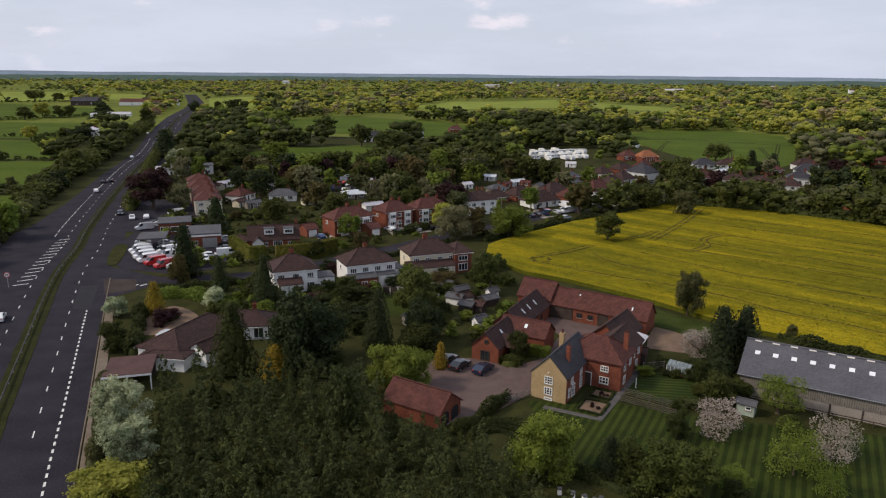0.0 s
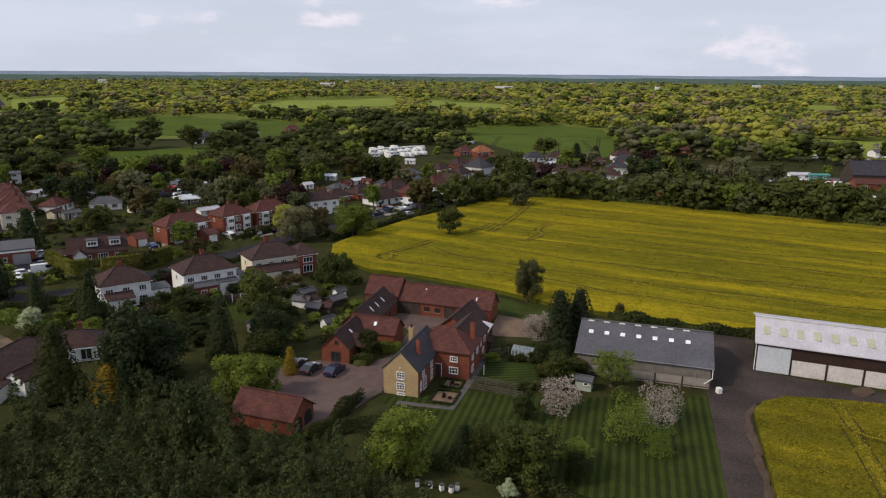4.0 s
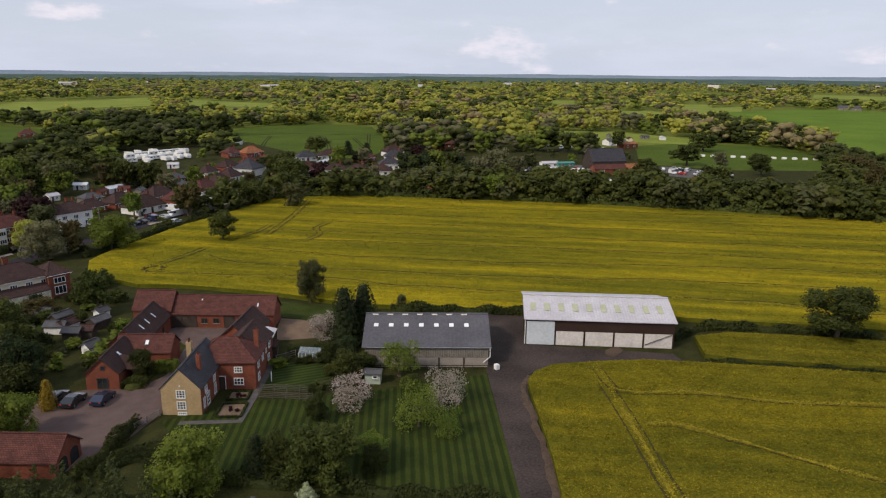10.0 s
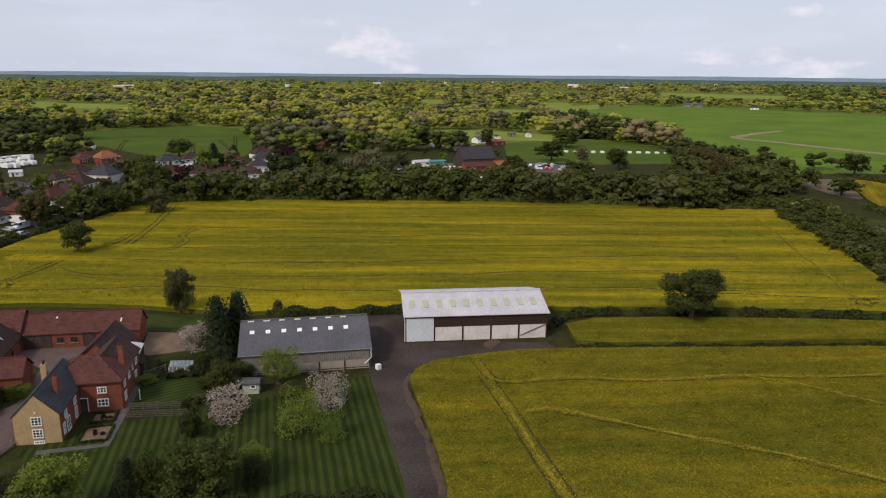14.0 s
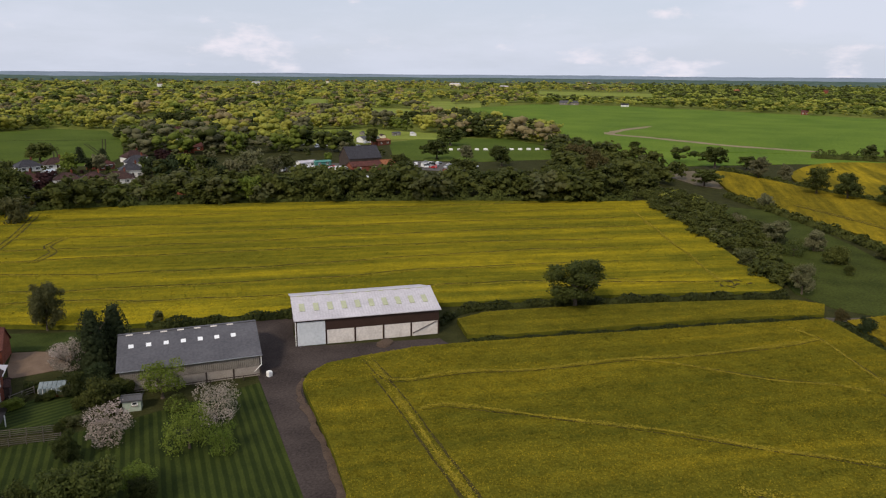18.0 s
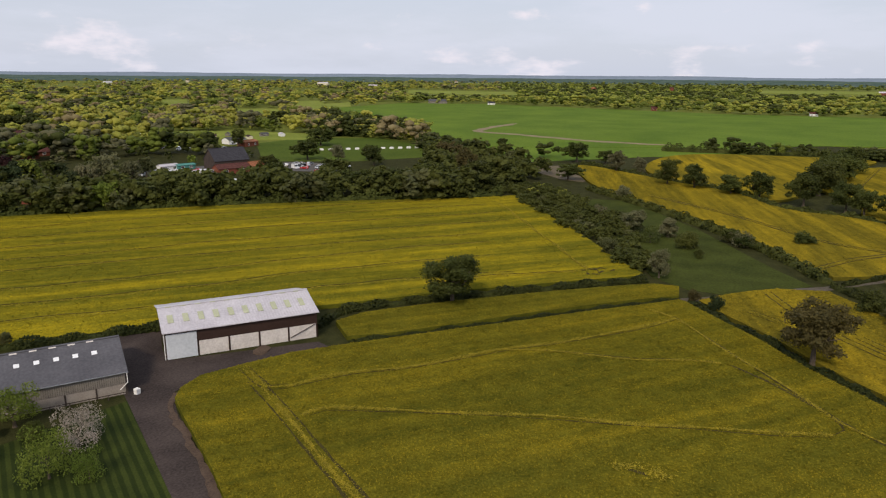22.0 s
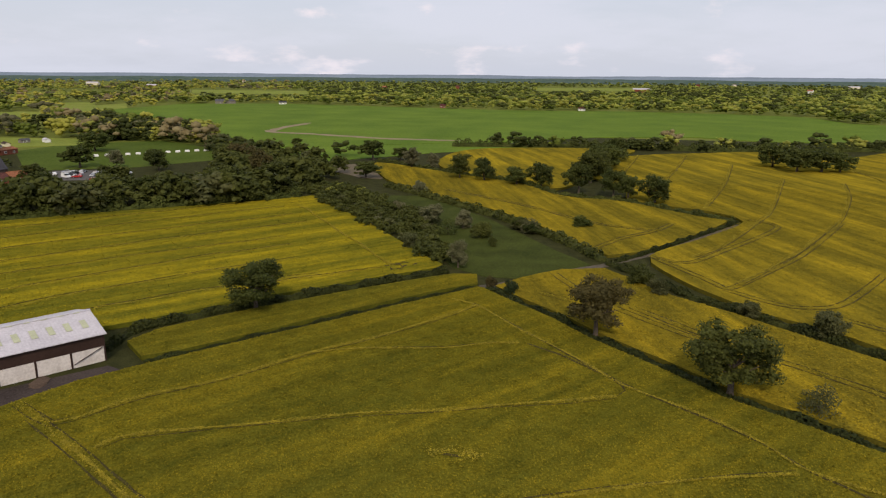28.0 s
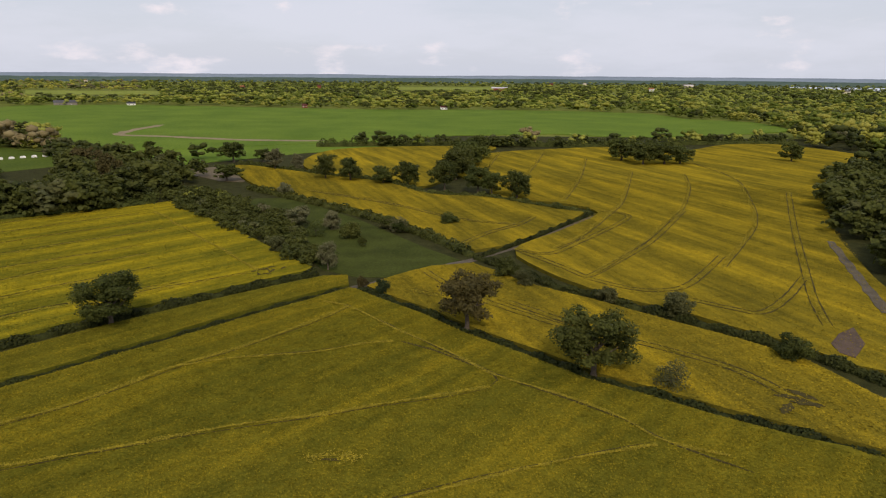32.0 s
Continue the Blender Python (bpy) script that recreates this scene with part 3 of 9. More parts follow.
def wood(name, spots, mat_species, leaves, size, label, category="woodland", shape="round", variants=5, nlobes=7, core=0.74, fat=1.0, aspect=1.0):
    """Many trees that cannot be counted, in one mesh. spots: x, y, height, width."""
    base = [crown_arrays(50 + k, shape, nlobes, leaves, size, aspect, core, fat) for k in range(variants)]
    rng = np.random.RandomState(len(spots))
    Vs, Qs, Ts, off = [], [], [], 0
    for i, (x, y, h, w) in enumerate(spots):
        V, Q, T = base[i % variants]
        a = rng.uniform(0, 6.283)
        c, s = math.cos(a), math.sin(a)
        P = np.empty_like(V)
        P[:, 0] = (V[:, 0] * c - V[:, 1] * s) * w + x
        P[:, 1] = (V[:, 0] * s + V[:, 1] * c) * w + y
        P[:, 2] = (V[:, 2] - 0.10) * h
        Vs.append(P)
        Qs.append(Q + off)
        Ts.append(T + off)
        off += len(V)
    ob = new(name, fast_mesh(name, np.concatenate(Vs), np.concatenate(Qs), np.concatenate(Ts), "leaf_" + mat_species))
    return tagged(ob, label, category, kind="stuff")


def hedge_row(name, pts, width, height, species, label, leaves_per_m=60, size=0.35, seed=3, closed=False, clipped=False, category="hedge", group=""):
    """A hedge along a line: sprays of leaf over an uneven bank, one mesh."""
    npr = np.random.RandomState(seed)
    line = np.array(smooth_line(pts, 1.2) if not clipped else pts)
    seg = np.linalg.norm(np.diff(line, axis=0), axis=1)
    cum = np.concatenate([[0], np.cumsum(seg)])
    n = int(cum[-1] * leaves_per_m)
    s = npr.uniform(0, cum[-1], n)
    i = np.clip(np.searchsorted(cum, s) - 1, 0, len(seg) - 1)
    t = ((s - cum[i]) / seg[i])[:, None]
    p = line[i] * (1 - t) + line[i + 1] * t
    d = (line[i + 1] - line[i]) / seg[i][:, None]
    side = np.stack([-d[:, 1], d[:, 0]], 1)
    wav = 1 + (0 if clipped else 1) * (0.28 * np.sin(s * 0.9 + seed) + 0.22 * np.sin(s * 0.37 + 1.3 * seed) + npr.uniform(-0.2, 0.2, n))
    a = npr.uniform(0, math.pi, n)
    if clipped:
        u = npr.uniform(-1, 1, n)
        face = npr.randint(0, 3, n)
        off = np.where(face == 0, u, np.where(face == 1, 1, -1)) * width / 2
        zz = np.where(face == 0, 1.0, npr.uniform(0.03, 1, n)) * height
        nx, nz = np.where(face == 0, 0, np.sign(off)), np.where(face == 0, 1.0, 0.15)
    else:
        off, zz = np.cos(a) * width / 2 * wav, np.sin(a) ** 0.7 * height * wav
        nx, nz = np.cos(a), np.sin(a)
    pos = np.concatenate([p + side * off[:, None], zz[:, None]], 1)
    nrm = np.concatenate([side * nx[:, None], nz[:, None]], 1) + npr.normal(scale=0.5, size=(n, 3))
    nrm /= np.linalg.norm(nrm, axis=1)[:, None]
    tt = np.cross(nrm, npr.normal(size=(n, 3)))
    tt /= np.linalg.norm(tt, axis=1)[:, None]
    bb = np.cross(nrm, tt)
    sz = size * npr.uniform(0.5, 1.4, (n, 1))
    V = np.stack([pos + tt * sz * 0.6, pos + bb * sz * 0.5 - nrm * sz * 0.15, pos - tt * sz * 0.6, pos - bb * sz * 0.5 - nrm * sz * 0.1], 1).reshape(-1, 3)
    Q = np.arange(len(V)).reshape(-1, 4)
    # the inner bank
    k = np.arange(len(line))
    dd = np.gradient(line, axis=0)
    dd /= np.linalg.norm(dd, axis=1)[:, None]
    sd = np.stack([-dd[:, 1], dd[:, 0]], 1)
    c0 = 0.93 if clipped else 0.62
    prof = [(-0.5, 0), (-0.5, c0), (0.5, c0), (0.5, 0)] if clipped else [(-0.42, 0), (-0.3, c0), (0.3, c0), (0.42, 0)]
    core = np.concatenate([np.concatenate([line + sd * (q * width * (0.94 if clipped else 1)), np.full((len(line), 1), h * height)], 1) for q, h in prof])
    o, m = len(V), len(line)
    cq = [(o + r * m + j, o + r * m + j + 1, o + (r + 1) * m + j + 1, o + (r + 1) * m + j) for r in range(3) for j in range(m - 1)]
    ends = [(o, o + m, o + 2 * m, o + 3 * m), (o + m - 1, o + 4 * m - 1, o + 3 * m - 1, o + 2 * m - 1)]
    ob = new(name, fast_mesh(name, np.concatenate([V, core]), np.concatenate([Q, np.array(cq + ends)]), np.zeros((0, 3), int), "leaf_" + species))
    return tagged(ob, label, category, group)

# ---- land ----
slab("ground", [(-4900, -900), (-4900, 4900), (4900, 4900), (4900, -1500), (900, -1500), (-300, -900)], -3.0, -0.30, "far_grass", label="wide green grassland reaching to the skyline", category="ground")
NEAR_POLY = [(-190, 20), (-330, 560), (60, 520), (260, 420), (420, 260), (560, 60), (560, -300), (60, -200)]
slab("rough_ground", NEAR_POLY, -0.30, -0.02, "rough_grass", label="rough dark green grass between the fields and gardens", category="ground")

FIELD_BIG = [(13, 190), (33, 213), (52, 232), (70, 247), (88, 256), (118, 240), (144, 218), (167, 198), (187, 178), (206, 158), (226, 134), (243, 114), (253, 106),
             (250, 100), (235, 88), (203, 64), (172, 41), (165, 34.8), (162, 36.4), (147, 51.6), (127, 70.6), (110.7, 84.2), (98, 97), (83, 107), (69, 117), (56, 127), (45, 141), (29, 157), (20, 163), (14, 173)]
FIELD_STRIP = [(102, 78.6), (96.6, 72), (108.2, 61), (125.3, 47.9), (144.5, 31.5), (151.5, 24.2), (159, 25.6), (158, 31.2), (142.8, 47.4), (122.8, 65.8), (108.7, 77)]
FIELD_NEAR = [(48.5, 53), (53, 60), (61, 74), (64, 79), (67, 81), (71.5, 81.8), (78, 79.2), (86, 75.5), (94.5, 69), (107.2, 58.6), (122, 46.2), (131, 39), (141, 30.2), (149, 23.6), (148.4, 22.4),
              (140.6, 15.2), (132.1, 6.4), (122.2, -1.4), (112.2, -11.8), (102.4, -20.8), (96.8, -29), (91.1, -36.5), (85, -45.9), (70, -64), (20, -40), (10, 10)]
FIELD_MID = [(158.5, 15), (168, 6), (171.5, -4), (164, -10), (152.6, -18), (143.8, -28.4), (131, -41), (120.5, -52), (112, -59), (99, -63), (92, -66), (84, -70), (68, -74), (79, -59), (87, -48.4), (93.1, -38.9), (98.8, -31.4), (104.4, -23.2), (114.2, -14.2), (124.2, -3.8), (134.1, 4.2), (142.6, 13), (150.5, 20)]
FIELD_RIGHT = [(187, -16), (213, -33), (241, -49), (257, -41), (273, -15), (303, -13), (347, 2.7), (424, -17), (461, -70), (476, -110), (451, -140), (500, -190), (496, -231), (415, -250),
               (376, -227), (298, -160), (227, -122), (171, -102), (137, -92), (106, -72), (118.6, -61), (128, -52.2), (137, -45), (143.4, -35.9), (154, -28), (167, -20.6)]
FIELD_WEDGE = [(359, 113), (331, 67), (307, 32), (279, 12), (272, -12), (253, -31), (241, -44), (191, -14), (185, -5), (207, 8), (241, 33), (268, 63), (303, 91)]
FIELD_UP = [(386, 84), (437, 77), (461, 41), (467, -22), (424, -14), (358, -2), (296, 13), (309, 37), (341, 71)]
MEADOW = [(265, 78), (268, 64), (227, 32), (189, 8), (177, -1), (160, 15), (160, 24), (166, 33), (194, 47), (244, 75)]
BIG_GREEN = [(786, 598), (982, 609), (1037, 478), (993, 283), (955, 115), (980, -32), (957, -163), (915, -245), (810, -255), (760, -311), (690, -310), (640, -300), (590, -222), (562, -160), (563, -118), (585, -78), (560, 0), (510, 58), (466, 128), (444, 165), (426, 200), (418, 224), (494, 285)]
for nm, poly, mat, top, text in (("field_big", FIELD_BIG, "rape_big", 0.9, "large field of yellow-green flowering rape with drilling bands"),
                                 ("field_strip", FIELD_STRIP, "rape_near", 0.9, "narrow strip of flowering rape beside the hedge"),
                                 ("field_near", FIELD_NEAR, "rape_near", 0.9, "field of green and yellow rape with wheel tracks"),
                                 ("field_middle", FIELD_MID, "rape_far", 0.9, "long narrow field of flowering rape between two ditches"),
                                 ("field_right", FIELD_RIGHT, "rape_far", 0.9, "broad rolling field of yellow flowering rape"),
                                 ("field_wedge", FIELD_WEDGE, "rape_far", 0.9, "wedge-shaped field of yellow flowering rape"),
                                 ("field_upper", FIELD_UP, "rape_far", 0.95, "far field of bright yellow flowering rape")):
    outline = smooth_line(poly, 6.0, closed=True)
    slab(nm, outline, -0.05, top, mat, label=text, category="field")
slab("meadow", MEADOW, -0.05, 0.06, "meadow_grass", label="dark green grazed meadow", category="field")
slab("corn_field", BIG_GREEN, -0.35, 0.3, "corn", label="huge smooth bright green field of young corn", category="field")
slab("corn_headland", [(455, 274), (515, 260), (519, 156), (507, 79), (511, 40), (455, 34), (426, 91), (384, 125), (359, 147), (355, 179), (405, 233)], -0.35, 0.12, "corn", label="green headland of young corn above the hedge", category="field")
MID_FIELDS = [[(-156, 706), (-116, 797), (0, 709), (43, 619), (0, 537), (-54, 552), (-128, 588)], [(-119, 416), (-95, 454), (-44, 476), (-48, 366), (-78, 364), (-106, 378)], [(141, 566), (185, 616), (254, 617), (273, 568), (240, 478), (195, 389), (166, 357), (144, 391), (138, 469)], [(360, 340), (402, 341), (446, 297), (402, 228), (351, 204), (314, 226), (288, 268)]]
for poly in ([(-250, 370), (-206, 374), (-168, 288), (-200, 272)], [(-190, 264), (-162, 267), (-146, 238), (-160, 225)], [(-325, 488), (-262, 484), (-212, 385), (-250, 376)], [(-428, 655), (-320, 650), (-254, 500), (-330, 496)], [(-650, 1035), (-420, 900), (-362, 770), (-430, 668), (-560, 800)],
             *MID_FIELDS):
    slab("pasture", poly, -0.3, 0.05, "pasture_grass", label="green pasture field enclosed by hedges", category="field")
PASTURES = MID_FIELDS + [[(-234, 372), (-202, 374), (-160, 278), (-178, 268)], [(-299, 478), (-273, 480), (-235, 413), (-250, 384)]]

FAR_STRIPS = [[(0, 1156), (215, 1354), (173, 1088), (0, 971)], [(257, 1232), (341, 1047), (300, 933), (214, 1025)], [(-46, 1041), (14, 1222), (208, 1260), (167, 1036), (-22, 936)], [(840, 1000), (882, 988), (716, 801), (707, 841)], [(949, 802), (984, 770), (791, 618), (773, 653)], [(394, 467), (432, 427), (442, 355), (404, 323), (374, 369), (363, 430)], [(695, 692), (727, 639), (647, 568), (615, 611)], [(-949, 1543), (-820, 1586), (-592, 1141), (-666, 1079)], [(-696, 1492), (-594, 1442), (-495, 1188), (-545, 1177)], [(-411, 1262), (-367, 1398), (-252, 958), (-319, 978)], [(810, 689), (953, 692), (828, 600), (701, 595)], [(2636, 222), (2755, -140), (2318, -148), (2188, 184)], [(1772, 1080), (1794, 750), (1516, 634), (1496, 912)]]
for k, poly in enumerate(FAR_STRIPS):
    slab("pasture", poly, -0.3, 0.06 + 0.012 * k, "sunlit_grass", label="light green pasture strip between distant woods", category="field")
PASTURES += FAR_STRIPS

# far skyline: low wooded hills, a nearer green range, the one behind painted pale blue as haze
for nm, mat, r0, r1, base, amp, text in (("backdrop", "near_hill", 3900, 4250, 23, 6, "low green wooded rise along the skyline"), ("backdrop_hills", "hazed_hill", 4500, 4840, 40, 6, "skyline hills coloured pale blue as if by haze")):
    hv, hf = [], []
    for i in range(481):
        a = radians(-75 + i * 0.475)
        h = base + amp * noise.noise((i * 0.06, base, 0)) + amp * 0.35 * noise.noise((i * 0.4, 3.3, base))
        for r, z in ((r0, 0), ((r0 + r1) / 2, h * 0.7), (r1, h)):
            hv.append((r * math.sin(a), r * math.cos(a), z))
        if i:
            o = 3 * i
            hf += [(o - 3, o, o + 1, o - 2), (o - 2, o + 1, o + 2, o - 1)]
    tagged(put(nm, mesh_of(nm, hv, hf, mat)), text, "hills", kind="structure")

# ---- roads ----
KERB = [(-24, 28), (-42.7, 72.7), (-51, 93), (-63, 122), (-76, 154), (-104, 224), (-127.5, 291), (-206, 531), (-348, 960), (-520, 1480)]


VERGE = [(-36.0, 27.0), (-62.8, 91.7), (-88.4, 153.5), (-98.6, 184.5), (-109.3, 213.8), (-125.9, 264.1), (-139.2, 306.9), (-152.1, 349.8), (-173.4, 427.1), (-208.7, 531.1), (-272.5, 734.6), (-352.6, 1024.2), (-520, 1480)]
ribbon("road", beside(VERGE, -6.3), 9.6, 0.0, "asphalt", thick=0.3, label="grey asphalt dual carriageway", category="road")
ribbon("road_edge", beside(KERB[:6], 3.0), 6.0, -0.012, "asphalt", thick=0.3, label="grey asphalt nearside lane and hard strip", category="road")
ribbon("road_far_side", beside(VERGE, 6.6), 10.2, 0.0, "asphalt", thick=0.3, label="grey asphalt carriageway for oncoming traffic", category="road")
slab("slip_road", [(-125.4, 194.1), (-127.4, 214.7), (-137.1, 254.0), (-151.4, 302.9), (-163.3, 344.8), (-155.3, 333.1), (-115.2, 222.2), (-92.8, 153.4), (-80.9, 121.4)], -0.3, -0.015, "asphalt", label="widening of the carriageway at a junction", category="road")
ribbon("verge_central", VERGE, 3.0, 0.05, "verge_grass", wobble=0.15, thick=0.3, label="grassy central reservation", category="verge")
LANE = [(-80, 158), (-70, 154), (-58, 157), (-45, 160.5), (-30, 172), (-12.7, 189), (8.5, 212), (21, 222), (43, 243), (67, 262), (93, 283), (120, 300), (150, 330)]
ribbon("side_road", LANE, 6.0, 0.01, "asphalt", thick=0.3, label="narrow grey residential road", category="road")
TRACK = [(146.7, 33.1), (152.3, 22), (160, 14.5), (170, 5.5), (177, -3.8), (190.5, -15), (205, -26.2), (239, -46.6)]
ribbon("farm_track", TRACK, 2.6, 0.03, "track_soil", wobble=0.2, label="pale earth farm track across the fields", category="track")
YARD = [(61, 85.6), (66, 95), (76.9, 110), (84, 106), (77, 97), (75, 92), (93.6, 76.2), (92.5, 72.7), (85, 75.5), (76.5, 81), (71, 83), (66.5, 82), (62.8, 77.5), (56.3, 66.6), (48.2, 52.7), (30, 22), (26.5, 24), (44.5, 55.2), (53.7, 72.2)]
slab("farm_yard", YARD, -0.2, 0.02, "yard_asphalt", label="worn dark farm yard and drive", category="yard")
LAWN = [(13, 95.5), (26, 95), (39.5, 90), (61, 85.6), (44.5, 55.2), (38, 59), (30, 67), (22, 73), (15.5, 79), (14, 86)]
slab("lawn", LAWN, -0.2, 0.02, "lawn_stripes", label="mown striped garden lawn", category="lawn")
slab("drive", [(-7, 104), (0, 111.5), (7.5, 111.5), (11, 107.5), (16.6, 111), (22, 122), (20, 132), (24, 133), (36, 125), (33, 118), (27, 110), (20, 103), (13.7, 98), (8, 92), (2.7, 88), (-3, 88), (-7, 96)], -0.2, 0.03, "pink_gravel", label="pinkish gravel drive and courtyard", category="drive")

# ---- marks in the crops: wheel tracks, bands of bloom, hedges and ditches ----
BAND_RNG = np.random.RandomState(77)


def bloom_band(pts, width=1.3, per_m=38, size=0.23, furrow=0.0):
    """A line of rape in full flower, as loose yellow heads standing a little above the crop, with a thin dark furrow beside it if given."""
    if furrow:
        ribbon("furrow", beside(smooth_line(pts, 2.0), furrow), 0.17, 1.0, "stalks", 0.5, 0.05, smooth=False, taper=4, label="thin dark furrow through the crop", category="track")
    if size == 0.23:
        per_m, size, width = 85, 0.13, width * 0.85
    line = np.array(smooth_line(pts, 1.0))
    seg = np.linalg.norm(np.diff(line, axis=0), axis=1)
    cum = np.concatenate([[0], np.cumsum(seg)])
    n = int(cum[-1] * per_m)
    s = BAND_RNG.uniform(0, cum[-1], n)
    i = np.clip(np.searchsorted(cum, s) - 1, 0, len(seg) - 1)
    t = ((s - cum[i]) / seg[i])[:, None]
    d = (line[i + 1] - line[i]) / seg[i][:, None]
    patchy = 0.75 + 0.35 * np.sin(s * 0.31 + pts[0][0]) + 0.2 * np.sin(s * 1.1)
    off = BAND_RNG.normal(scale=width * 0.28, size=n) * patchy + 0.25 * np.sin(s * 0.22)
    p = line[i] * (1 - t) + line[i + 1] * t + np.stack([-d[:, 1], d[:, 0]], 1) * off[:, None]
    pos = np.concatenate([p, BAND_RNG.uniform(0.98, 1.12, (n, 1))], 1)
    nrm = np.concatenate([BAND_RNG.normal(scale=0.3, size=(n, 2)), np.ones((n, 1))], 1)
    nrm /= np.linalg.norm(nrm, axis=1)[:, None]
    a = np.cross(nrm, BAND_RNG.normal(size=(n, 3)))
    a /= np.linalg.norm(a, axis=1)[:, None]
    b = np.cross(nrm, a)
    z = size * BAND_RNG.uniform(0.6, 1.4, (n, 1))
    V = np.stack([pos + a * z * 0.6, pos + b * z * 0.5, pos - a * z * 0.6, pos - b * z * 0.5], 1).reshape(-1, 3)
    ob = new("bloom_band", fast_mesh("bloom_band", V, np.arange(4 * n).reshape(-1, 4), np.zeros((0, 3), int), "bloom"))
    tagged(ob, "bright yellow band of rape in full flower", "crop band", kind="stuff")


def wheel_track(pts, gap=1.9, width=0.6, z=1.0):
    """A pair of trodden wheel marks through the crop, with a fringe of flower between."""
    for s in (-1, 1):
        ribbon("wheel_track", beside(smooth_line(pts, 2.0), s * gap / 2), width * 0.62, z, "stalks", wobble=0.8, thick=0.05, step=1.5, smooth=False, taper=3, label="dark flattened wheel track through the crop", category="track")
    bloom_band(pts, gap * 0.9, 22, 0.16)


# near field
bloom_band([(74.7, 67.3), (83.3, 62.1), (90.8, 54.7), (104.4, 44.8), (112, 38.2), (126, 27.5), (136, 22)], 1.5, furrow=-0.6)
bloom_band([(104.4, 44.8), (107.9, 36.9), (111.6, 23.7), (115.2, 16.6), (116.5, 11)], 0.9, furrow=0.5)
bloom_band([(68.7, 59.3), (71.8, 57.9), (75.3, 51.2), (81.3, 38.5), (85.1, 29.3), (88.9, 18.8), (92, 11.5), (95.6, 1.3), (98.9, -5.2)], 1.2, furrow=-0.6)
wheel_track([(74, 73), (70.7, 66.8), (66.8, 59.6), (63.3, 53.6), (60.6, 48.8), (54, 37)], 2.0, 0.55)
wheel_track([(77, 78.2), (74.2, 72.3), (73.1, 69.4), (75.1, 67.3)], 1.6, 0.5)
bloom_band([(69.5, 64.6), (66.0, 58.6), (62.5, 52.3), (58, 44), (52, 34)], 0.9)
ribbon("wheel_track", [(116.9, 9.7), (112.5, 3.2), (104.7, -5.0), (101.1, -6.6), (98.9, -5.4)], 0.55, 1.0, "stalks", 0.4, 0.05, 1.5, taper=3, label="dark flattened wheel track through the crop", category="track")
bloom_band([(138.7, 27.5), (134.6, 21.1), (120.7, 8.8), (110.2, -0.5), (103.5, -6.2), (97.8, -13.6), (89.8, -22.8), (83.7, -27.3), (79.6, -34.6)], 0.9)
ribbon("wheel_track", [(137, 22.5), (120.1, 8.2), (102.8, -7.2), (97.2, -14.0), (89.2, -23.2), (83.0, -27.8), (76, -36)], 0.45, 1.0, "stalks", 0.4, 0.05, 1.5, taper=3, label="dark flattened wheel track through the crop", category="track")
bloom_band([(62, 20), (70.6, 3.2), (74.3, -4.8), (76.9, -11.5), (79.7, -18.3), (82.5, -26)], 0.9, furrow=0.5)
ribbon("bare_patch", [(76.9, 13.9), (77.3, 15.0), (77.0, 16.4)], 0.7, 1.0, "stalks", 0.6, 0.05, 0.5, taper=2, label="small bare gap in the crop", category="gap")
bloom_band([(77.2, 11.6), (78.6, 13.8), (78.2, 16.6), (77.0, 18.2)], 2.6, 45, 0.2)
ribbon("soil_edge", [(66.3, 81.6), (62.4, 77.9), (58.5, 71.0), (53, 61), (47.9, 53.0), (39, 38), (30.3, 22.5)], 1.1, 0.12, "bare_soil_red", 0.6, 0.1, 1.2, label="crumbling bare earth edge beside the drive", category="verge")
# big field
for pts in ([(22.6, 171.6), (56.5, 146.2), (67.4, 135.5), (80.1, 123.4), (90.3, 114.4)], [(38.5, 181.5), (43.2, 170.3), (59.7, 153.9), (81.8, 135.4), (102.8, 119.7), (125.2, 104.6), (146, 88), (163, 73)],
            [(50.6, 182.4), (77.6, 155.2), (111.0, 129.3), (147.8, 105.0), (176, 80)], [(60.1, 189.5), (85.3, 170.1), (121.4, 141.5), (156.9, 111.7), (184.2, 85.9)], [(64.2, 201.7), (103.1, 170.1), (143.0, 141.3), (181.6, 109.9), (206, 88)],
            [(73.0, 212.4), (96.7, 192.3), (124.6, 172.1), (167.1, 140.6), (216, 97)], [(79.3, 225.0), (117.6, 193.7), (163.1, 161.6), (207.0, 126.0), (228, 106)], [(90.3, 228.8), (125.3, 206.2), (189.1, 159.5), (233.7, 120.6)],
            [(112, 98), (127, 86), (140, 73), (150, 62)], [(133, 76), (146, 63.5), (159, 48.5)]):
    line = [(x + 1.5 * noise.noise((x / 14, y / 14, 2.2)), y + 1.5 * noise.noise((x / 14, y / 14, 7.2))) for x, y in smooth_line(pts, 2.5)]
    bloom_band(line, 1.9, 22, 0.20)
    ribbon("wheel_track", beside(line, 1.2), 0.26, 1.0, "stalks", 0.35, 0.05, smooth=False, taper=3, label="dark flattened wheel track through the crop", category="track")
bloom_band([(232, 103), (222, 94), (213.9, 88.1), (196.2, 74.5), (179.7, 61.5), (161.5, 47.6)], 1.6)
for pts in ([(93, 247), (84, 232), (74, 216), (60, 196)], [(48, 195), (58, 201), (66, 210)], [(24, 176), (33, 182), (42, 190)], [(66, 183), (74, 190), (76, 198), (84, 205)]):
    wheel_track(pts, 1.7, 0.55)
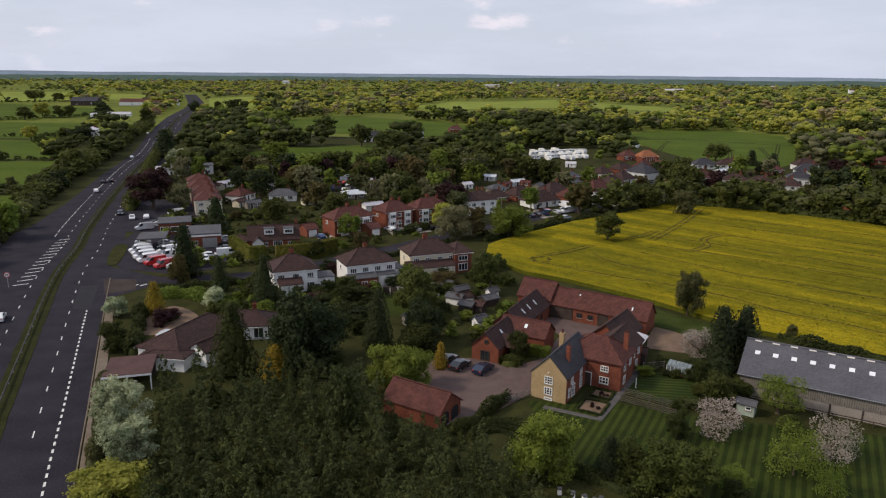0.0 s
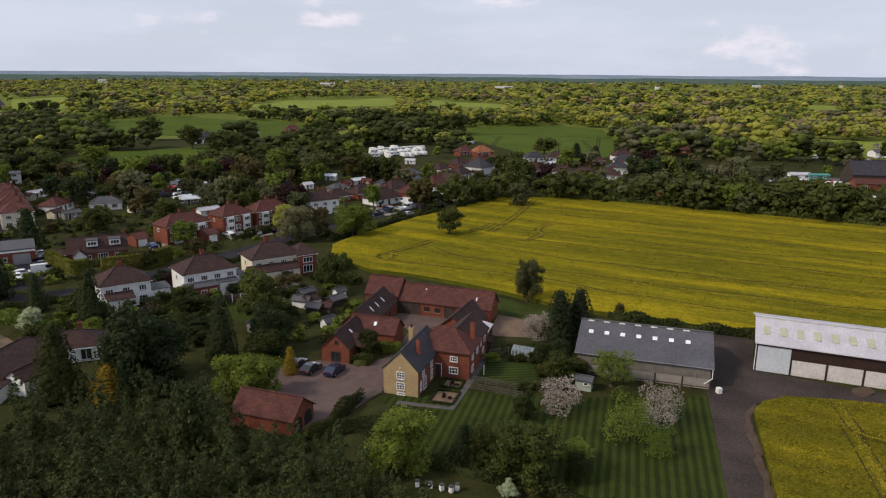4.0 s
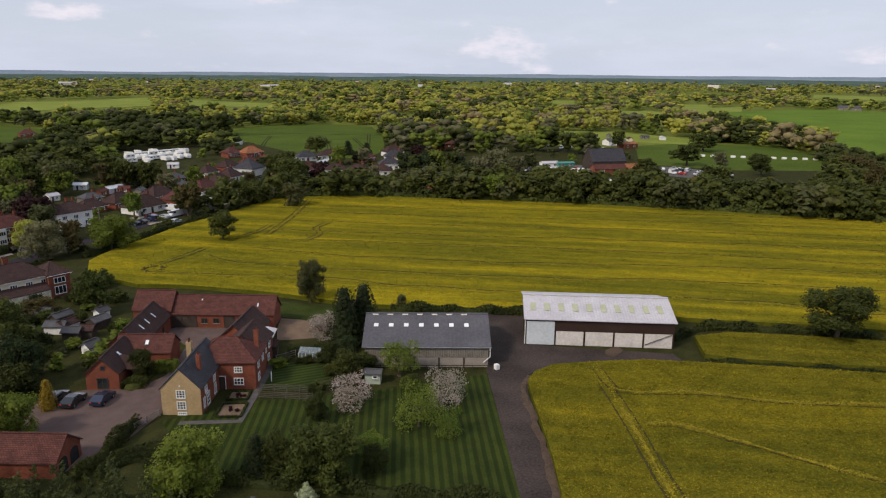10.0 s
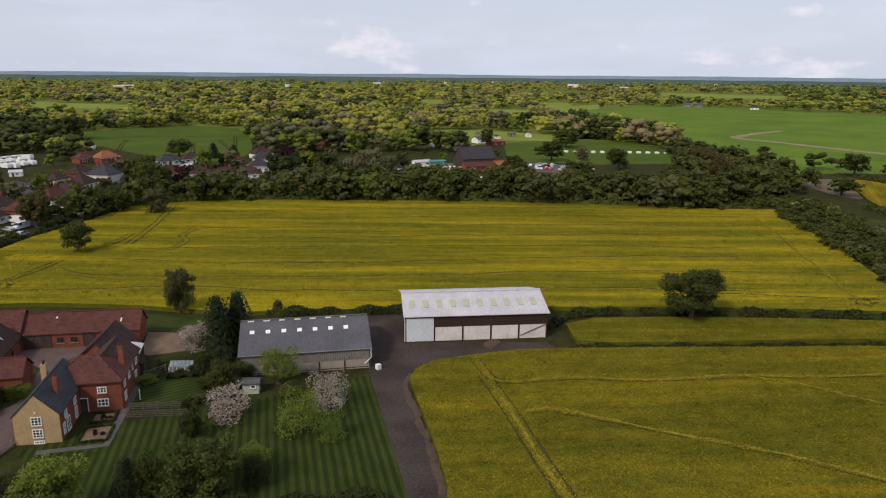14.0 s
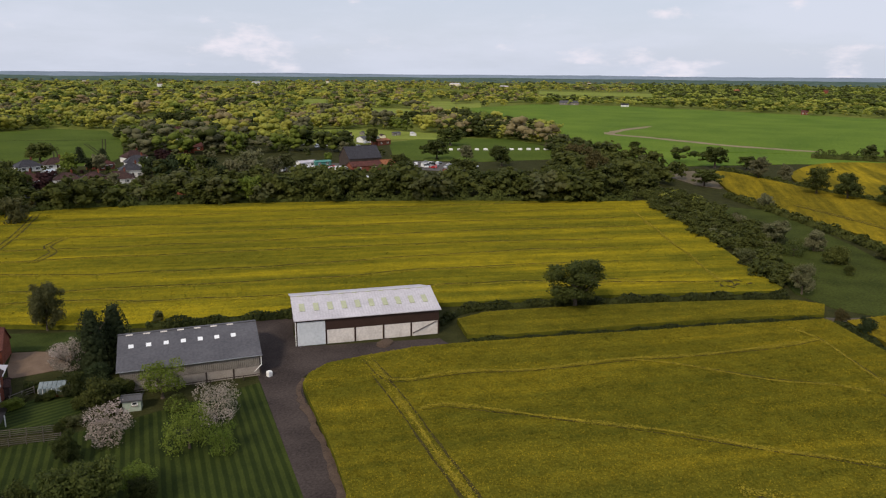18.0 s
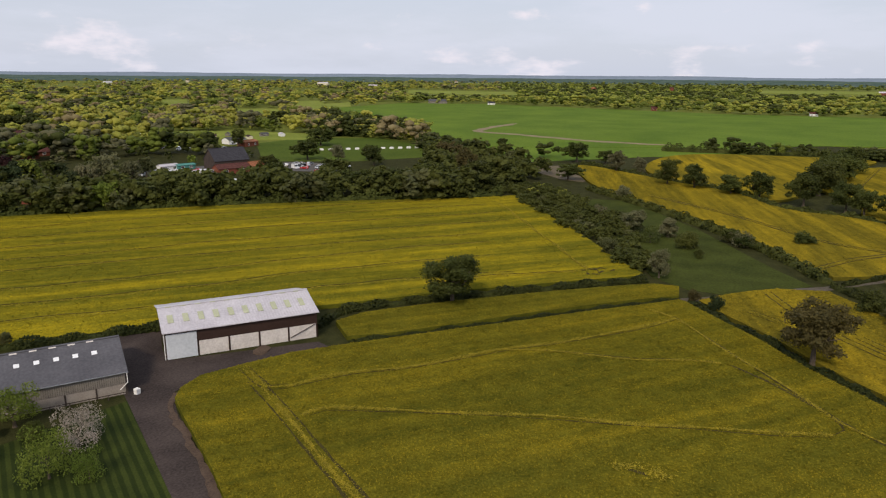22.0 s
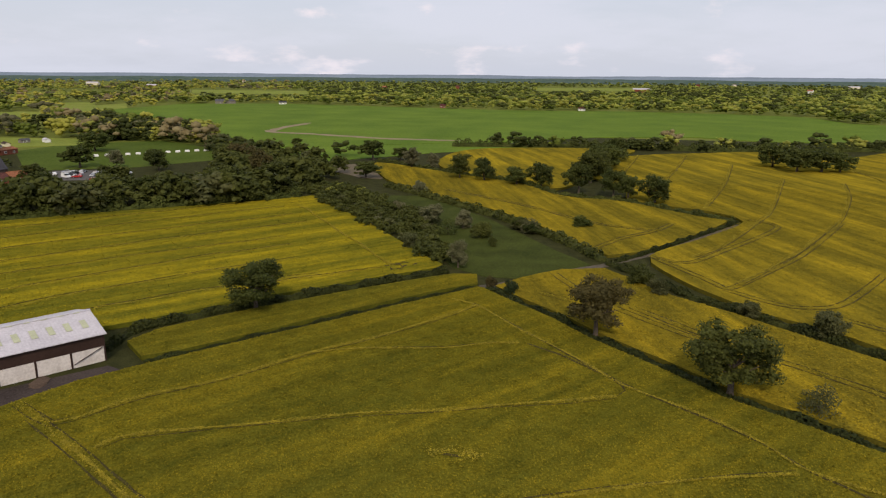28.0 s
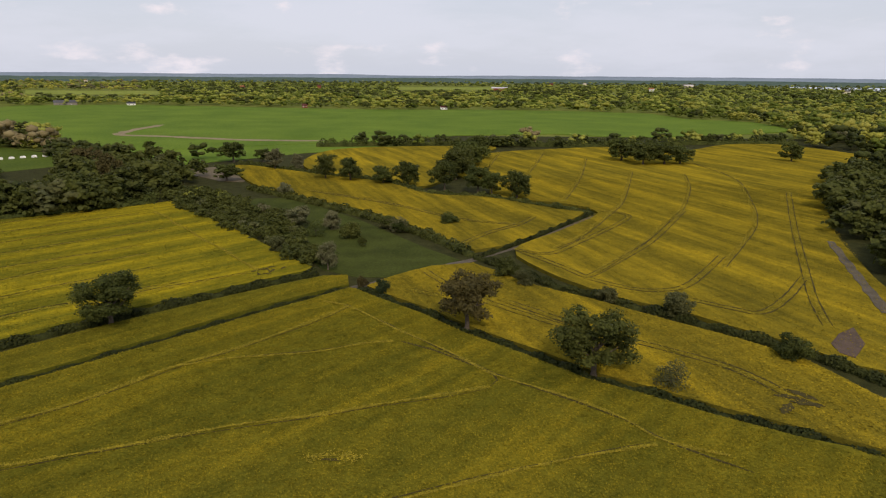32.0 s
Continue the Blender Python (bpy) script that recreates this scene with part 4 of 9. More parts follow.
for cx, cy, n in ((25.5, 174, 7), (160.5, 46, 6), (163, 44, 4)):
    for k in range(n):
        a = k * 2.4
        ribbon("bare_patch", [(cx + 1.6 * math.cos(a), cy + 1.6 * math.sin(a)), (cx + 3.0 * math.cos(a + 0.7), cy + 3.0 * math.sin(a + 0.7))], 0.9, 1.0 + 0.003 * k, "stalks", 0.6, 0.05, 0.6, taper=2, label="ragged flattened hole in the crop", category="gap")
for pts in ([[(135.3, 441.6), (148.6, 477.6), (166.5, 520.0)], [(154.2, 381.4), (175.3, 429.0), (199.6, 497.5)], [(166.3, 363.6), (199.5, 421.8), (238.2, 500.8)], [(151.6, 532.2), (189.4, 531.1), (217.7, 507.3), (241.4, 489.2)], [(213.9, 475.6), (198.8, 430.7), (189.5, 404.2)]]):
    for o in (-0.9, 0.9):
        ribbon("tramline", beside(smooth_line(pts, 6), o), 0.8, 0.07, "verge_grass", 0.2, 0.03, smooth=False, label="dark wheel mark in the green field", category="track")
# right-hand fields
for pts in ([(433, -25.3), (380, -18), (326.1, -10.6)], [(438.1, -52.8), (385, -43), (339.6, -33.7)], [(403.8, -72.7), (324.9, -56.2), (261.7, -39.4)], [(348.6, -85.7), (267.9, -63.4), (239.2, -52.5), (203.3, -36.5), (188.3, -26.6)],
            [(343.1, -109.5), (300.0, -98.6), (248.5, -79.8), (223.5, -67.2), (195.4, -52.7), (165, -34)], [(395.7, -127.0), (328.4, -128.0), (258.2, -108.5), (223.8, -95.7), (200.0, -83.2), (170, -66)]):
    bloom_band(pts, 1.6, 26, 0.22)
    ribbon("wheel_track", beside(smooth_line(pts, 2.5), 1.0), 0.28, 1.0, "stalks", 0.7, 0.05, smooth=False, taper=3, label="dark flattened wheel track through the crop", category="track")
for pts in ([(187, -15.5), (178.4, -20.5), (166.4, -27.4), (160, -30.4), (161.2, -32.2), (172.6, -39.9), (199.2, -56.7), (246, -80)], [(185.7, -16), (181.6, -24.5), (193.5, -33.6), (228, -55.4), (239, -57), (244.6, -49.7)],
            [(159.3, -30.1), (150.6, -39.6), (150.2, -46.2), (155.3, -53.6), (181.7, -70.4)], [(290.5, -136.8), (221.9, -107.6), (167.6, -85.5), (145, -76.5), (128, -71)], [(162.6, -83.1), (144.7, -70.4), (135.5, -61.6), (137, -57.7), (143.7, -49.7)]):
    wheel_track(pts, 1.8, 0.42)
for pts in ([(164, 8), (145.6, -2), (130.2, -16), (124.7, -22)], [(147.5, 9.5), (143.6, 3.9)], [(141.9, -9.4), (129.6, -20.6), (119.7, -31), (108, -44.6), (97, -50)]):
    wheel_track(pts, 1.8, 0.45)
for pts in ([(192, -2), (205.9, -9.3), (219.1, -19.8), (232, -26)], [(281, 60), (253.9, 25.8), (226.1, -1.6), (219.1, -19.8)]):
    wheel_track(pts, 1.8, 0.6)
slab("soil_patch", [(124, -71), (127.5, -75.5), (119, -73), (112.5, -67.8), (114.7, -66.2), (119, -67)], 0.5, 1.0, "bare_soil_red", label="bare reddish soil where the crop failed", category="ground")
ribbon("soil_strip", [(200, -108), (179, -101), (158, -94), (136, -87)], 2.2, 1.0, "track_soil", 0.3, 0.1, label="strip of bare reddish soil along the wood", category="ground")
for k, pts in enumerate(([(97.5, -47.5), (96.5, -51)], [(99.6, -50.5), (95.8, -53.3)], [(95.5, -49), (94, -53.5)], [(94.8, -48.9), (91.5, -46.2)], [(97, -50), (93.5, -52.5)])):
    ribbon("bare_patch", pts, 1.3, 1.0 + 0.004 * k, "stalks", 0.5, 0.05, 0.7, taper=2, label="ragged bare patch of soil in the crop", category="gap")
slab("soil_field", [(340, 139), (362.5, 118), (344, 105), (325.3, 93), (306.3, 95), (309, 106)], -0.1, 0.1, "fallow", label="brown fallow plot beside the wood", category="field")
ribbon("headland_track", [(643.5, 268.7), (592.5, 268.2), (545, 262), (531, 250), (525.1, 221.6), (504.2, 155.2), (501.7, 122.4), (503.0, 93.6)], 9, 0.4, "dry_soil", 0.35, 0.1, 8, taper=2, label="pale bare headland in the green field", category="track")



def crop_tufts(name, poly, per_m2, size, mat, seed, label, far=1e9, tilt=0.25):
    """Standing stems and flower heads over a field: loose leaning blades, in one mesh."""
    npr = np.random.RandomState(seed)
    xs, ys = [q[0] for q in poly], [q[1] for q in poly]
    area = (max(xs) - min(xs)) * (max(ys) - min(ys))
    n = int(area * per_m2)
    P = np.stack([npr.uniform(min(xs), max(xs), n), npr.uniform(min(ys), max(ys), n)], 1)
    ok = np.zeros(n, bool)
    for (x1, y1), (x2, y2) in zip(poly, poly[1:] + poly[:1]):
        if y1 == y2:
            continue
        ok ^= ((y1 > P[:, 1]) != (y2 > P[:, 1])) & (P[:, 0] < (x2 - x1) * (P[:, 1] - y1) / (y2 - y1) + x1)
    ok &= (np.hypot(P[:, 0], P[:, 1]) > 38) & (np.hypot(P[:, 0], P[:, 1]) < far)
    P = P[ok]
    n = len(P)
    nrm = np.concatenate([npr.normal(scale=tilt, size=(n, 2)), np.ones((n, 1))], 1)
    nrm /= np.linalg.norm(nrm, axis=1)[:, None]
    t = np.cross(nrm, npr.normal(size=(n, 3)))
    t /= np.linalg.norm(t, axis=1)[:, None]
    b = np.cross(nrm, t)
    s = size * npr.uniform(0.6, 1.4, (n, 1))
    pos = np.concatenate([P, npr.uniform(0.90, 1.04, (n, 1))], 1)
    V = np.stack([pos + t * s * 0.6, pos + b * s * 0.45, pos - t * s * 0.55, pos - b * s * 0.5], 1).reshape(-1, 3)
    ob = new(name, fast_mesh(name, V, np.arange(4 * n).reshape(-1, 4), np.zeros((0, 3), int), mat))
    return tagged(ob, label, "crop", kind="stuff")


crop_tufts("rape_plants", FIELD_NEAR, 26, 0.19, "tuft_near", 1, "green and yellow heads of rape plants", tilt=0.45)
crop_tufts("rape_plants", FIELD_STRIP, 14, 0.24, "tuft_near", 2, "green and yellow heads of rape plants")
crop_tufts("rape_plants", FIELD_MID, 9, 0.28, "tuft_far", 4, "yellow heads of rape plants")
crop_tufts("rape_plants", FIELD_RIGHT, 4.0, 0.28, "tuft_far", 6, "yellow heads of rape plants", far=330)
crop_tufts("rape_plants", FIELD_WEDGE, 4.0, 0.28, "tuft_far", 7, "yellow heads of rape plants")
crop_tufts("rape_plants", FIELD_BIG, 4.5, 0.30, "tuft_big", 5, "green and yellow heads of rape plants")

# hedges
HEDGES = [("hedge", [(99, 80.5), (107.5, 81.6), (112.7, 79), (125.7, 68.2), (145.2, 49.6), (161.5, 33.6)], 1.7, 1.25, "low dark green hedge between two rape fields"),
          ("hedge", [(149.8, 21.8), (141.5, 14.2), (133, 5.3), (123.1, -2.6), (113.1, -12.9), (103.3, -22), (97.7, -30.2), (92, -37.7), (85.9, -47), (78, -57.5), (68, -70)], 1.6, 1.0, "dark overgrown hedge and ditch between the fields"),
          ("hedge", [(178.5, -5), (166.5, -14.5), (154, -22.5), (147, -30.2), (140.3, -36.6), (133.7, -43.8), (126, -51), (119, -58), (112, -63.2), (98, -71)], 2.0, 1.2, "dark overgrown hedge and ditch between the fields"),
          ("hedge", [(370.8, 116), (331, 66), (307, 31), (278.8, 11.2), (271, -12), (252, -32), (241, -46)], 2.4, 1.7, "low dark hedge below the field oaks"),
          ("hedge", [(287.7, 86.8), (264.8, 62.6), (231.6, 31), (203.1, 9), (181, -4)], 3.0, 1.9, "thick hedge along the meadow"),
          ("hedge", [(180.7, -7), (197.6, -19.2), (241, -47)], 0.9, 1.0, "thin hedge beside the farm track"),
          ("hedge", [(12.5, 197), (34, 217), (60.8, 238), (85.2, 258), (92, 262)], 1.6, 1.6, "trimmed dark green roadside hedge"),
          ("hedge", [(463, 93), (480, 4), (484, -34), (474.6, -94), (498, -151), (507, -180), (508, -241)], 5.0, 4.0, "dark hedge along the top of the rape field"),
          ("hedge", [(82, 256), (103.4, 250), (137.6, 228), (167.9, 199), (198.4, 169), (224.3, 139), (250, 110)], 3.5, 3.0, "tall dark overgrown field hedge")]
for nm, pts, w, h, text in HEDGES:
    far = abs(pts[0][0]) + abs(pts[0][1]) > 230
    hedge_row(nm, pts, w, h, "hedge" if h < 1.7 else "oak", text, 30 if far else 75, 0.75 if far else 0.42, seed=int(abs(pts[0][0])))
hedge_row("hedge", [(46.5, 112), (56, 126)], 2, 2, "oak", "ragged hedge beside the barn", 120, 0.35, seed=8)
hedge_row("hedge", [(62, 121.5), (83, 106), (96, 96)], 1.6, 1.3, "hedge", "low hedge at the edge of the rape field", 100, 0.35, seed=9)
# dark leaf strip added for the shadow in the narrow gap between crops
hedge_row("ditch_growth", [(95.3, 70.6), (107.7, 59.8), (123.6, 47), (143, 30.8), (150, 23.8)], 1.1, 0.75, "hedge", "dark leafy strip standing for shade between crops", 110, 0.26, seed=10)
hedge_row("hedge", [(16, 76.5), (21.8, 71.8), (26.9, 69.4), (29.5, 66), (36, 60.5), (42, 56)], 1.6, 1.3, "hedge", "thick green garden hedge at the foot of the lawn", 160, 0.28, seed=12)
hedge_row("hedge", [(1.5, 85.6), (4.4, 88), (7.5, 92.5), (10.1, 96.0)], 1.3, 1.5, "hedge", "dark green hedge along the drive", 180, 0.25, seed=13)

# ---- building kinds ----
def join_boxes(name, boxes, mat):
    """One mesh of several blocks, each x0, x1, y0, y1, z0, z1."""
    v, f = [], []
    for x0, x1, y0, y1, z0, z1 in boxes:
        o = len(v)
        v += [(x0, y0, z0), (x1, y0, z0), (x1, y1, z0), (x0, y1, z0), (x0, y0, z1), (x1, y0, z1), (x1, y1, z1), (x0, y1, z1)]
        f += [tuple(o + k for k in q) for q in BOXF]
    return mesh_of(name, v, f, mat)


def window_meshes(w, h, nx, ny, mat):
    """Frame and pane in the plane y = 0, facing -y, foot at z = 0."""
    key = ("window", round(w, 2), round(h, 2), nx, ny, mat)
    if key not in CACHE:
        a, t = w / 2, 0.12
        bars = [(-a, a, -0.07, 0.03, 0, t), (-a, a, -0.07, 0.03, h - t, h), (-a, -a + t, -0.07, 0.03, t, h - t), (a - t, a, -0.07, 0.03, t, h - t)]
        bars += [(-a + w * k / nx - 0.045, -a + w * k / nx + 0.045, -0.06, 0.03, t, h - t) for k in range(1, nx)]
        bars += [(-a + t, a - t, -0.055, 0.03, h * k / ny - 0.04, h * k / ny + 0.04) for k in range(1, ny)]
        CACHE[key] = (join_boxes("window", bars, mat), join_boxes("pane", [(-a + 0.04, a - 0.04, -0.03, 0.02, 0.04, h - 0.04)], "window_glass"),
                      join_boxes("sill", [(-a - 0.06, a + 0.06, -0.14, 0.02, -0.09, -0.004)], "concrete"))
    return CACHE[key]


def face_pose(side, w, d, u, z):
    if side == "f":
        return (u, -d / 2 - 0.012, z), 0
    if side == "b":
        return (-u, d / 2 + 0.012, z), 180
    if side == "l":
        return (-w / 2 - 0.012, -u, z), -90
    return (w / 2 + 0.012, u, z), 90


def add_window(e, side, w, d, u, z, ww=1.2, wh=1.2, nx=2, ny=1, mat="white_paint", sill=True):
    fr, pa, si = window_meshes(ww, wh, nx, ny, mat)
    loc, r = face_pose(side, w, d, u, z)
    o = put("window", fr, e, loc, r)
    put("pane", pa, o)
    if sill:
        put("sill", si, o)
    return o


def add_door(e, side, w, d, u, ww=0.95, wh=2.05, mat="dark_timber", z=0.0, frame="white_paint"):
    loc, r = face_pose(side, w, d, u, z)
    key = ("door", ww, wh, mat, frame)
    if key not in CACHE:
        a = ww / 2
        CACHE[key] = (join_boxes("door", [(-a, a, -0.03, 0.02, 0.02, wh)] + [(-a + 0.1 + k * (ww - 0.1) / 2, -a + k * (ww - 0.1) / 2 + (ww - 0.1) / 2, -0.05, -0.02, z0, z1) for k in (0, 1) for z0, z1 in ((0.2, wh * 0.42), (wh * 0.5, wh - 0.15))], mat),
                      join_boxes("door_frame", [(-a - 0.1, -a, -0.06, 0.02, 0, wh + 0.1), (a, a + 0.1, -0.06, 0.02, 0, wh + 0.1), (-a, a, -0.06, 0.02, wh, wh + 0.1)], frame))
    o = put("door", CACHE[key][0], e, loc, r)
    put("door_frame", CACHE[key][1], o)
    return o


def gable_walls(w, d, eaves, ridge, mat):
    key = ("gable", w, d, eaves, ridge, mat)
    if key not in CACHE:
        a, b, r = w / 2, d / 2, ridge - 0.1
        v = [(-a, -b, 0), (a, -b, 0), (a, b, 0), (-a, b, 0), (-a, -b, eaves), (a, -b, eaves), (a, b, eaves), (-a, b, eaves), (-a, 0, r), (a, 0, r)]
        f = [(0, 3, 2, 1), (0, 1, 5, 4), (2, 3, 7, 6), (1, 2, 6, 9, 5), (3, 0, 4, 8, 7), (4, 5, 9, 8), (6, 7, 8, 9)]
        CACHE[key] = mesh_of("wall", v, f, mat)
    return CACHE[key]


def gable_roof(w, d, eaves, ridge, mat, over=0.25, thick=0.16):
    """Two slopes with real thickness, meeting at the ridge, sagging a little in old roofs."""
    key = ("groof", w, d, eaves, ridge, mat)
    if key not in CACHE:
        a, b = w / 2 + over, d / 2
        k = (ridge - eaves) / b
        e, ze = b + over, eaves - k * over
        v = []
        n = 7
        rng = random.Random(int(w * 100))
        for i in range(n):
            x = -a + 2 * a * i / (n - 1)
            s = -0.05 * math.sin(math.pi * i / (n - 1)) + rng.uniform(-0.02, 0.02)
            v += [(x, -e, ze + 0.02), (x, 0, ridge + 0.05 + s), (x, e, ze + 0.02), (x, -e, ze - thick), (x, 0, ridge - thick), (x, e, ze - thick)]
        f = []
        for i in range(n - 1):
            o, q = 6 * i, 6 * i + 6
            f += [(o, q, q + 1, o + 1), (o + 1, q + 1, q + 2, o + 2), (o + 3, o + 4, q + 4, q + 3), (o + 4, o + 5, q + 5, q + 4), (o, o + 3, q + 3, q), (o + 2, q + 2, q + 5, o + 5)]
        o = 6 * (n - 1)
        f += [(0, 1, 4, 3), (1, 2, 5, 4), (o, o + 3, o + 4, o + 1), (o + 1, o + 4, o + 5, o + 2)]
        CACHE[key] = mesh_of("roof", v, f, mat)
        CACHE[key + ("cap",)] = join_boxes("ridge_tile", [(-a + k2 * 0.45, -a + k2 * 0.45 + 0.42, -0.13, 0.13, ridge - 0.04, ridge + 0.11) for k2 in range(int(2 * a / 0.45))], mat)
    return CACHE[key], CACHE[key + ("cap",)]


def hip_roof(w, d, eaves, ridge, mat, over=0.35, thick=0.16):
    key = ("hroof", w, d, eaves, ridge, mat)
    if key not in CACHE:
        a, b = w / 2 + over, d / 2 + over
        rl = max(0.05, w / 2 - d / 2)
        z0 = eaves - 0.12
        v = [(-a, -b, z0), (a, -b, z0), (a, b, z0), (-a, b, z0), (-a, -b, z0 + thick), (a, -b, z0 + thick), (a, b, z0 + thick), (-a, b, z0 + thick), (-rl, 0, ridge), (rl, 0, ridge)]
        f = [(0, 3, 2, 1), (0, 1, 5, 4), (1, 2, 6, 5), (2, 3, 7, 6), (3, 0, 4, 7), (4, 5, 9, 8), (6, 7, 8, 9), (5, 6, 9), (7, 4, 8)]
        CACHE[key] = mesh_of("roof", v, f, mat)
        bm = bmesh.new()
        for p, q in (((-rl, 0, ridge), (rl, 0, ridge)), ((-a, -b, z0 + thick), (-rl, 0, ridge)), ((-a, b, z0 + thick), (-rl, 0, ridge)), ((a, -b, z0 + thick), (rl, 0, ridge)), ((a, b, z0 + thick), (rl, 0, ridge))):
            limb_tube(bm, p, q, 0.11, 0.11, 6)
        me = bpy.data.meshes.new("ridge_tile")
        bm.to_mesh(me)
        bm.free()
        me.uv_layers.new(name="uv")
        me.materials.append(MATS[mat])
        CACHE[key + ("cap",)] = me
    return CACHE[key], CACHE[key + ("cap",)]


def chimney(e, x, y, z0, z1, w=0.75, d=0.55, pots=2, mat="brick"):
    c = put("chimney", join_boxes("chimney", [(-w / 2, w / 2, -d / 2, d / 2, z0, z1), (-w / 2 - 0.05, w / 2 + 0.05, -d / 2 - 0.05, d / 2 + 0.05, z1 - 0.28, z1 - 0.12)], mat), e, (x, y, 0))
    for k in range(pots):
        key = ("pot",)
        if key not in CACHE:
            bm = bmesh.new()
            limb_tube(bm, (0, 0, 0), (0, 0, 0.45), 0.14, 0.11, 8)
            limb_tube(bm, (0, 0, 0.45), (0, 0, 0.5), 0.13, 0.13, 8)
            me = bpy.data.meshes.new("chimney_pot")
            bm.to_mesh(me)
            bm.free()
            me.uv_layers.new(name="uv")
            me.materials.append(MATS["red_tiles"])
            CACHE[key] = me
        put("chimney_pot", CACHE[key], c, ((k - (pots - 1) / 2) * 0.34, 0, z1 - 0.01))
    return c


def house(x, y, rz, w, d, eaves, ridge, roof="hip", wall="brick", tiles="brown_tiles", label="", category="house", name="house", wins=(), doors=(), chims=(), group="", gutter=True, z=0.0):
    """A house: x runs along the ridge, -y is its front. wins: side, along, sill height, width, height, lights across, lights up."""
    e = empty(name, x, y, z, rz)
    if roof == "hip":
        put("wall", box_mesh(w, d, eaves, wall), e)
        rm, cap = hip_roof(w, d, eaves, ridge, tiles)
    else:
        put("wall", gable_walls(w, d, eaves, ridge, wall), e)
        rm, cap = gable_roof(w, d, eaves, ridge, tiles)
    put("roof", rm, e)
    put("ridge_tile", cap, e)
    for q in wins:
        add_window(e, q[0], w, d, *q[1:])
    for q in doors:
        add_door(e, q[0], w, d, *q[1:])
    for q in chims:
        chimney(e, *q)
    if gutter and roof == "hip":
        put("gutter", join_boxes("gutter", [(-w / 2 - 0.42, w / 2 + 0.42, s * (d / 2 + 0.38) - 0.06, s * (d / 2 + 0.38) + 0.06, eaves - 0.2, eaves - 0.1) for s in (-1, 1)], "white_paint"), e)
    return tagged(e, label, category, group)


def car(x, y, rz, paint="car_white", van=False, label="", group=""):
    """A parked car or van; x runs along it."""
    e = empty("van" if van else "car", x, y, 0.02, rz)
    key = ("car", paint, van)
    if key not in CACHE:
        if van:
            L_, W_ = 5.2, 1.95
            prof = [(-2.6, 0.35), (2.5, 0.35), (2.6, 0.75), (2.5, 1.05), (1.75, 1.25), (1.15, 2.05), (0.9, 2.15), (-2.5, 2.15), (-2.6, 2.0)]
            glass = [(1.74, 1.27), (1.2, 2.0), (0.5, 2.0), (0.5, 1.3)]
        else:
            L_, W_ = 4.3, 1.78
            prof = [(-2.1, 0.32), (2.1, 0.32), (2.15, 0.6), (2.0, 0.82), (1.0, 0.95), (0.35, 1.42), (-0.9, 1.46), (-1.75, 1.1), (-2.12, 0.95)]
            glass = [(0.92, 0.97), (0.33, 1.36), (-0.88, 1.40), (-1.6, 1.05)]

        def prism(name, pr, hw, mat, inset=0.0):
            n = len(pr)
            top = max(q[1] for q in pr)
            hws = [hw - (inset if q[1] > 1.15 else 0) for q in pr]
            v = [(q[0], -h, q[1]) for q, h in zip(pr, hws)] + [(q[0], h, q[1]) for q, h in zip(pr, hws)]
            f = [tuple(range(n - 1, -1, -1))[::-1], tuple(range(2 * n - 1, n - 1, -1))] + [(i, i + n, (i + 1) % n + n, (i + 1) % n)[::-1] for i in range(n)]
            return mesh_of(name, v, f, mat)

        body = prism("body", prof, W_ / 2, paint, 0.18)
        gl = prism("glazing", glass, W_ / 2 - 0.10, "window_glass", 0.05)
        bm = bmesh.new()
        bmesh.ops.create_cone(bm, cap_ends=True, segments=14, radius1=0.33, radius2=0.33, depth=0.22, matrix=Matrix.Rotation(radians(90), 4, "X"))
        ty = bpy.data.meshes.new("wheel")
        bm.to_mesh(ty)
        bm.free()
        ty.materials.append(MATS["black_rubber"])
        bm = bmesh.new()
        bmesh.ops.create_cone(bm, cap_ends=True, segments=10, radius1=0.2, radius2=0.18, depth=0.24, matrix=Matrix.Rotation(radians(90), 4, "X"))
        ri = bpy.data.meshes.new("rim")
        bm.to_mesh(ri)
        bm.free()
        ri.materials.append(MATS["steel"])
        hl = box_mesh(0.08, 0.32, 0.16, "clear_rooflight")
        tl = box_mesh(0.06, 0.26, 0.18, "red_paint")
        ws = join_boxes("windscreen", [(-0.02, 0.02, -0.68, 0.68, 0, 0.62)], "window_glass")
        CACHE[key] = (body, gl, ty, ri, hl, tl, ws)
    body, gl, ty, ri, hl, tl, ws = CACHE[key]
    wx = 1.65 if van else 1.3
    put("body", body, e)
    g = put("side_glazing", gl, e)
    g.scale = (1, 1.125 if not van else 1.11, 1)
    if van:
        put("windscreen", ws, e, (1.52, 0, 1.36), rot=(0, radians(-38), 0))
        put("windscreen", ws, e, (-2.6, 0, 1.35))
    else:
        put("windscreen", ws, e, (0.98, 0, 0.96), rot=(0, radians(-53), 0))
        put("windscreen", ws, e, (-1.74, 0, 1.02), rot=(0, radians(62), 0), scale=(1, 1, 0.9))
    for sx in (-1, 1):
        for sy in (-1, 1):
            t = put("wheel", ty, e, (sx * wx, sy * 0.80, 0.33))
            put("rim", ri, t)
    for s in (-1, 1):
        put("headlight", hl, e, (2.52 if van else 2.06, s * 0.62, 0.72 if van else 0.6))
        put("tail_light", tl, e, (-2.6 if van else -2.1, s * 0.68, 0.9 if van else 0.75))
    return tagged(e, label, "van" if van else "car", group)

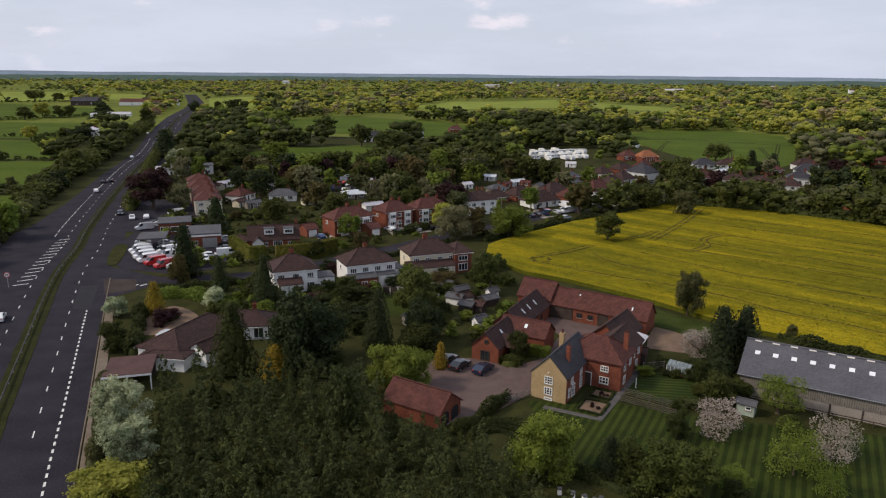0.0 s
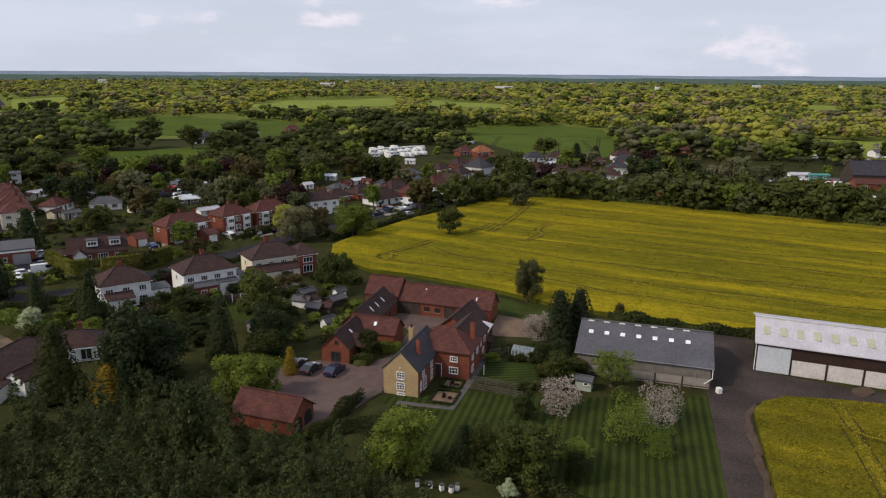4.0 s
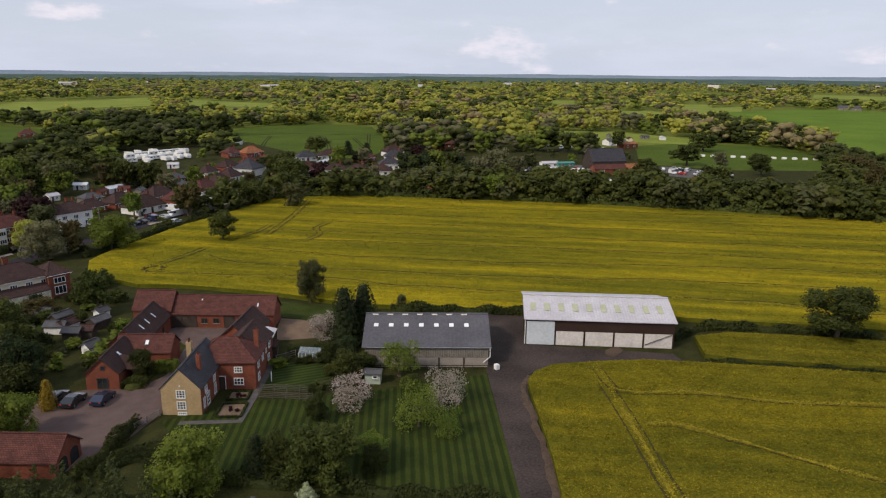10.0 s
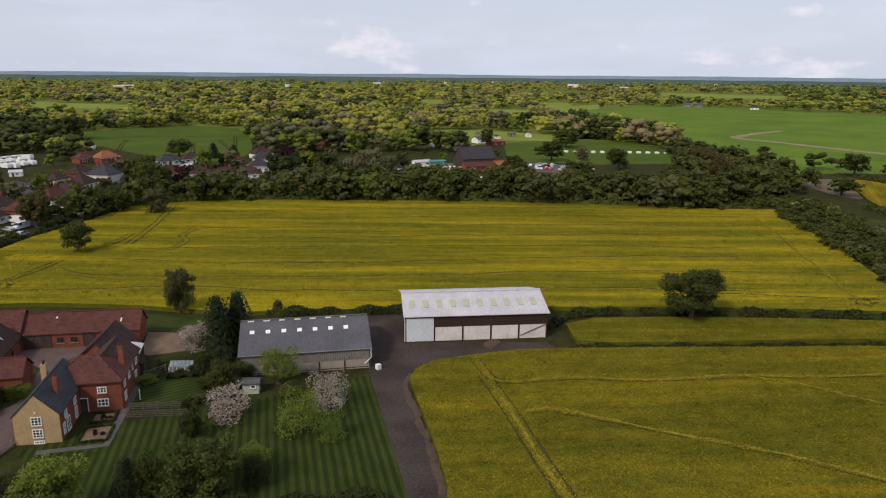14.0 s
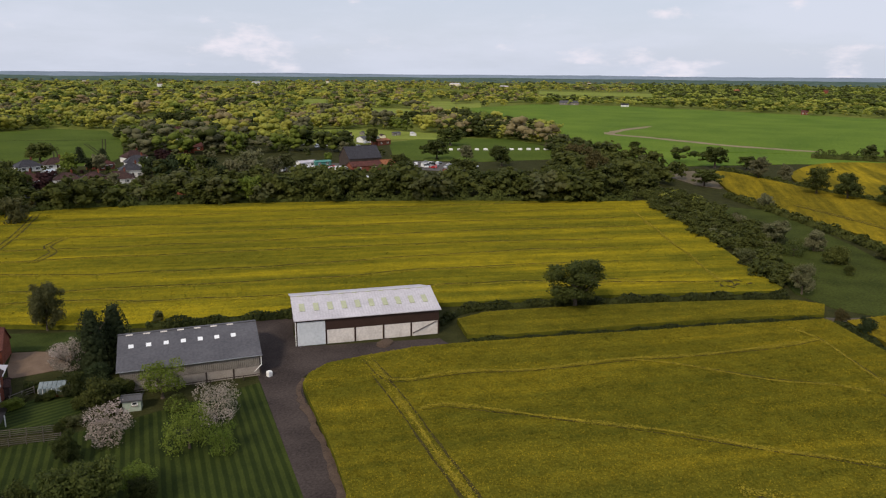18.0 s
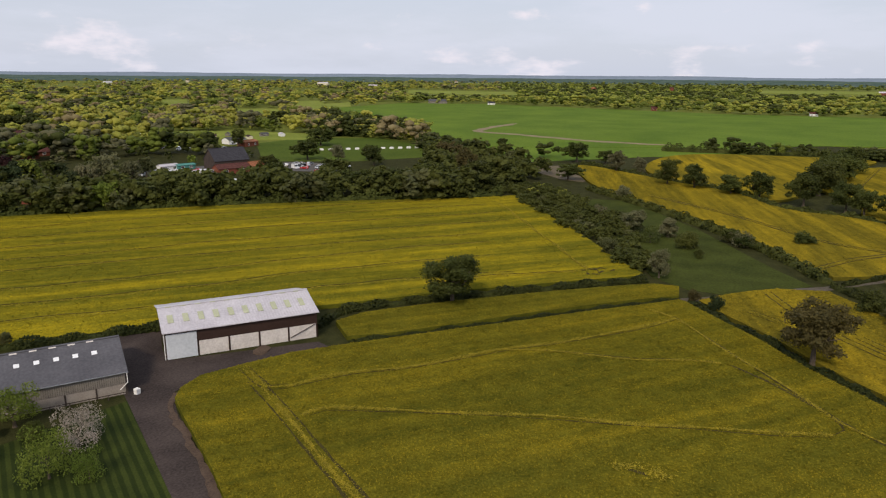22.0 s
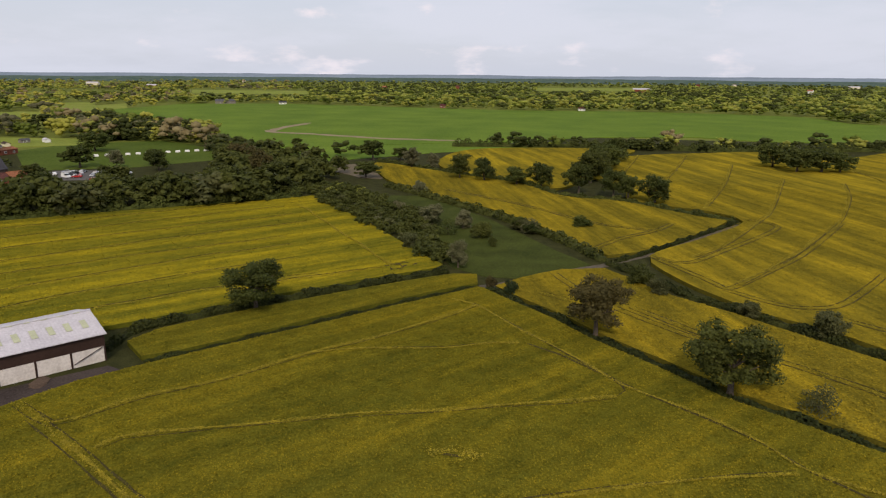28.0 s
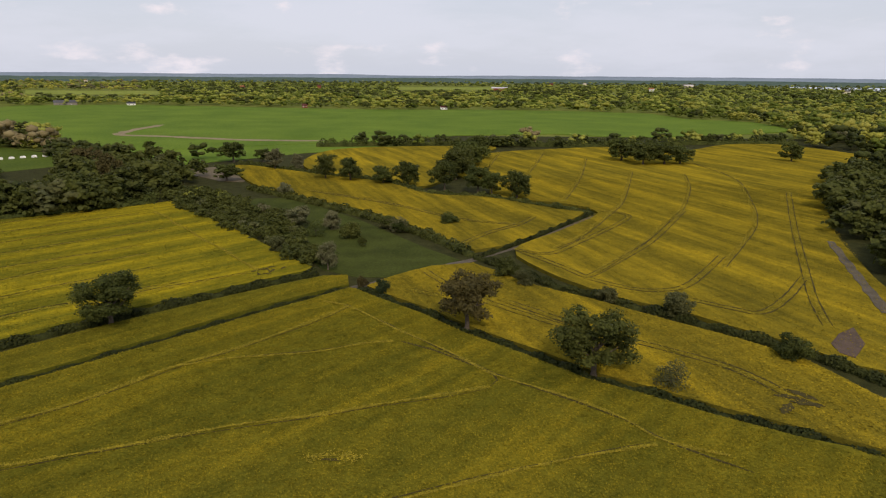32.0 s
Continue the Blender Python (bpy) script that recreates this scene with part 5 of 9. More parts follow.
# ---- road markings, barrier, signs ----
slab("junction_apron", [(-78.4, 156.4), (-70.6, 156.3), (-67.6, 148.5), (-72.8, 145.2)], -0.1, 0.035, "yard_asphalt", label="worn brownish paving at the road junction", category="pavement")
def dashes(line, length, gap, width, mat, label, start=0.0, end=1e9, z=0.012):
    """Painted dashes along a line; each dash a part of the marking."""
    e = empty("lane_marking", line[0][0], line[0][1])
    pos, nxt = 0.0, start
    for (x1, y1), (x2, y2) in zip(line, line[1:]):
        L_ = math.hypot(x2 - x1, y2 - y1)
        a = math.degrees(math.atan2(y2 - y1, x2 - x1))
        while nxt < pos + L_ and nxt < end:
            t = (nxt - pos) / L_
            box("dash", e, x1 + (x2 - x1) * t - line[0][0], y1 + (y2 - y1) * t - line[0][1], 0.002, length, width, z - 0.002, mat, a)
            nxt += length + gap
        pos += L_
    return tagged(e, label, "road marking", kind="structure")


KL = smooth_line(KERB, 4)
dashes(beside(KL, 3.1), 1.0, 1.0, 0.28, "road_paint", "white short-dashed edge line on asphalt", 0, 118)
VL = smooth_line(VERGE, 4)
dashes(beside(VL, -5.4), 2.0, 5.5, 0.16, "road_paint", "white dashed lane line on asphalt", 60, 700)
dashes(beside(VL, 4.3), 2.0, 5.5, 0.16, "road_paint", "white dashed lane line on asphalt", 60, 700)
dashes(beside(VL, 7.9), 4.0, 2.0, 0.18, "road_paint", "white dashed lane line on asphalt", 190, 520)
for k in range(14):
    c = (-94.7 + k * -1.01, 151.1 + k * 3.36)
    ribbon("hatching", [(c[0] - 1.3, c[1] - 0.5), (c[0] + 1.3, c[1] + 1.3)], 0.35, 0.014, "road_paint", thick=0.01, smooth=False, label="white hatched road marking", category="road marking")
slab("asphalt_patch", [(-74.6, 134.9), (-71.0, 135.0), (-77.2, 151.6), (-80.9, 150.6)], -0.05, 0.016, "tarmac_patch", label="fresh black patch of asphalt", category="road")
slab("junction", [(-72, 140), (-77, 156), (-84, 168), (-74, 163), (-66, 158.5), (-60, 158.8), (-59, 152.5), (-66, 150)], -0.2, 0.006, "asphalt", label="asphalt mouth of the side road", category="road")
for k in range(4):
    ribbon("give_way_line", [(-73.5 + k * 1.9, 149.5 + k * 0.6), (-72.4 + k * 1.9, 151.6 + k * 0.4)], 0.4, 0.02, "road_paint", thick=0.01, smooth=False, label="white painted junction marking", category="road marking")
ribbon("kerb", beside(KL, -0.12)[:34], 0.16, 0.12, "path_tarmac", thick=0.3, smooth=False, label="worn concrete kerb", category="kerb")
ribbon("pavement", beside(KL, -1.2)[:30], 1.6, 0.10, "path_tarmac", thick=0.3, smooth=False, label="narrow brownish footway beside the road", category="pavement")
# crash barrier on the central reservation
gr_line = beside(VL, 0.2)
ba = empty("crash_barrier", gr_line[0][0], gr_line[0][1])
bx0, by0 = gr_line[0]
ribbon("rail", [(x - bx0, y - by0) for x, y in gr_line], 0.10, 0.74, "lead", thick=0.3, smooth=False, kind="", parent=ba)
for i in range(0, min(len(gr_line), 90), 1):
    box("post", ba, gr_line[i][0] - bx0, gr_line[i][1] - by0, 0.0, 0.1, 0.14, 0.6, "steel")
tagged(ba, "galvanised steel crash barrier on the grass strip", "barrier", kind="structure")
# speed-limit sign, white with a red ring; the figures as bars
sg = empty("road_sign", -96.2, 149.5, 0, 20)
box("post", sg, 0, 0, 0, 0.1, 0.1, 2.6, "steel")
for nm, r, y, mat in (("ring", 0.62, 0.0, "red_paint"), ("face", 0.47, -0.02, "white_paint")):
    bm = bmesh.new()
    bmesh.ops.create_cone(bm, cap_ends=True, segments=24, radius1=r, radius2=r, depth=0.05, matrix=Matrix.Rotation(radians(90), 4, "X"))
    me = bpy.data.meshes.new(nm)
    bm.to_mesh(me)
    bm.free()
    me.materials.append(MATS[mat])
    put(nm, me, sg, (0, -0.06 + y, 2.9))
for s in (-1, 1):
    put("bar", join_boxes("bar", [(s * 0.16 - 0.1, s * 0.16 + 0.1, -0.125, -0.108, 2.72, 3.08)], "black_rubber"), sg)
tagged(sg, "round white road sign with a red ring", "road sign")
box("advert_board", None, -131.5, 337, 2.0, 3.6, 0.2, 2.4, "white_paint", 25)
tagged(bpy.data.objects["advert_board"], "plain white roadside board on posts", "sign")
for s in (-1, 1):
    box("post", bpy.data.objects["advert_board"], s * 1.4, 0, -2.0, 0.15, 0.15, 2.0, "dark_timber")
for x, y, rz, c in ((-85.2, 128.3, 113, "car_white"), (-137.4, 276.7, 110, "car_white"), (-145.6, 300.0, 108, "car_black"), (-143.5, 303.3, 108, "car_black"), (-108.0, 231.8, -68, "car_black"), (-171.6, 389.3, 108, "car_white"), (-100.9, 224.6, -68, "car_white"), (-256.2, 668.2, 108, "car_black"), (-224.0, 539.6, 108, "car_silver"), (-279.9, 762.9, -72, "car_silver")):
    car(x, y, rz, c, False, "%s car on the dual carriageway" % {"car_white": "white", "car_black": "black", "car_silver": "silver"}[c], "cars on the road")
hedge_row("hedge", [(-118, 170), (-124, 185), (-140, 232), (-158, 285), (-172, 325), (-215, 460), (-300, 740)], 5.0, 3.2, "hawthorn", "tall mixed hedge beside the carriageway", 60, 0.6, seed=41)
hedge_row("hedge", [(-112, 158), (-116, 168), (-130, 205), (-146, 250)], 3.0, 2.0, "may", "hedge white with may blossom", 60, 0.45, seed=42)
hedge_row("hedge", [(-107.5, 238), (-128, 300), (-165, 410), (-200, 520)], 4.0, 4.0, "oak", "tall dark roadside hedge", 50, 0.6, seed=43)

# ---- the farmhouse and its yard ----
fh = house(19.0, 100.9, 59, 11.5, 5.5, 4.2, 7.0, "gable", "brick", "slate", "old farmhouse wing with a cream rendered gable and dark slate roof",
           wins=[("f", -3.6, 2.45, 1.0, 1.35, 2, 3), ("f", 0.2, 2.45, 1.0, 1.35, 2, 3), ("f", -2.9, 0.25, 1.25, 1.9, 2, 3), ("f", -4.6, 0.6, 0.8, 1.5, 2, 3), ("f", 0.3, 0.45, 1.0, 1.6, 2, 3)],
           chims=[(1.2, 0.9, 5.6, 8.2, 0.8, 0.7, 2, "cream_render"), (-2.2, -1.5, 4.6, 7.6, 0.6, 0.55, 1)])
put("gable_wall", mesh_of("gable_wall", [(-5.9, -2.76, 0), (-5.9, 2.76, 0), (-5.9, 2.76, 4.12), (-5.9, 0, 6.86), (-5.9, -2.76, 4.12), (-5.74, -2.76, 0), (-5.74, 2.76, 0), (-5.74, 2.76, 4.12), (-5.74, 0, 6.86), (-5.74, -2.76, 4.12)],
    [(0, 4, 3, 2, 1), (0, 5, 9, 4), (1, 2, 7, 6), (2, 3, 8, 7), (3, 4, 9, 8)], "cream_render"), fh, label="cream rendered gable wall")
for _z, _h, _n in ((2.55, 1.25, 3), (0.85, 1.25, 3), (0.02, 0.45, 1)):
    add_window(fh, "l", 11.8, 5.5, 0.0 if _h > 1 else 0.05, _z, 1.3, _h, 3 if _h > 1 else 4, _n)
box("lamp_bracket", fh, -5.98, 0.05, 4.3, 0.14, 0.14, 0.2, "white_paint")
house(25.0, 104.2, -30, 9.5, 7.0, 4.4, 7.2, "hip", "brick", "red_tiles", "red brick farmhouse wing under a hipped tile roof",
           wins=[("f", 2.2, 2.75, 1.25, 0.95, 3, 2), ("f", 2.2, 0.75, 1.5, 1.15, 3, 2), ("r", -1.5, 2.75, 1.1, 1.1, 2, 2), ("r", 1.4, 2.75, 1.1, 1.1, 2, 2), ("r", -1.5, 0.7, 1.2, 1.2, 2, 2)],
           doors=[("f", -0.35, 1.0, 2.1, "dark_timber")], chims=[(4.0, 1.2, 3.6, 7.9, 0.7, 0.6, 2)], gutter=False)
house(29.3, 108.6, 58, 7.0, 6.0, 4.3, 6.6, "gable", "brick", "brown_tiles", "brick rear wing of the farmhouse with a brown tile roof", wins=[("f", -1.2, 2.6, 1.1, 1.1, 2, 2), ("f", 1.2, 2.6, 1.1, 1.1, 2, 2), ("f", 0.4, 0.7, 1.1, 1.1, 2, 2)])
house(31.0, 117.4, 55, 10.0, 6.0, 3.0, 5.6, "gable", "brick", "brown_tiles", "brick barn with a steep dark brown tile roof", "barn", "barn")
gr = house(9.6, 114.3, 62, 9.2, 4.9, 2.8, 5.1, "gable", "brick", "brown_tiles", "converted brick coach house with a gable front", "barn", "barn",
           wins=[("l", 0.0, 0.15, 1.7, 1.75, 2, 1, "dark_timber", False), ("l", 0.2, 3.1, 0.7, 0.75, 1, 1, "dark_timber", False), ("f", 1.5, 0.1, 2.0, 2.1, 2, 1, "dark_timber", False)])
put("porch", gable_roof(2.6, 3.0, 2.6, 4.0, "brown_tiles")[0], gr, (-0.6, -2.9, 0), 90, "tiled porch roof")
for _s in (-1, 1):
    box("porch_post", gr, -0.6 + _s * 1.3, -3.9, 0, 0.16, 0.16, 2.5, "dark_timber")


def rooflight(e, x, d, eaves, ridge, frac, side=-1, w=0.7, l=1.0):
    """A skylight lying on the slope, at frac of the way from eaves to ridge."""
    y = side * (d / 2) * (1 - frac)
    z = eaves + (ridge - eaves) * frac + 0.06
    a = math.atan2(ridge - eaves, d / 2) * (-side)
    o = put("skylight", join_boxes("skylight", [(-w / 2, w / 2, -l / 2, -l / 2 + 0.09, 0, 0.08), (-w / 2, w / 2, l / 2 - 0.09, l / 2, 0, 0.08), (-w / 2, -w / 2 + 0.09, -l / 2 + 0.09, l / 2 - 0.09, 0, 0.08), (w / 2 - 0.09, w / 2, -l / 2 + 0.09, l / 2 - 0.09, 0, 0.08)], "lead"), e, (x, y, z), rot=(a, 0, 0))
    put("pane", join_boxes("pane", [(-w / 2 + 0.05, w / 2 - 0.05, -l / 2 + 0.05, l / 2 - 0.05, 0.01, 0.055)], "clear_rooflight"), o)


rooflight(gr, -0.5, 4.9, 2.8, 5.1, 0.55)
dd = house(15.2, 117.6, -28, 8.6, 5.0, 3.0, 5.0, "gable", "brick", "red_tiles", "low brick range with an orange-red tile roof", "barn", "barn", wins=[("f", -1.6, 0.4, 1.0, 1.1, 2, 1, "dark_timber")])
rooflight(dd, 0.4, 5.0, 3.0, 5.0, 0.5)
put("downpipe", join_boxes("downpipe", [(-0.05, 0.05, -2.62, -2.52, 0.1, 2.9)], "black_rubber"), dd, (0.2, 0, 0))
ee = house(15.5, 127.0, 62.4, 14.5, 5.6, 2.9, 5.5, "gable", "brick", "brown_tiles", "long brick stable range with a dark tile roof and skylights", "barn", "barn", wins=[("f", -4, 0.8, 1.0, 1.2, 2, 1, "dark_timber"), ("f", 3, 0.8, 1.0, 1.2, 2, 1, "dark_timber")])
for _x in (-3.2, -0.4, 2.8):
    rooflight(ee, _x, 5.6, 2.9, 5.5, 0.52, w=0.55, l=1.3)
ff = house(31.4, 130.4, -32, 19.2, 5.8, 2.9, 5.6, "gable", "brick", "red_tiles", "long red brick barn closing the courtyard", "barn", "barn",
           wins=[("f", -3.4, 0.9, 1.2, 1.0, 2, 1, "dark_timber"), ("f", -1.2, 0.9, 1.2, 1.0, 2, 1, "dark_timber")],
           doors=[("f", -6.2, 2.6, 2.3, "dark_timber", 0.0, "dark_timber"), ("f", 1.3, 1.9, 2.3, "dark_timber", 0.0, "dark_timber"), ("f", -8.6, 1.6, 2.3, "dark_timber", 0.0, "dark_timber")])
rooflight(ff, -4.2, 5.8, 2.9, 5.6, 0.7, w=0.4, l=0.5)
rooflight(ff, 6.5, 5.8, 2.9, 5.6, 0.45, w=0.4, l=0.9)
house(20.3, 137.4, -32, 7.0, 6.2, 3.6, 6.4, "gable", "brick", "red_tiles", "taller brick barn end with a red tile roof", "barn", "barn")
cs = house(-2.6, 91.5, -32.5, 9.4, 5.6, 2.3, 4.4, "gable", "brick", "red_tiles", "open-fronted brick cart shed with a red tile roof", "shed", "cart_shed")
# black sheets on the solid gable stand for the dark inside two arches
for _u in (-1.25, 1.25):
    _v, _n = [], 9
    _pts = [(-0.95, 0.0)] + [(-0.95 * math.cos(k * math.pi / _n), 1.35 + 0.65 * math.sin(k * math.pi / _n)) for k in range(_n + 1)] + [(0.95, 0.0)]
    _m = len(_pts)
    _v = [(4.72, _u + p, q) for p, q in _pts] + [(4.60, _u + p, q) for p, q in _pts]
    put("archway", mesh_of("archway", _v, [tuple(range(_m))] + [(i, i + _m, (i + 1) % _m + _m, (i + 1) % _m) for i in range(_m)], "black_rubber"), cs, label="black arched panel for the shade inside an opening")

# lean-to with a pale sheet roof, dark hut before it
le = empty("lean_to", 34.3, 115.0, 0, 62)
put("roof", mesh_of("roof", [(-2.4, -1.4, 2.3), (2.4, -1.4, 2.3), (2.4, 1.4, 2.9), (-2.4, 1.4, 2.9), (-2.4, -1.4, 2.38), (2.4, -1.4, 2.38), (2.4, 1.4, 2.98), (-2.4, 1.4, 2.98)], BOXF, "sheet_white"), le, label="pale corrugated sheet roof")
for _x in (-2.2, 2.2):
    for _y, _h in ((-1.2, 2.3), (1.2, 2.85)):
        box("post", le, _x, _y, 0, 0.14, 0.14, _h, "dark_timber")
put("back_wall", box_mesh(4.4, 0.08, 2.2, "dark_timber"), le, (0, 1.2, 0))
tagged(le, "open timber lean-to with a pale corrugated roof", "shelter")
house(33.0, 111.2, -25, 3.6, 2.6, 2.0, 2.6, "gable", "dark_timber", "brown_tiles", "small dark timber garden shed", "shed", "shed")

gh = empty("greenhouse", 38.8, 105.6, 0, -38)
bars = [(-1.85 + k * 0.616 - 0.03, -1.85 + k * 0.616 + 0.03, s * 1.1 - 0.03, s * 1.1 + 0.03, 0, 1.45) for k in range(7) for s in (-1, 1)]
put("base_wall", join_boxes("base_wall", [(-1.9, 1.9, -1.14, -1.06, 0, 0.45), (-1.9, 1.9, 1.06, 1.14, 0, 0.45), (-1.9, -1.82, -1.06, 1.06, 0, 0.45), (1.82, 1.9, -1.06, 1.06, 0, 0.45)], "brick"), gh)
for b in bars:
    put("post", join_boxes("post", [b], "white_paint"), gh)
for s in (-1, 1):
    for k in range(6):
        x0 = -1.85 + k * 0.616
        put("pane", join_boxes("pane", [(x0 + 0.04, x0 + 0.576, s * 1.1 - 0.01, s * 1.1 + 0.01, 0.47, 1.44)], "greenhouse_glass"), gh)
        put("roof_pane", mesh_of("roof_pane", [(x0 + 0.03, s * 1.14, 1.44), (x0 + 0.586, s * 1.14, 1.44), (x0 + 0.586, 0.0, 2.1), (x0 + 0.03, 0.0, 2.1), (x0 + 0.03, s * 1.14, 1.47), (x0 + 0.586, s * 1.14, 1.47), (x0 + 0.586, 0.0, 2.13), (x0 + 0.03, 0.0, 2.13)], BOXF, "greenhouse_glass"), gh)
for s in (-1, 1):
    put("end_pane", mesh_of("end_pane", [(s * 1.85, -1.1, 0.45), (s * 1.85, 1.1, 0.45), (s * 1.85, 1.1, 1.45), (s * 1.85, 0, 2.08), (s * 1.85, -1.1, 1.45)], [(0, 1, 2, 3, 4)], "greenhouse_glass"), gh)
tagged(gh, "small glass greenhouse with white bars on a brick base", "greenhouse")

hut = house(43.9, 92.2, -35, 2.4, 1.8, 1.85, 2.15, "gable", "pale_green", "lead", "small pale green wooden summerhouse on the lawn", "shed", "shed", wins=[("f", 0.4, 0.9, 0.8, 0.6, 1, 1, "white_paint")])
house(7.5, 127.2, 35, 2.4, 2.0, 1.5, 2.3, "gable", "white_paint", "lead", "white wooden playhouse in a garden", "shed", "playhouse", wins=[("f", 0.4, 0.6, 0.6, 0.6, 2, 2), ("l", 0, 0.6, 0.6, 0.6, 2, 2)])

# flower beds, paths and fences round the house
for poly in ([(19.6, 92.7), (22.8, 91.0), (24.8, 94.6), (21.7, 96.2)], [(22.5, 97.3), (25.2, 95.9), (26.4, 98.3), (23.8, 99.7)]):
    b = slab("flower_bed", poly, 0, 0.07, "gravel", kind="", label="")
    tagged(b, "gravelled flower bed edged with low dark planting", "flower bed")
    c = Vector((sum(p[0] for p in poly) / 4, sum(p[1] for p in poly) / 4, 0))
    cp = poly + poly[:1]
    hedge_row("bed_edging", cp, 0.35, 0.3, "hedge", "low clipped edging round a flower bed", 60, 0.14, seed=4, clipped=True)
    for k in range(5):
        tree(c.x + TREE_RNG.uniform(-0.9, 0.9), c.y + TREE_RNG.uniform(-0.9, 0.9), 0.45, 0.6, "copper", "bush", 1, "small dark red shrub in a gravel bed", "shrub", z=0.06)
ribbon("garden_path", [(15, 93.6), (22.4, 89.9), (26, 96), (30, 102.6), (33, 108)], 1.1, 0.05, "stone_path", smooth=False, label="grey stone garden path", category="path")


def rail_fence(pts, h, rails, mat, label, post_gap=1.9, th=0.09):
    """Posts and rails along a line; each post and rail a part."""
    e = empty("fence", pts[0][0], pts[0][1])
    for (x1, y1), (x2, y2) in zip(pts, pts[1:]):
        L_ = math.hypot(x2 - x1, y2 - y1)
        a = math.degrees(math.atan2(y2 - y1, x2 - x1))
        n = max(1, round(L_ / post_gap))
        for k in range(n + 1):
            box("post", e, x1 - pts[0][0] + (x2 - x1) * k / n, y1 - pts[0][1] + (y2 - y1) * k / n, 0, 0.11, 0.11, h + 0.08, mat, a)
        for k in range(n):
            for r in range(rails):
                box("rail", e, x1 - pts[0][0] + (x2 - x1) * (k + 0.5) / n, y1 - pts[0][1] + (y2 - y1) * (k + 0.5) / n, h * (r + 0.7) / rails, L_ / n - 0.115, th * 0.5, th, mat, a)
    return tagged(e, label, "fence")


rail_fence([(26.8, 95.6), (33.4, 90.8)], 1.1, 4, "aged_timber", "dark weathered timber rail fence beside the lawn")
rail_fence([(27.9, 97.9), (34.2, 93.3)], 1.1, 4, "aged_timber", "dark weathered timber rail fence round the kitchen garden")
rail_fence([(9.5, 94.5), (13.2, 97.2)], 1.0, 4, "grey_timber", "low timber fence at the drive's edge")
rail_fence([(33.4, 107.5), (37, 108.2)], 1.1, 3, "grey_timber", "low timber fence by the garden")
box("sign_post", None, 30.2, 100.2, 0, 0.12, 0.12, 1.7, "white_paint")
tagged(bpy.data.objects["sign_post"], "slim white post standing on the lawn", "post")
slab("soil_patch", [(36.5, 116.5), (38.3, 122), (41, 127.5), (44, 125), (47.7, 120), (44.5, 113.7)], -0.1, 0.04, "gravel", label="bare gravelled patch behind the house", category="ground")
slab("kitchen_lawn", [(28.3, 98.5), (31.7, 105.3), (36.3, 106.2), (40.5, 103), (38.5, 96), (34.6, 93.8)], -0.1, 0.035, "lawn_stripes_b", label="small mown lawn with diagonal stripes", category="lawn")
slab("paddock", [(40.5, 129), (44, 138), (55, 127), (50, 119)], -0.1, 0.03, "grass", label="green grass plot behind the barn", category="lawn")
car(3.2, 107.3, 55, "car_black", label="black estate car parked on the gravel drive")
car(6.9, 105.9, 55, "car_navy", label="dark blue car parked on the gravel drive")
car(1.2, 109.5, 55, "car_black", label="black car parked beside the coach house")
car(23.6, 133.6, -10, "car_black", label="black car parked in the courtyard")

# ---- grey barn ----
gb = empty("barn", 58.1, 100.0, 0, -30.6)
W_, D_ = 20.6, 16.2


def sheet_roof(name, w, d, eaves, ridge, mat, pitch, amp, over=0.3):
    """Profiled sheets on two slopes, with thickness."""
    n = int(w / pitch) * 2
    a, b = w / 2 + over, d / 2 + over
    k = (ridge - eaves) / (d / 2)
    v, f = [], []
    for i in range(n + 1):
        x = -a + 2 * a * i / n
        dz = amp if i % 2 else 0
        v += [(x, -b, eaves - k * over + dz), (x, 0, ridge + dz), (x, b, eaves - k * over + dz), (x, -b, eaves - k * over - 0.1), (x, 0, ridge - 0.1), (x, b, eaves - k * over - 0.1)]
        if i:
            o, q = 6 * (i - 1), 6 * i
            f += [(o, q, q + 1, o + 1), (o + 1, q + 1, q + 2, o + 2), (o + 3, o + 4, q + 4, q + 3), (o + 4, o + 5, q + 5, q + 4), (o, o + 3, q + 3, q), (o + 2, q + 2, q + 5, o + 5)]
    o = 6 * n
    f += [(0, 1, 4, 3), (1, 2, 5, 4), (o, o + 3, o + 4, o + 1), (o + 1, o + 4, o + 5, o + 2)]
    return mesh_of(name, v, f, mat)


def slope_panel(e, name, x, w, d, eaves, ridge, f0, f1, mat, side=-1, lift=0.06):
    """A panel lying on the slope from f0 to f1 of the way up to the ridge."""
    q = []
    for fr in (f0, f1):
        q.append((side * d / 2 * (1 - fr), eaves + (ridge - eaves) * fr + lift))
    a = w / 2
    v = [(x - a, q[0][0], q[0][1]), (x + a, q[0][0], q[0][1]), (x + a, q[1][0], q[1][1]), (x - a, q[1][0], q[1][1])]
    v += [(p[0], p[1], p[2] + 0.035) for p in v]
    fs = BOXF if side < 0 else [g_[::-1] for g_ in BOXF]
    return put(name, mesh_of(name, v, fs, mat), e)


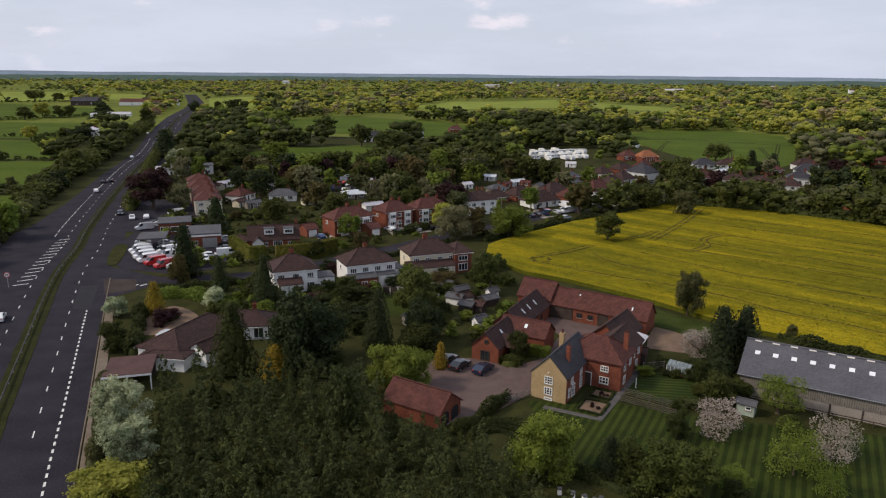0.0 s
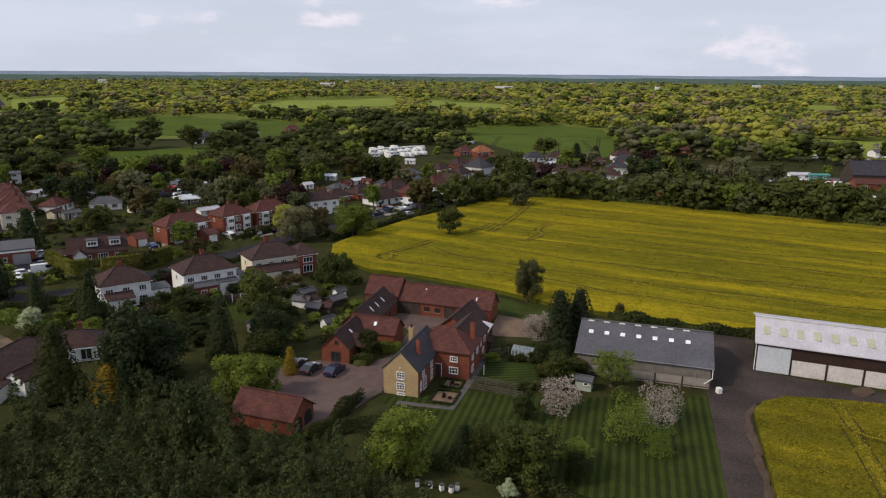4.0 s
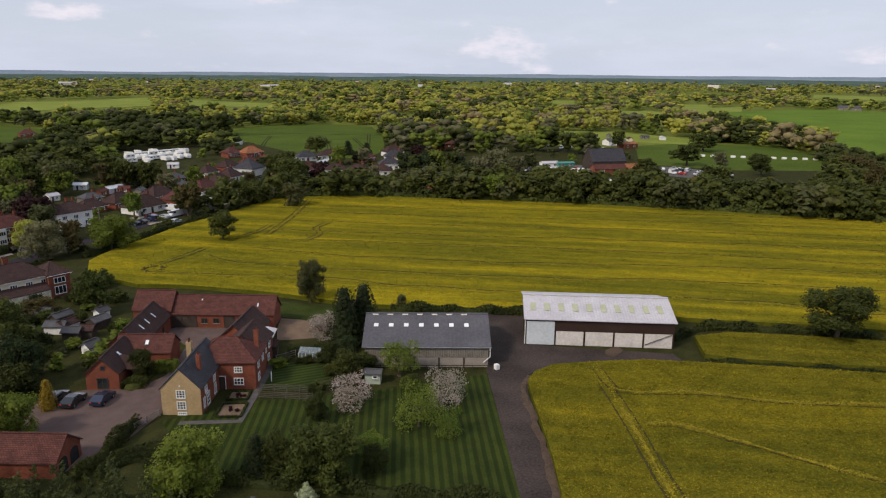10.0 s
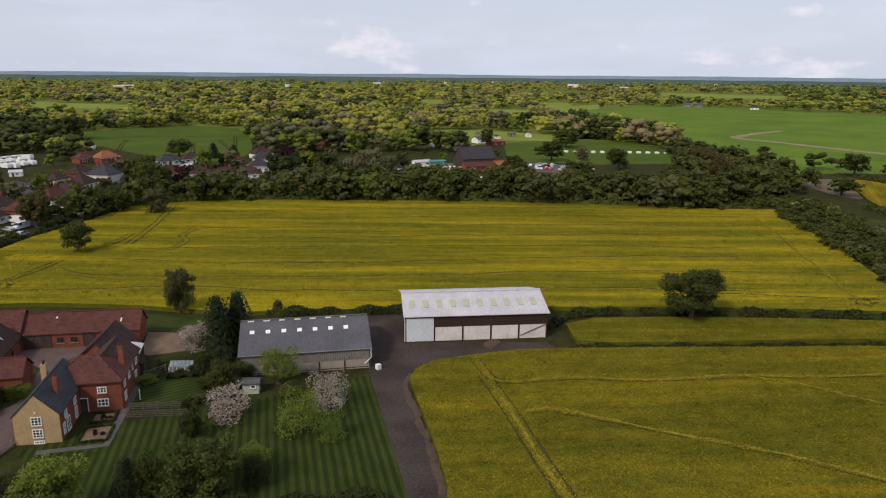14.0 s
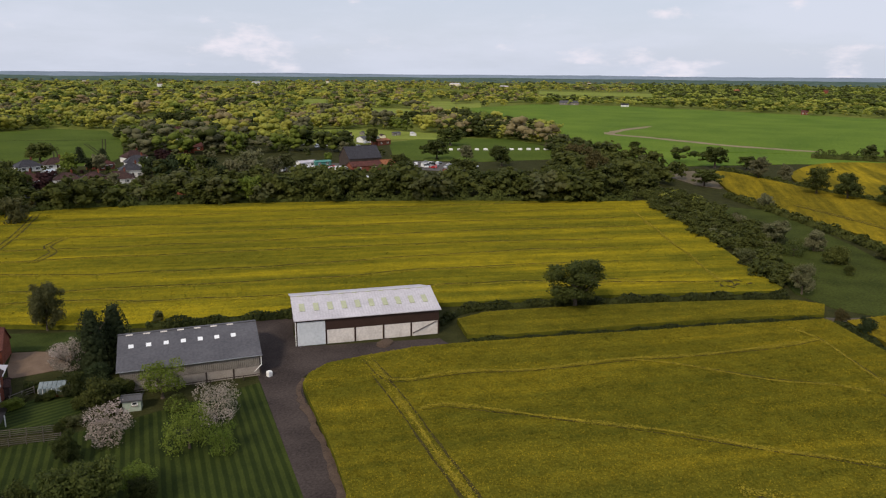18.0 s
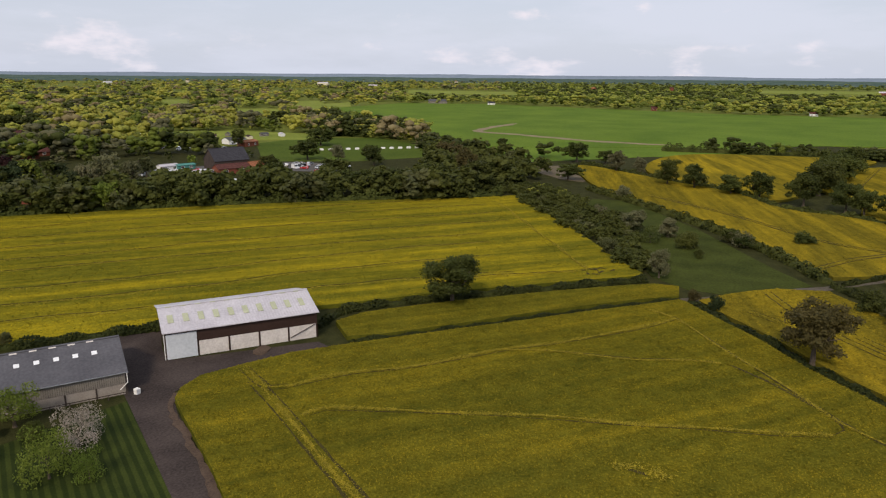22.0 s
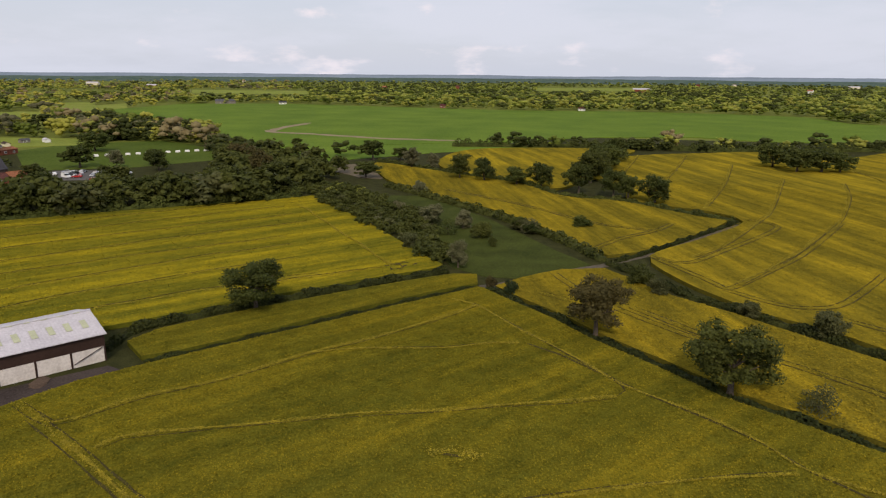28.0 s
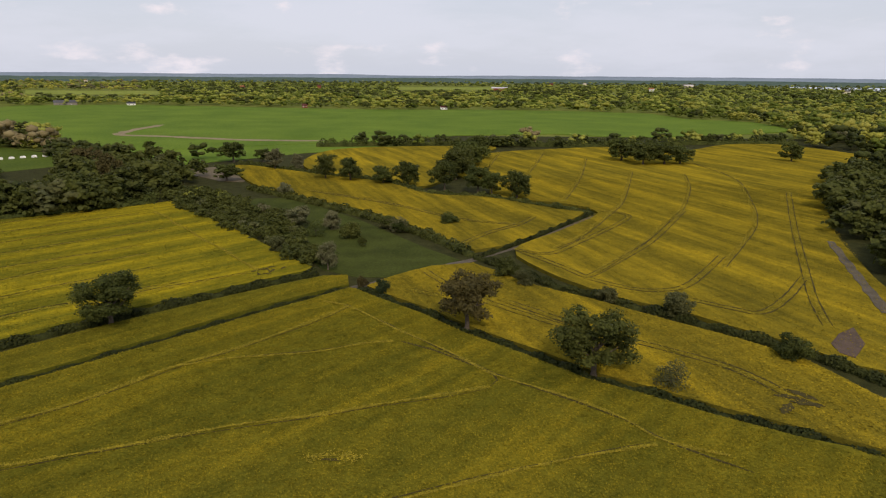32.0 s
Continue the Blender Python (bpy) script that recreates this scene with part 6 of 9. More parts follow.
put("wall", gable_walls(W_ - 0.3, D_ - 0.3, 3.55, 6.35, "dark_timber"), gb, label="dark boarded wall behind")
put("roof", sheet_roof("roof", W_, D_, 3.6, 6.4, "fibre_cement", 0.6, 0.018), gb, label="weathered grey corrugated cement roof")
put("ridge_cap", join_boxes("ridge_cap", [(-W_ / 2 - 0.3, W_ / 2 + 0.3, -0.25, 0.25, 6.38, 6.5)], "fibre_cement"), gb)
for k in range(7):
    slope_panel(gb, "rooflight", -8.6 + k * 2.55, 0.75, D_, 3.6, 6.4, 0.57, 0.67, "clear_rooflight", lift=0.09)
    slope_panel(gb, "rooflight", -8.9 + k * 2.55, 1.0, D_, 3.6, 6.4, 0.935, 0.97, "cream_panel", lift=0.09)
br = random.Random(3)
for k in range(70):
    x = -W_ / 2 + 0.15 + (k + 0.5) * (W_ - 0.3) / 70
    put("board", box_mesh(0.25, 0.05, 1.9, "grey_timber"), gb, (x, -D_ / 2 - 0.02 + br.uniform(-0.012, 0.012), 1.62 + br.uniform(-0.04, 0.04)))
for k in range(5):
    x = -W_ / 2 + 0.1 + (k + 0.5) * (W_ - 0.2) / 5
    put("wall_panel", box_mesh((W_ - 0.2) / 5 - 0.25, 0.14, 1.6, "concrete"), gb, (x, -D_ / 2 + 0.02, 0), label="pale concrete wall panel")
for k in range(6):
    put("post", box_mesh(0.2, 0.2, 1.65, "dark_timber"), gb, (-W_ / 2 + 0.1 + k * (W_ - 0.2) / 5, -D_ / 2 - 0.02, 0))
put("rail", box_mesh(W_, 0.07, 0.12, "dark_timber"), gb, (0, -D_ / 2 - 1.2, 0.7))
for k in range(9):
    put("rail_post", box_mesh(0.12, 0.12, 0.85, "dark_timber"), gb, (-W_ / 2 + 0.3 + k * (W_ - 0.6) / 8, -D_ / 2 - 1.2, 0))
bm = bmesh.new()
limb_tube(bm, (W_ / 2 + 0.1, -D_ / 2 - 0.3, 3.5), (W_ / 2 + 0.1, -D_ / 2 - 0.3, 1.9), 0.07, 0.07)
limb_tube(bm, (W_ / 2 + 0.1, -D_ / 2 - 0.3, 1.9), (W_ / 2 - 1.0, -D_ / 2 - 0.3, 0.9), 0.07, 0.07)
me = bpy.data.meshes.new("downpipe")
bm.to_mesh(me)
bm.free()
me.materials.append(MATS["white_paint"])
put("downpipe", me, gb, label="white plastic downpipe")
put("gutter", join_boxes("gutter", [(-W_ / 2 - 0.3, W_ / 2 + 0.3, -D_ / 2 - 0.42, -D_ / 2 - 0.3, 3.42, 3.52)], "steel"), gb)
box("water_butt", None, 63.4, 86.4, 0, 0.7, 0.7, 0.9, "white_paint", bevel=0.08)
tagged(bpy.data.objects["water_butt"], "white plastic water tank beside the barn", "tank")
tagged(gb, "low grey barn with boarded wall and white rooflights", "barn")

# ---- white-roofed shed ----
ws = empty("barn", 89.3, 91.6, 0, -35.35)
W_, D_, EA, RI = 26.0, 15.4, 5.0, 6.9
put("wall", gable_walls(W_ - 0.4, D_ - 0.6, EA - 0.05, RI - 0.05, "brown_cladding"), ws, label="dark brown clad wall")
put("roof", sheet_roof("roof", W_, D_, EA, RI, "sheet_white", 0.5, 0.02, 0.35), ws, label="pale grey-white metal sheet roof")
put("ridge_cap", join_boxes("ridge_cap", [(-W_ / 2 - 0.36, W_ / 2 + 0.36, -0.3, 0.3, RI - 0.01, RI + 0.12)], "sheet_white"), ws)
for k in range(10):
    slope_panel(ws, "rooflight", -11.6 + k * 2.52, 0.95, D_, EA, RI, 0.30, 0.62, "rooflight", lift=0.08)
    slope_panel(ws, "rooflight", -11.6 + k * 2.52, 0.95, D_, EA, RI, 0.94, 0.98, "rooflight", lift=0.08)
put("cladding_band", join_boxes("cladding_band", [(-W_ / 2 + 5.2, W_ / 2, -D_ / 2 + 0.02, -D_ / 2 + 0.28, 2.65, EA - 0.02), (-W_ / 2, -W_ / 2 + 5.2, -D_ / 2 + 0.02, -D_ / 2 + 0.28, 4.35, EA - 0.02)], "brown_cladding"), ws, label="dark brown profiled cladding")
put("door", join_boxes("door", [(-W_ / 2 + 0.2, -W_ / 2 + 5.1, -D_ / 2 - 0.08, -D_ / 2 + 0.01, 0.06, 4.4)], "sheet_blue"), ws, label="pale blue-white sliding door")
for k in range(4):
    x0 = -W_ / 2 + 5.25 + k * 5.17
    put("wall_panel", join_boxes("wall_panel", [(x0 + 0.15, x0 + 5.0, -D_ / 2 + 0.06, -D_ / 2 + 0.24, 0.0, 2.62)], "cream_panel"), ws, label="cream concrete wall panel")
for k in range(5):
    x0 = -W_ / 2 + 5.2 + k * 5.17
    put("post", join_boxes("post", [(x0 - 0.12, x0 + 0.12, -D_ / 2 - 0.06, -D_ / 2 + 0.02, 0, 2.7)], "brown_cladding"), ws)
bm = bmesh.new()
limb_tube(bm, (W_ / 2 - 5.0, -D_ / 2 - 0.1, 0.6), (W_ / 2 - 0.4, -D_ / 2 - 0.1, 2.6), 0.06, 0.06)
me = bpy.data.meshes.new("brace")
bm.to_mesh(me)
bm.free()
me.materials.append(MATS["brown_cladding"])
put("brace", me, ws, label="slanting brown steel brace")
for _x in (-W_ / 2 - 0.1,):
    put("downpipe", join_boxes("downpipe", [(_x - 0.06, _x + 0.06, -D_ / 2 - 0.12, -D_ / 2, 0.1, EA - 0.1)], "white_paint"), ws)
put("gutter", join_boxes("gutter", [(-W_ / 2 - 0.35, W_ / 2 + 0.35, -D_ / 2 - 0.48, -D_ / 2 - 0.36, EA - 0.22, EA - 0.1)], "sheet_white"), ws)
tagged(ws, "large brown farm shed with pale sheet roof and doors", "barn")
for _x, _y, _s in ((85.4, 82.0, 2.4),):
    bm = bmesh.new()
    bmesh.ops.create_icosphere(bm, subdivisions=2, radius=1)
    for q in bm.verts:
        q.co *= 1 + 0.25 * noise.noise(q.co * 1.7 + Vector((_x, 0, 0)))
        q.co.z = max(0, q.co.z)
    me = bpy.data.meshes.new("soil_mound")
    bm.to_mesh(me)
    bm.free()
    me.materials.append(MATS["bare_soil_red"])
    o = put("soil_mound", me, None, (_x, _y, 0.0), 30, scale=(_s, _s * 0.6, 0.35))
    tagged(o, "low heap of brown soil on the yard", "heap")

# ---- garden by the drive: beds, box hedges, beehives ----
hedge_row("hedge", [(11.2, 108.0), (12.6, 111.0), (14.8, 114.4)], 3.2, 1.3, "oak", "dense dark shrubbery beside the coach house", 260, 0.24, seed=51)
hedge_row("hedge", [(15.6, 113.8), (18.6, 112.2)], 2.0, 1.6, "beech_green", "square green hedge before the barn", 260, 0.22, seed=52, clipped=True)
for k in range(4):
    r = 2.0 + 1.5 * k
    pts = [(7.6 + r * math.cos(a * 0.35 - 0.6), 84.5 + r * 0.8 * math.sin(a * 0.35 - 0.6)) for a in range(13)]
    hedge_row("box_hedge", pts, 0.6, 0.6, "hedge", "low curved box hedge in a knot garden", 120, 0.18, seed=60 + k)
for k, (x, y) in enumerate(((15.2, 70.9), (16.4, 70.2), (17.4, 69.6), (18.2, 69.9), (13.8, 71.6))):
    e = empty("beehive", x, y, 0, 20 * k)
    for q in range(3):
        box("hive_box", e, 0, 0, 0.15 + q * 0.22, 0.48 - 0.02 * q, 0.48 - 0.02 * q, 0.215, "white_paint")
    box("hive_roof", e, 0, 0, 0.815, 0.54, 0.54, 0.12, "lead", bevel=0.02)
    for sx in (-0.18, 0.18):
        box("foot", e, sx, 0, 0, 0.06, 0.4, 0.15, "grey_timber")
    tagged(e, "small white wooden beehive standing on grass", "beehive", "beehives in the garden")
slab("garden_beds", [(2, 86), (12, 95), (14, 88), (15, 79), (19, 73), (12, 66), (2, 76)], -0.1, 0.015, "rough_grass", label="rough garden ground with beds", category="ground")

# ---- houses along the side road ----
def semi(x, y, rz, w, d, wall, tiles, label, eaves=5.0, ridge=7.8, chims=None, front=4, group="", upper="white_paint"):
    wins = []
    for k in range(front):
        u = -w / 2 + w * (k + 0.5) / front
        wins.append(("f", u, 3.1, 1.5, 1.15, 3, 1))
        wins.append(("f", u, 0.8, 1.7, 1.3, 3, 1))
    wins += [("r", 0.8, 3.1, 0.9, 1.0, 1, 1), ("l", -0.8, 3.1, 0.9, 1.0, 1, 1), ("r", -1.6, 0.9, 0.9, 1.1, 1, 1)]
    doors = [("f", -w / 2 + w * 0.5, 0.95, 2.05, "dark_timber")]
    return house(x, y, rz, w, d, eaves, ridge, "hip", wall, tiles, label, wins=wins, doors=doors, chims=chims or [(0, 0.3, ridge - 1.0, ridge + 1.0, 0.9, 0.6, 3)], group=group)


def annex(e, x, y, w, d, h, wall, roof, n=2, french=False, rise=0.5, label=""):
    """A single-storey part built on to the front of a house."""
    a = put("annex", box_mesh(w, d, h, wall), e, (x, y, 0), label=label)
    v = [(-w / 2 - 0.2, -d / 2 - 0.2, h), (w / 2 + 0.2, -d / 2 - 0.2, h), (w / 2 + 0.2, d / 2, h + rise), (-w / 2 - 0.2, d / 2, h + rise)]
    v += [(p[0], p[1], p[2] + 0.12) for p in v]
    put("annex_roof", mesh_of("annex_roof", v, BOXF, roof), a)
    for k in range(n):
        u = -w / 2 + w * (k + 0.5) / n
        fr, pa, si = window_meshes(1.4 if not french else 1.6, 1.1 if not french else 2.0, 2, 1, "white_paint")
        o = put("annex_window", fr, a, (u, -d / 2 - 0.012, 0.9 if not french else 0.1))
        o.parent = a
    return a


s1 = semi(-33.3, 151.3, 22, 9.5, 8, "white_paint", "brown_tiles", "white rendered house with a brown pyramid roof", front=3)
annex(s1, -1.5, -5.3, 5, 2.6, 2.5, "white_paint", "brown_tiles", 2, rise=0.9)
annex(s1, 6.6, -1.0, 4.2, 5, 2.6, "white_paint", "lead", 1, rise=0.05)
s2 = semi(-17.6, 157.6, 25, 11.5, 8.2, "white_paint", "brown_tiles", "white rendered house with a brown hipped roof and grey extension", front=4)
annex(s2, -2.8, -5.7, 6.2, 3.4, 2.6, "brick", "lead", 3, rise=0.35)
annex(s2, 3.2, -5.0, 4.2, 2.0, 2.5, "white_paint", "lead", 2, True, rise=0.35)
annex(s2, 7.0, 0.2, 2.6, 6, 2.7, "white_paint", "lead", 1, rise=0.05)
s3 = semi(-3.2, 166.8, 21, 12.0, 8.0, "cream_wall", "brown_tiles", "cream semi-detached houses with a brown hipped roof", front=4, chims=[(-0.6, 1.0, 6.6, 8.8, 1.1, 0.6, 4)])
annex(s3, -3.6, -5.2, 7.4, 2.6, 2.3, "cream_wall", "brown_tiles", 3, rise=1.3)
annex(s3, 2.4, -5.2, 4.2, 2.6, 2.3, "cream_wall", "brown_tiles", 2, True, rise=1.2)
house(3.9, 168.0, 21, 4.4, 7.5, 5.0, 7.0, "hip", "brick", "brown_tiles", "red brick side wing with a white bay", wins=[("f", 0, 3.0, 2.4, 1.3, 3, 1), ("f", 0, 0.6, 2.4, 1.8, 3, 1)])
for x, y, rz, w, n, t in ((-28.3, 208.6, 37, 13.5, 4, "red brick semi-detached houses with white bays and red tile roof"), (-15.6, 219.6, 38, 10.5, 3, "red brick house with white bays and a red tile roof"),
                       (-4.6, 226.0, 31, 12.0, 4, "red brick semi-detached houses with a red tile roof")):
    r = semi(x, y, rz, w, 7.6, "brick", "red_tiles", t, front=n, group="red brick houses", chims=[(0, 0.5, 6.7, 8.7, 0.9, 0.6, 3), (w / 2 - 2.2, 0.8, 6.0, 8.2, 0.7, 0.5, 2)])
    for s in (-1, 1):
        bay = put("bay", box_mesh(2.3, 0.7, 4.7, "white_paint"), r, (s * w * 0.27, -4.1, 0.1), label="white two-storey bay")
        for z in (0.8, 3.0):
            fr, pa, si = window_meshes(1.9, 1.2, 3, 1, "white_paint")
            o = put("bay_window", fr, bay, (0, -0.362, z - 0.1))
            o2 = put("bay_pane", pa, bay, (0, -0.362, z - 0.1))
wh = semi(12.4, 240.6, 25, 10.5, 8, "white_paint", "brown_tiles", "white rendered houses with a brown hipped roof", front=3)
# garages and drives of the row
for x, y, rz in ((-39.5, 203.5, 37), (-21.2, 205.5, 38)):
    house(x, y, rz, 3.6, 5.5, 2.4, 3.6, "gable", "brick", "red_tiles", "small brick garage with a white door", "garage", "garage", doors=[("f", 0, 2.3, 2.1, "white_paint")])
# dormer bungalow behind the tall clipped hedge
db = house(-46.6, 190.0, 14, 13.6, 7.2, 2.7, 6.0, "gable", "brick", "brown_tiles", "brick dormer bungalow with a brown roof", wins=[("f", 4.6, 0.8, 1.8, 1.2, 3, 1), ("f", 1.0, 0.8, 2.4, 1.4, 4, 1), ("f", -2.2, 0.8, 1.2, 1.2, 2, 1)], chims=[(6.2, 0.3, 5.0, 7.0, 0.7, 0.5, 2)])
for x in (-1.2, 4.0):
    do = put("dormer", box_mesh(2.6, 2.4, 1.5, "white_paint"), db, (x, -1.7, 3.9), label="flat-roofed white dormer")
    put("dormer_roof", box_mesh(2.9, 2.7, 0.16, "lead"), do, (0, -0.05, 1.5))
    fr, pa, si = window_meshes(2.1, 1.0, 3, 1, "white_paint")
    put("dormer_window", fr, do, (0, -1.215, 0.25))
    put("dormer_pane", pa, do, (0, -1.215, 0.25))
po = put("porch", gable_walls(2.0, 3.0, 2.3, 3.7, "white_paint"), db, (-4.2, -4.2, 0), 90, "white gabled porch")
put("porch_roof", gable_roof(2.0, 3.0, 2.3, 3.8, "brown_tiles")[0], po)
house(-55.0, 188.0, 14, 4.5, 5, 2.4, 3.5, "hip", "brick", "brown_tiles", "low brick garage with a brown roof", "garage", "garage")
hedge_row("clipped_hedge", [(-56.5, 184), (-48.6, 171.3), (-46, 172.4), (-44.6, 173.0)], 1.8, 4.2, "golden_hedge", "tall square-clipped yellow-green hedge", 260, 0.32, seed=21, clipped=True)
hedge_row("clipped_hedge", [(-42.4, 174.0), (-32.3, 178.4), (-28.6, 184.4)], 1.8, 3.8, "golden_hedge", "tall square-clipped yellow-green hedge", 260, 0.32, seed=22, clipped=True)
# the bungalow by the main road
house(-43.4, 115.6, 70, 17, 8.4, 2.6, 4.9, "hip", "white_paint", "brown_tiles", "white bungalow with a long dark brown roof", wins=[("r", 0, 0.8, 1.8, 1.2, 3, 1), ("f", -3, 0.8, 1.6, 1.2, 3, 1)])
house(-35.8, 122.2, 8, 10, 6.6, 2.6, 4.6, "hip", "white_paint", "brown_tiles", "white bungalow wing with a dark brown roof", wins=[("f", 2.5, 0.3, 1.8, 2.0, 2, 1)], chims=[(1.5, 0.8, 3.6, 5.6, 0.7, 0.5, 1)])
house(-44.6, 106.8, -8, 7.4, 3.2, 2.4, 2.9, "hip", "white_paint", "brown_tiles", "low white front wing of the bungalow")
house(-38.6, 109.8, 60, 5.0, 3.8, 2.7, 3.9, "gable", "white_paint", "brown_tiles", "small white gabled extension", wins=[("l", 0, 0.8, 1.6, 1.3, 2, 2)])
cp = empty("carport", -48.0, 101.1, 0, 15)
put("roof", box_mesh(7.0, 7.6, 0.22, "maroon_felt", 0.05), cp, (0, 0, 2.6), label="flat maroon felt roof")
put("fascia", join_boxes("fascia", [(-3.55, 3.55, -3.86, -3.8, 2.42, 2.72)], "white_paint"), cp)
for x in (-3.3, 0, 3.3):
    for y in (-3.6, 3.6):
        box("post", cp, x, y, 0, 0.16, 0.16, 2.6, "white_paint")
put("back_wall", box_mesh(6.6, 0.15, 2.5, "dark_timber"), cp, (0, 2.2, 0))
tagged(cp, "flat-roofed carport with a maroon felt roof", "carport")
slab("gravel_turn", smooth_line([(-59, 127), (-54.5, 121), (-49.5, 123), (-47, 128), (-49, 133), (-55, 137.5), (-58.5, 133)], 1.5, True), -0.1, 0.03, "gravel", label="round gravelled turning space", category="drive")
slab("island_bed", smooth_line([(-56, 128.5), (-52.5, 127.5), (-51.5, 131), (-54.5, 132.5)], 1.0, True), 0, 0.15, "rough_grass", label="planted island in the gravel", category="flower bed")
tree(-52.6, 129.6, 2.6, 4.2, "copper", "bush", 3, "dark red rounded shrub on the gravel island", "shrub")
tree(-54.6, 129.0, 1.6, 2.6, "hedge", "bush", 3, "low green shrub on the gravel island", "shrub")
car(-49.5, 120.0, 60, "car_silver", label="grey car parked by the bungalow")
hedge_row("hedge", [(-62, 142), (-55, 143.5), (-46, 139.5), (-41, 133)], 2.2, 1.8, "beech_green", "bright green garden hedge", 130, 0.35, seed=23)
hedge_row("hedge", [(-60, 133), (-55, 120), (-52, 111)], 2.0, 2.0, "hedge", "mixed green roadside hedge by the bungalow", 120, 0.35, seed=24)
hedge_row("hedge", [(-51.5, 100), (-46, 88), (-42, 76), (-36, 60)], 1.8, 1.8, "hawthorn", "mixed green roadside hedge beside the carriageway", 120, 0.35, seed=25)
hedge_row("hedge", [(-62, 146.5), (-57, 150.3), (-45, 153.8), (-38, 158)], 1.4, 1.4, "hedge", "low garden hedge beside the side road", 120, 0.3, seed=26)
hedge_row("hedge", [(-26, 168), (-12, 180), (2, 196)], 1.2, 1.4, "hedge", "low garden hedge beside the side road", 100, 0.35, seed=27)
hedge_row("hedge", [(-14, 203), (-4, 213)], 1.6, 1.8, "hedge", "trimmed hedge between front gardens", 110, 0.35, seed=28)
# garden walls and fences behind the white houses
for k in range(9):
    x, y = -22.5 + k * 1.75, 148.6 - k * 0.35
    f = empty("garden_fence", x, y, 0, -11)
    box("panel", f, 0, 0, 0, 1.62, 0.06, 1.7, "dark_timber")
    box("post", f, 0.87, 0, 0, 0.12, 0.12, 1.85, "white_paint")
    tagged(f, "dark timber fence panel with a white concrete post", "fence", "garden fence panels")
slab("garden_patio", [(-22, 149.5), (-9, 148), (-8, 153), (-21, 153.5)], -0.05, 0.06, "concrete", label="paved patio behind the houses", category="patio")
slab("garden_grass", [(-36, 140), (-6, 132), (4, 150), (-8, 148), (-33, 146)], -0.05, 0.03, "grass", label="dark green back garden lawn", category="lawn")
slab("garden_shed_roof", [(-8.4, 146.5), (-2.2, 139), (-0.2, 140.6), (-6.4, 148.2)], 1.7, 1.95, "lead", kind="")
tagged(bpy.data.objects["garden_shed_roof"], "long low flat-roofed garden building", "shed")
box("wall", bpy.data.objects["garden_shed_roof"], -4.3, 143.6, 0, 8.4, 1.6, 1.7, "dark_timber", -50)

# ---- back gardens beside the barns: sheds and clutter ----
CR = random.Random(31)
for k in range(15):
    x, y = CR.uniform(-6, 13), 0
    y = 137 + CR.uniform(-9, 14) + x * 0.4
    if (x - 15.5) * -0.88 + (y - 127) * 0.46 < 4.5:
        continue
    wl = CR.choice(["grey_timber", "dark_timber", "white_paint", "grey_timber"])
    house(x, y, CR.choice([35, -30, 55]), CR.uniform(2, 3.6), CR.uniform(1.8, 2.6), 1.7, 2.3, "gable", wl, CR.choice(["lead", "brown_tiles", "lead"]), "small %s garden shed" % {"white_paint": "white painted", "dark_timber": "dark timber", "grey_timber": "weathered timber"}[wl], "shed", "shed")
for k in range(26):
    x, y = CR.uniform(-10, 16), CR.uniform(124, 158)
    if (x - 15.5) * -0.88 + (y - 127) * 0.46 < 4.5:
        continue
    tree(x, y, CR.uniform(1.2, 4.5), CR.uniform(1.5, 4.5), CR.choice(["hedge", "oak", "beech_green", "oak", "copper", "hawthorn", "may"]), "bush", 2, name="shrub")

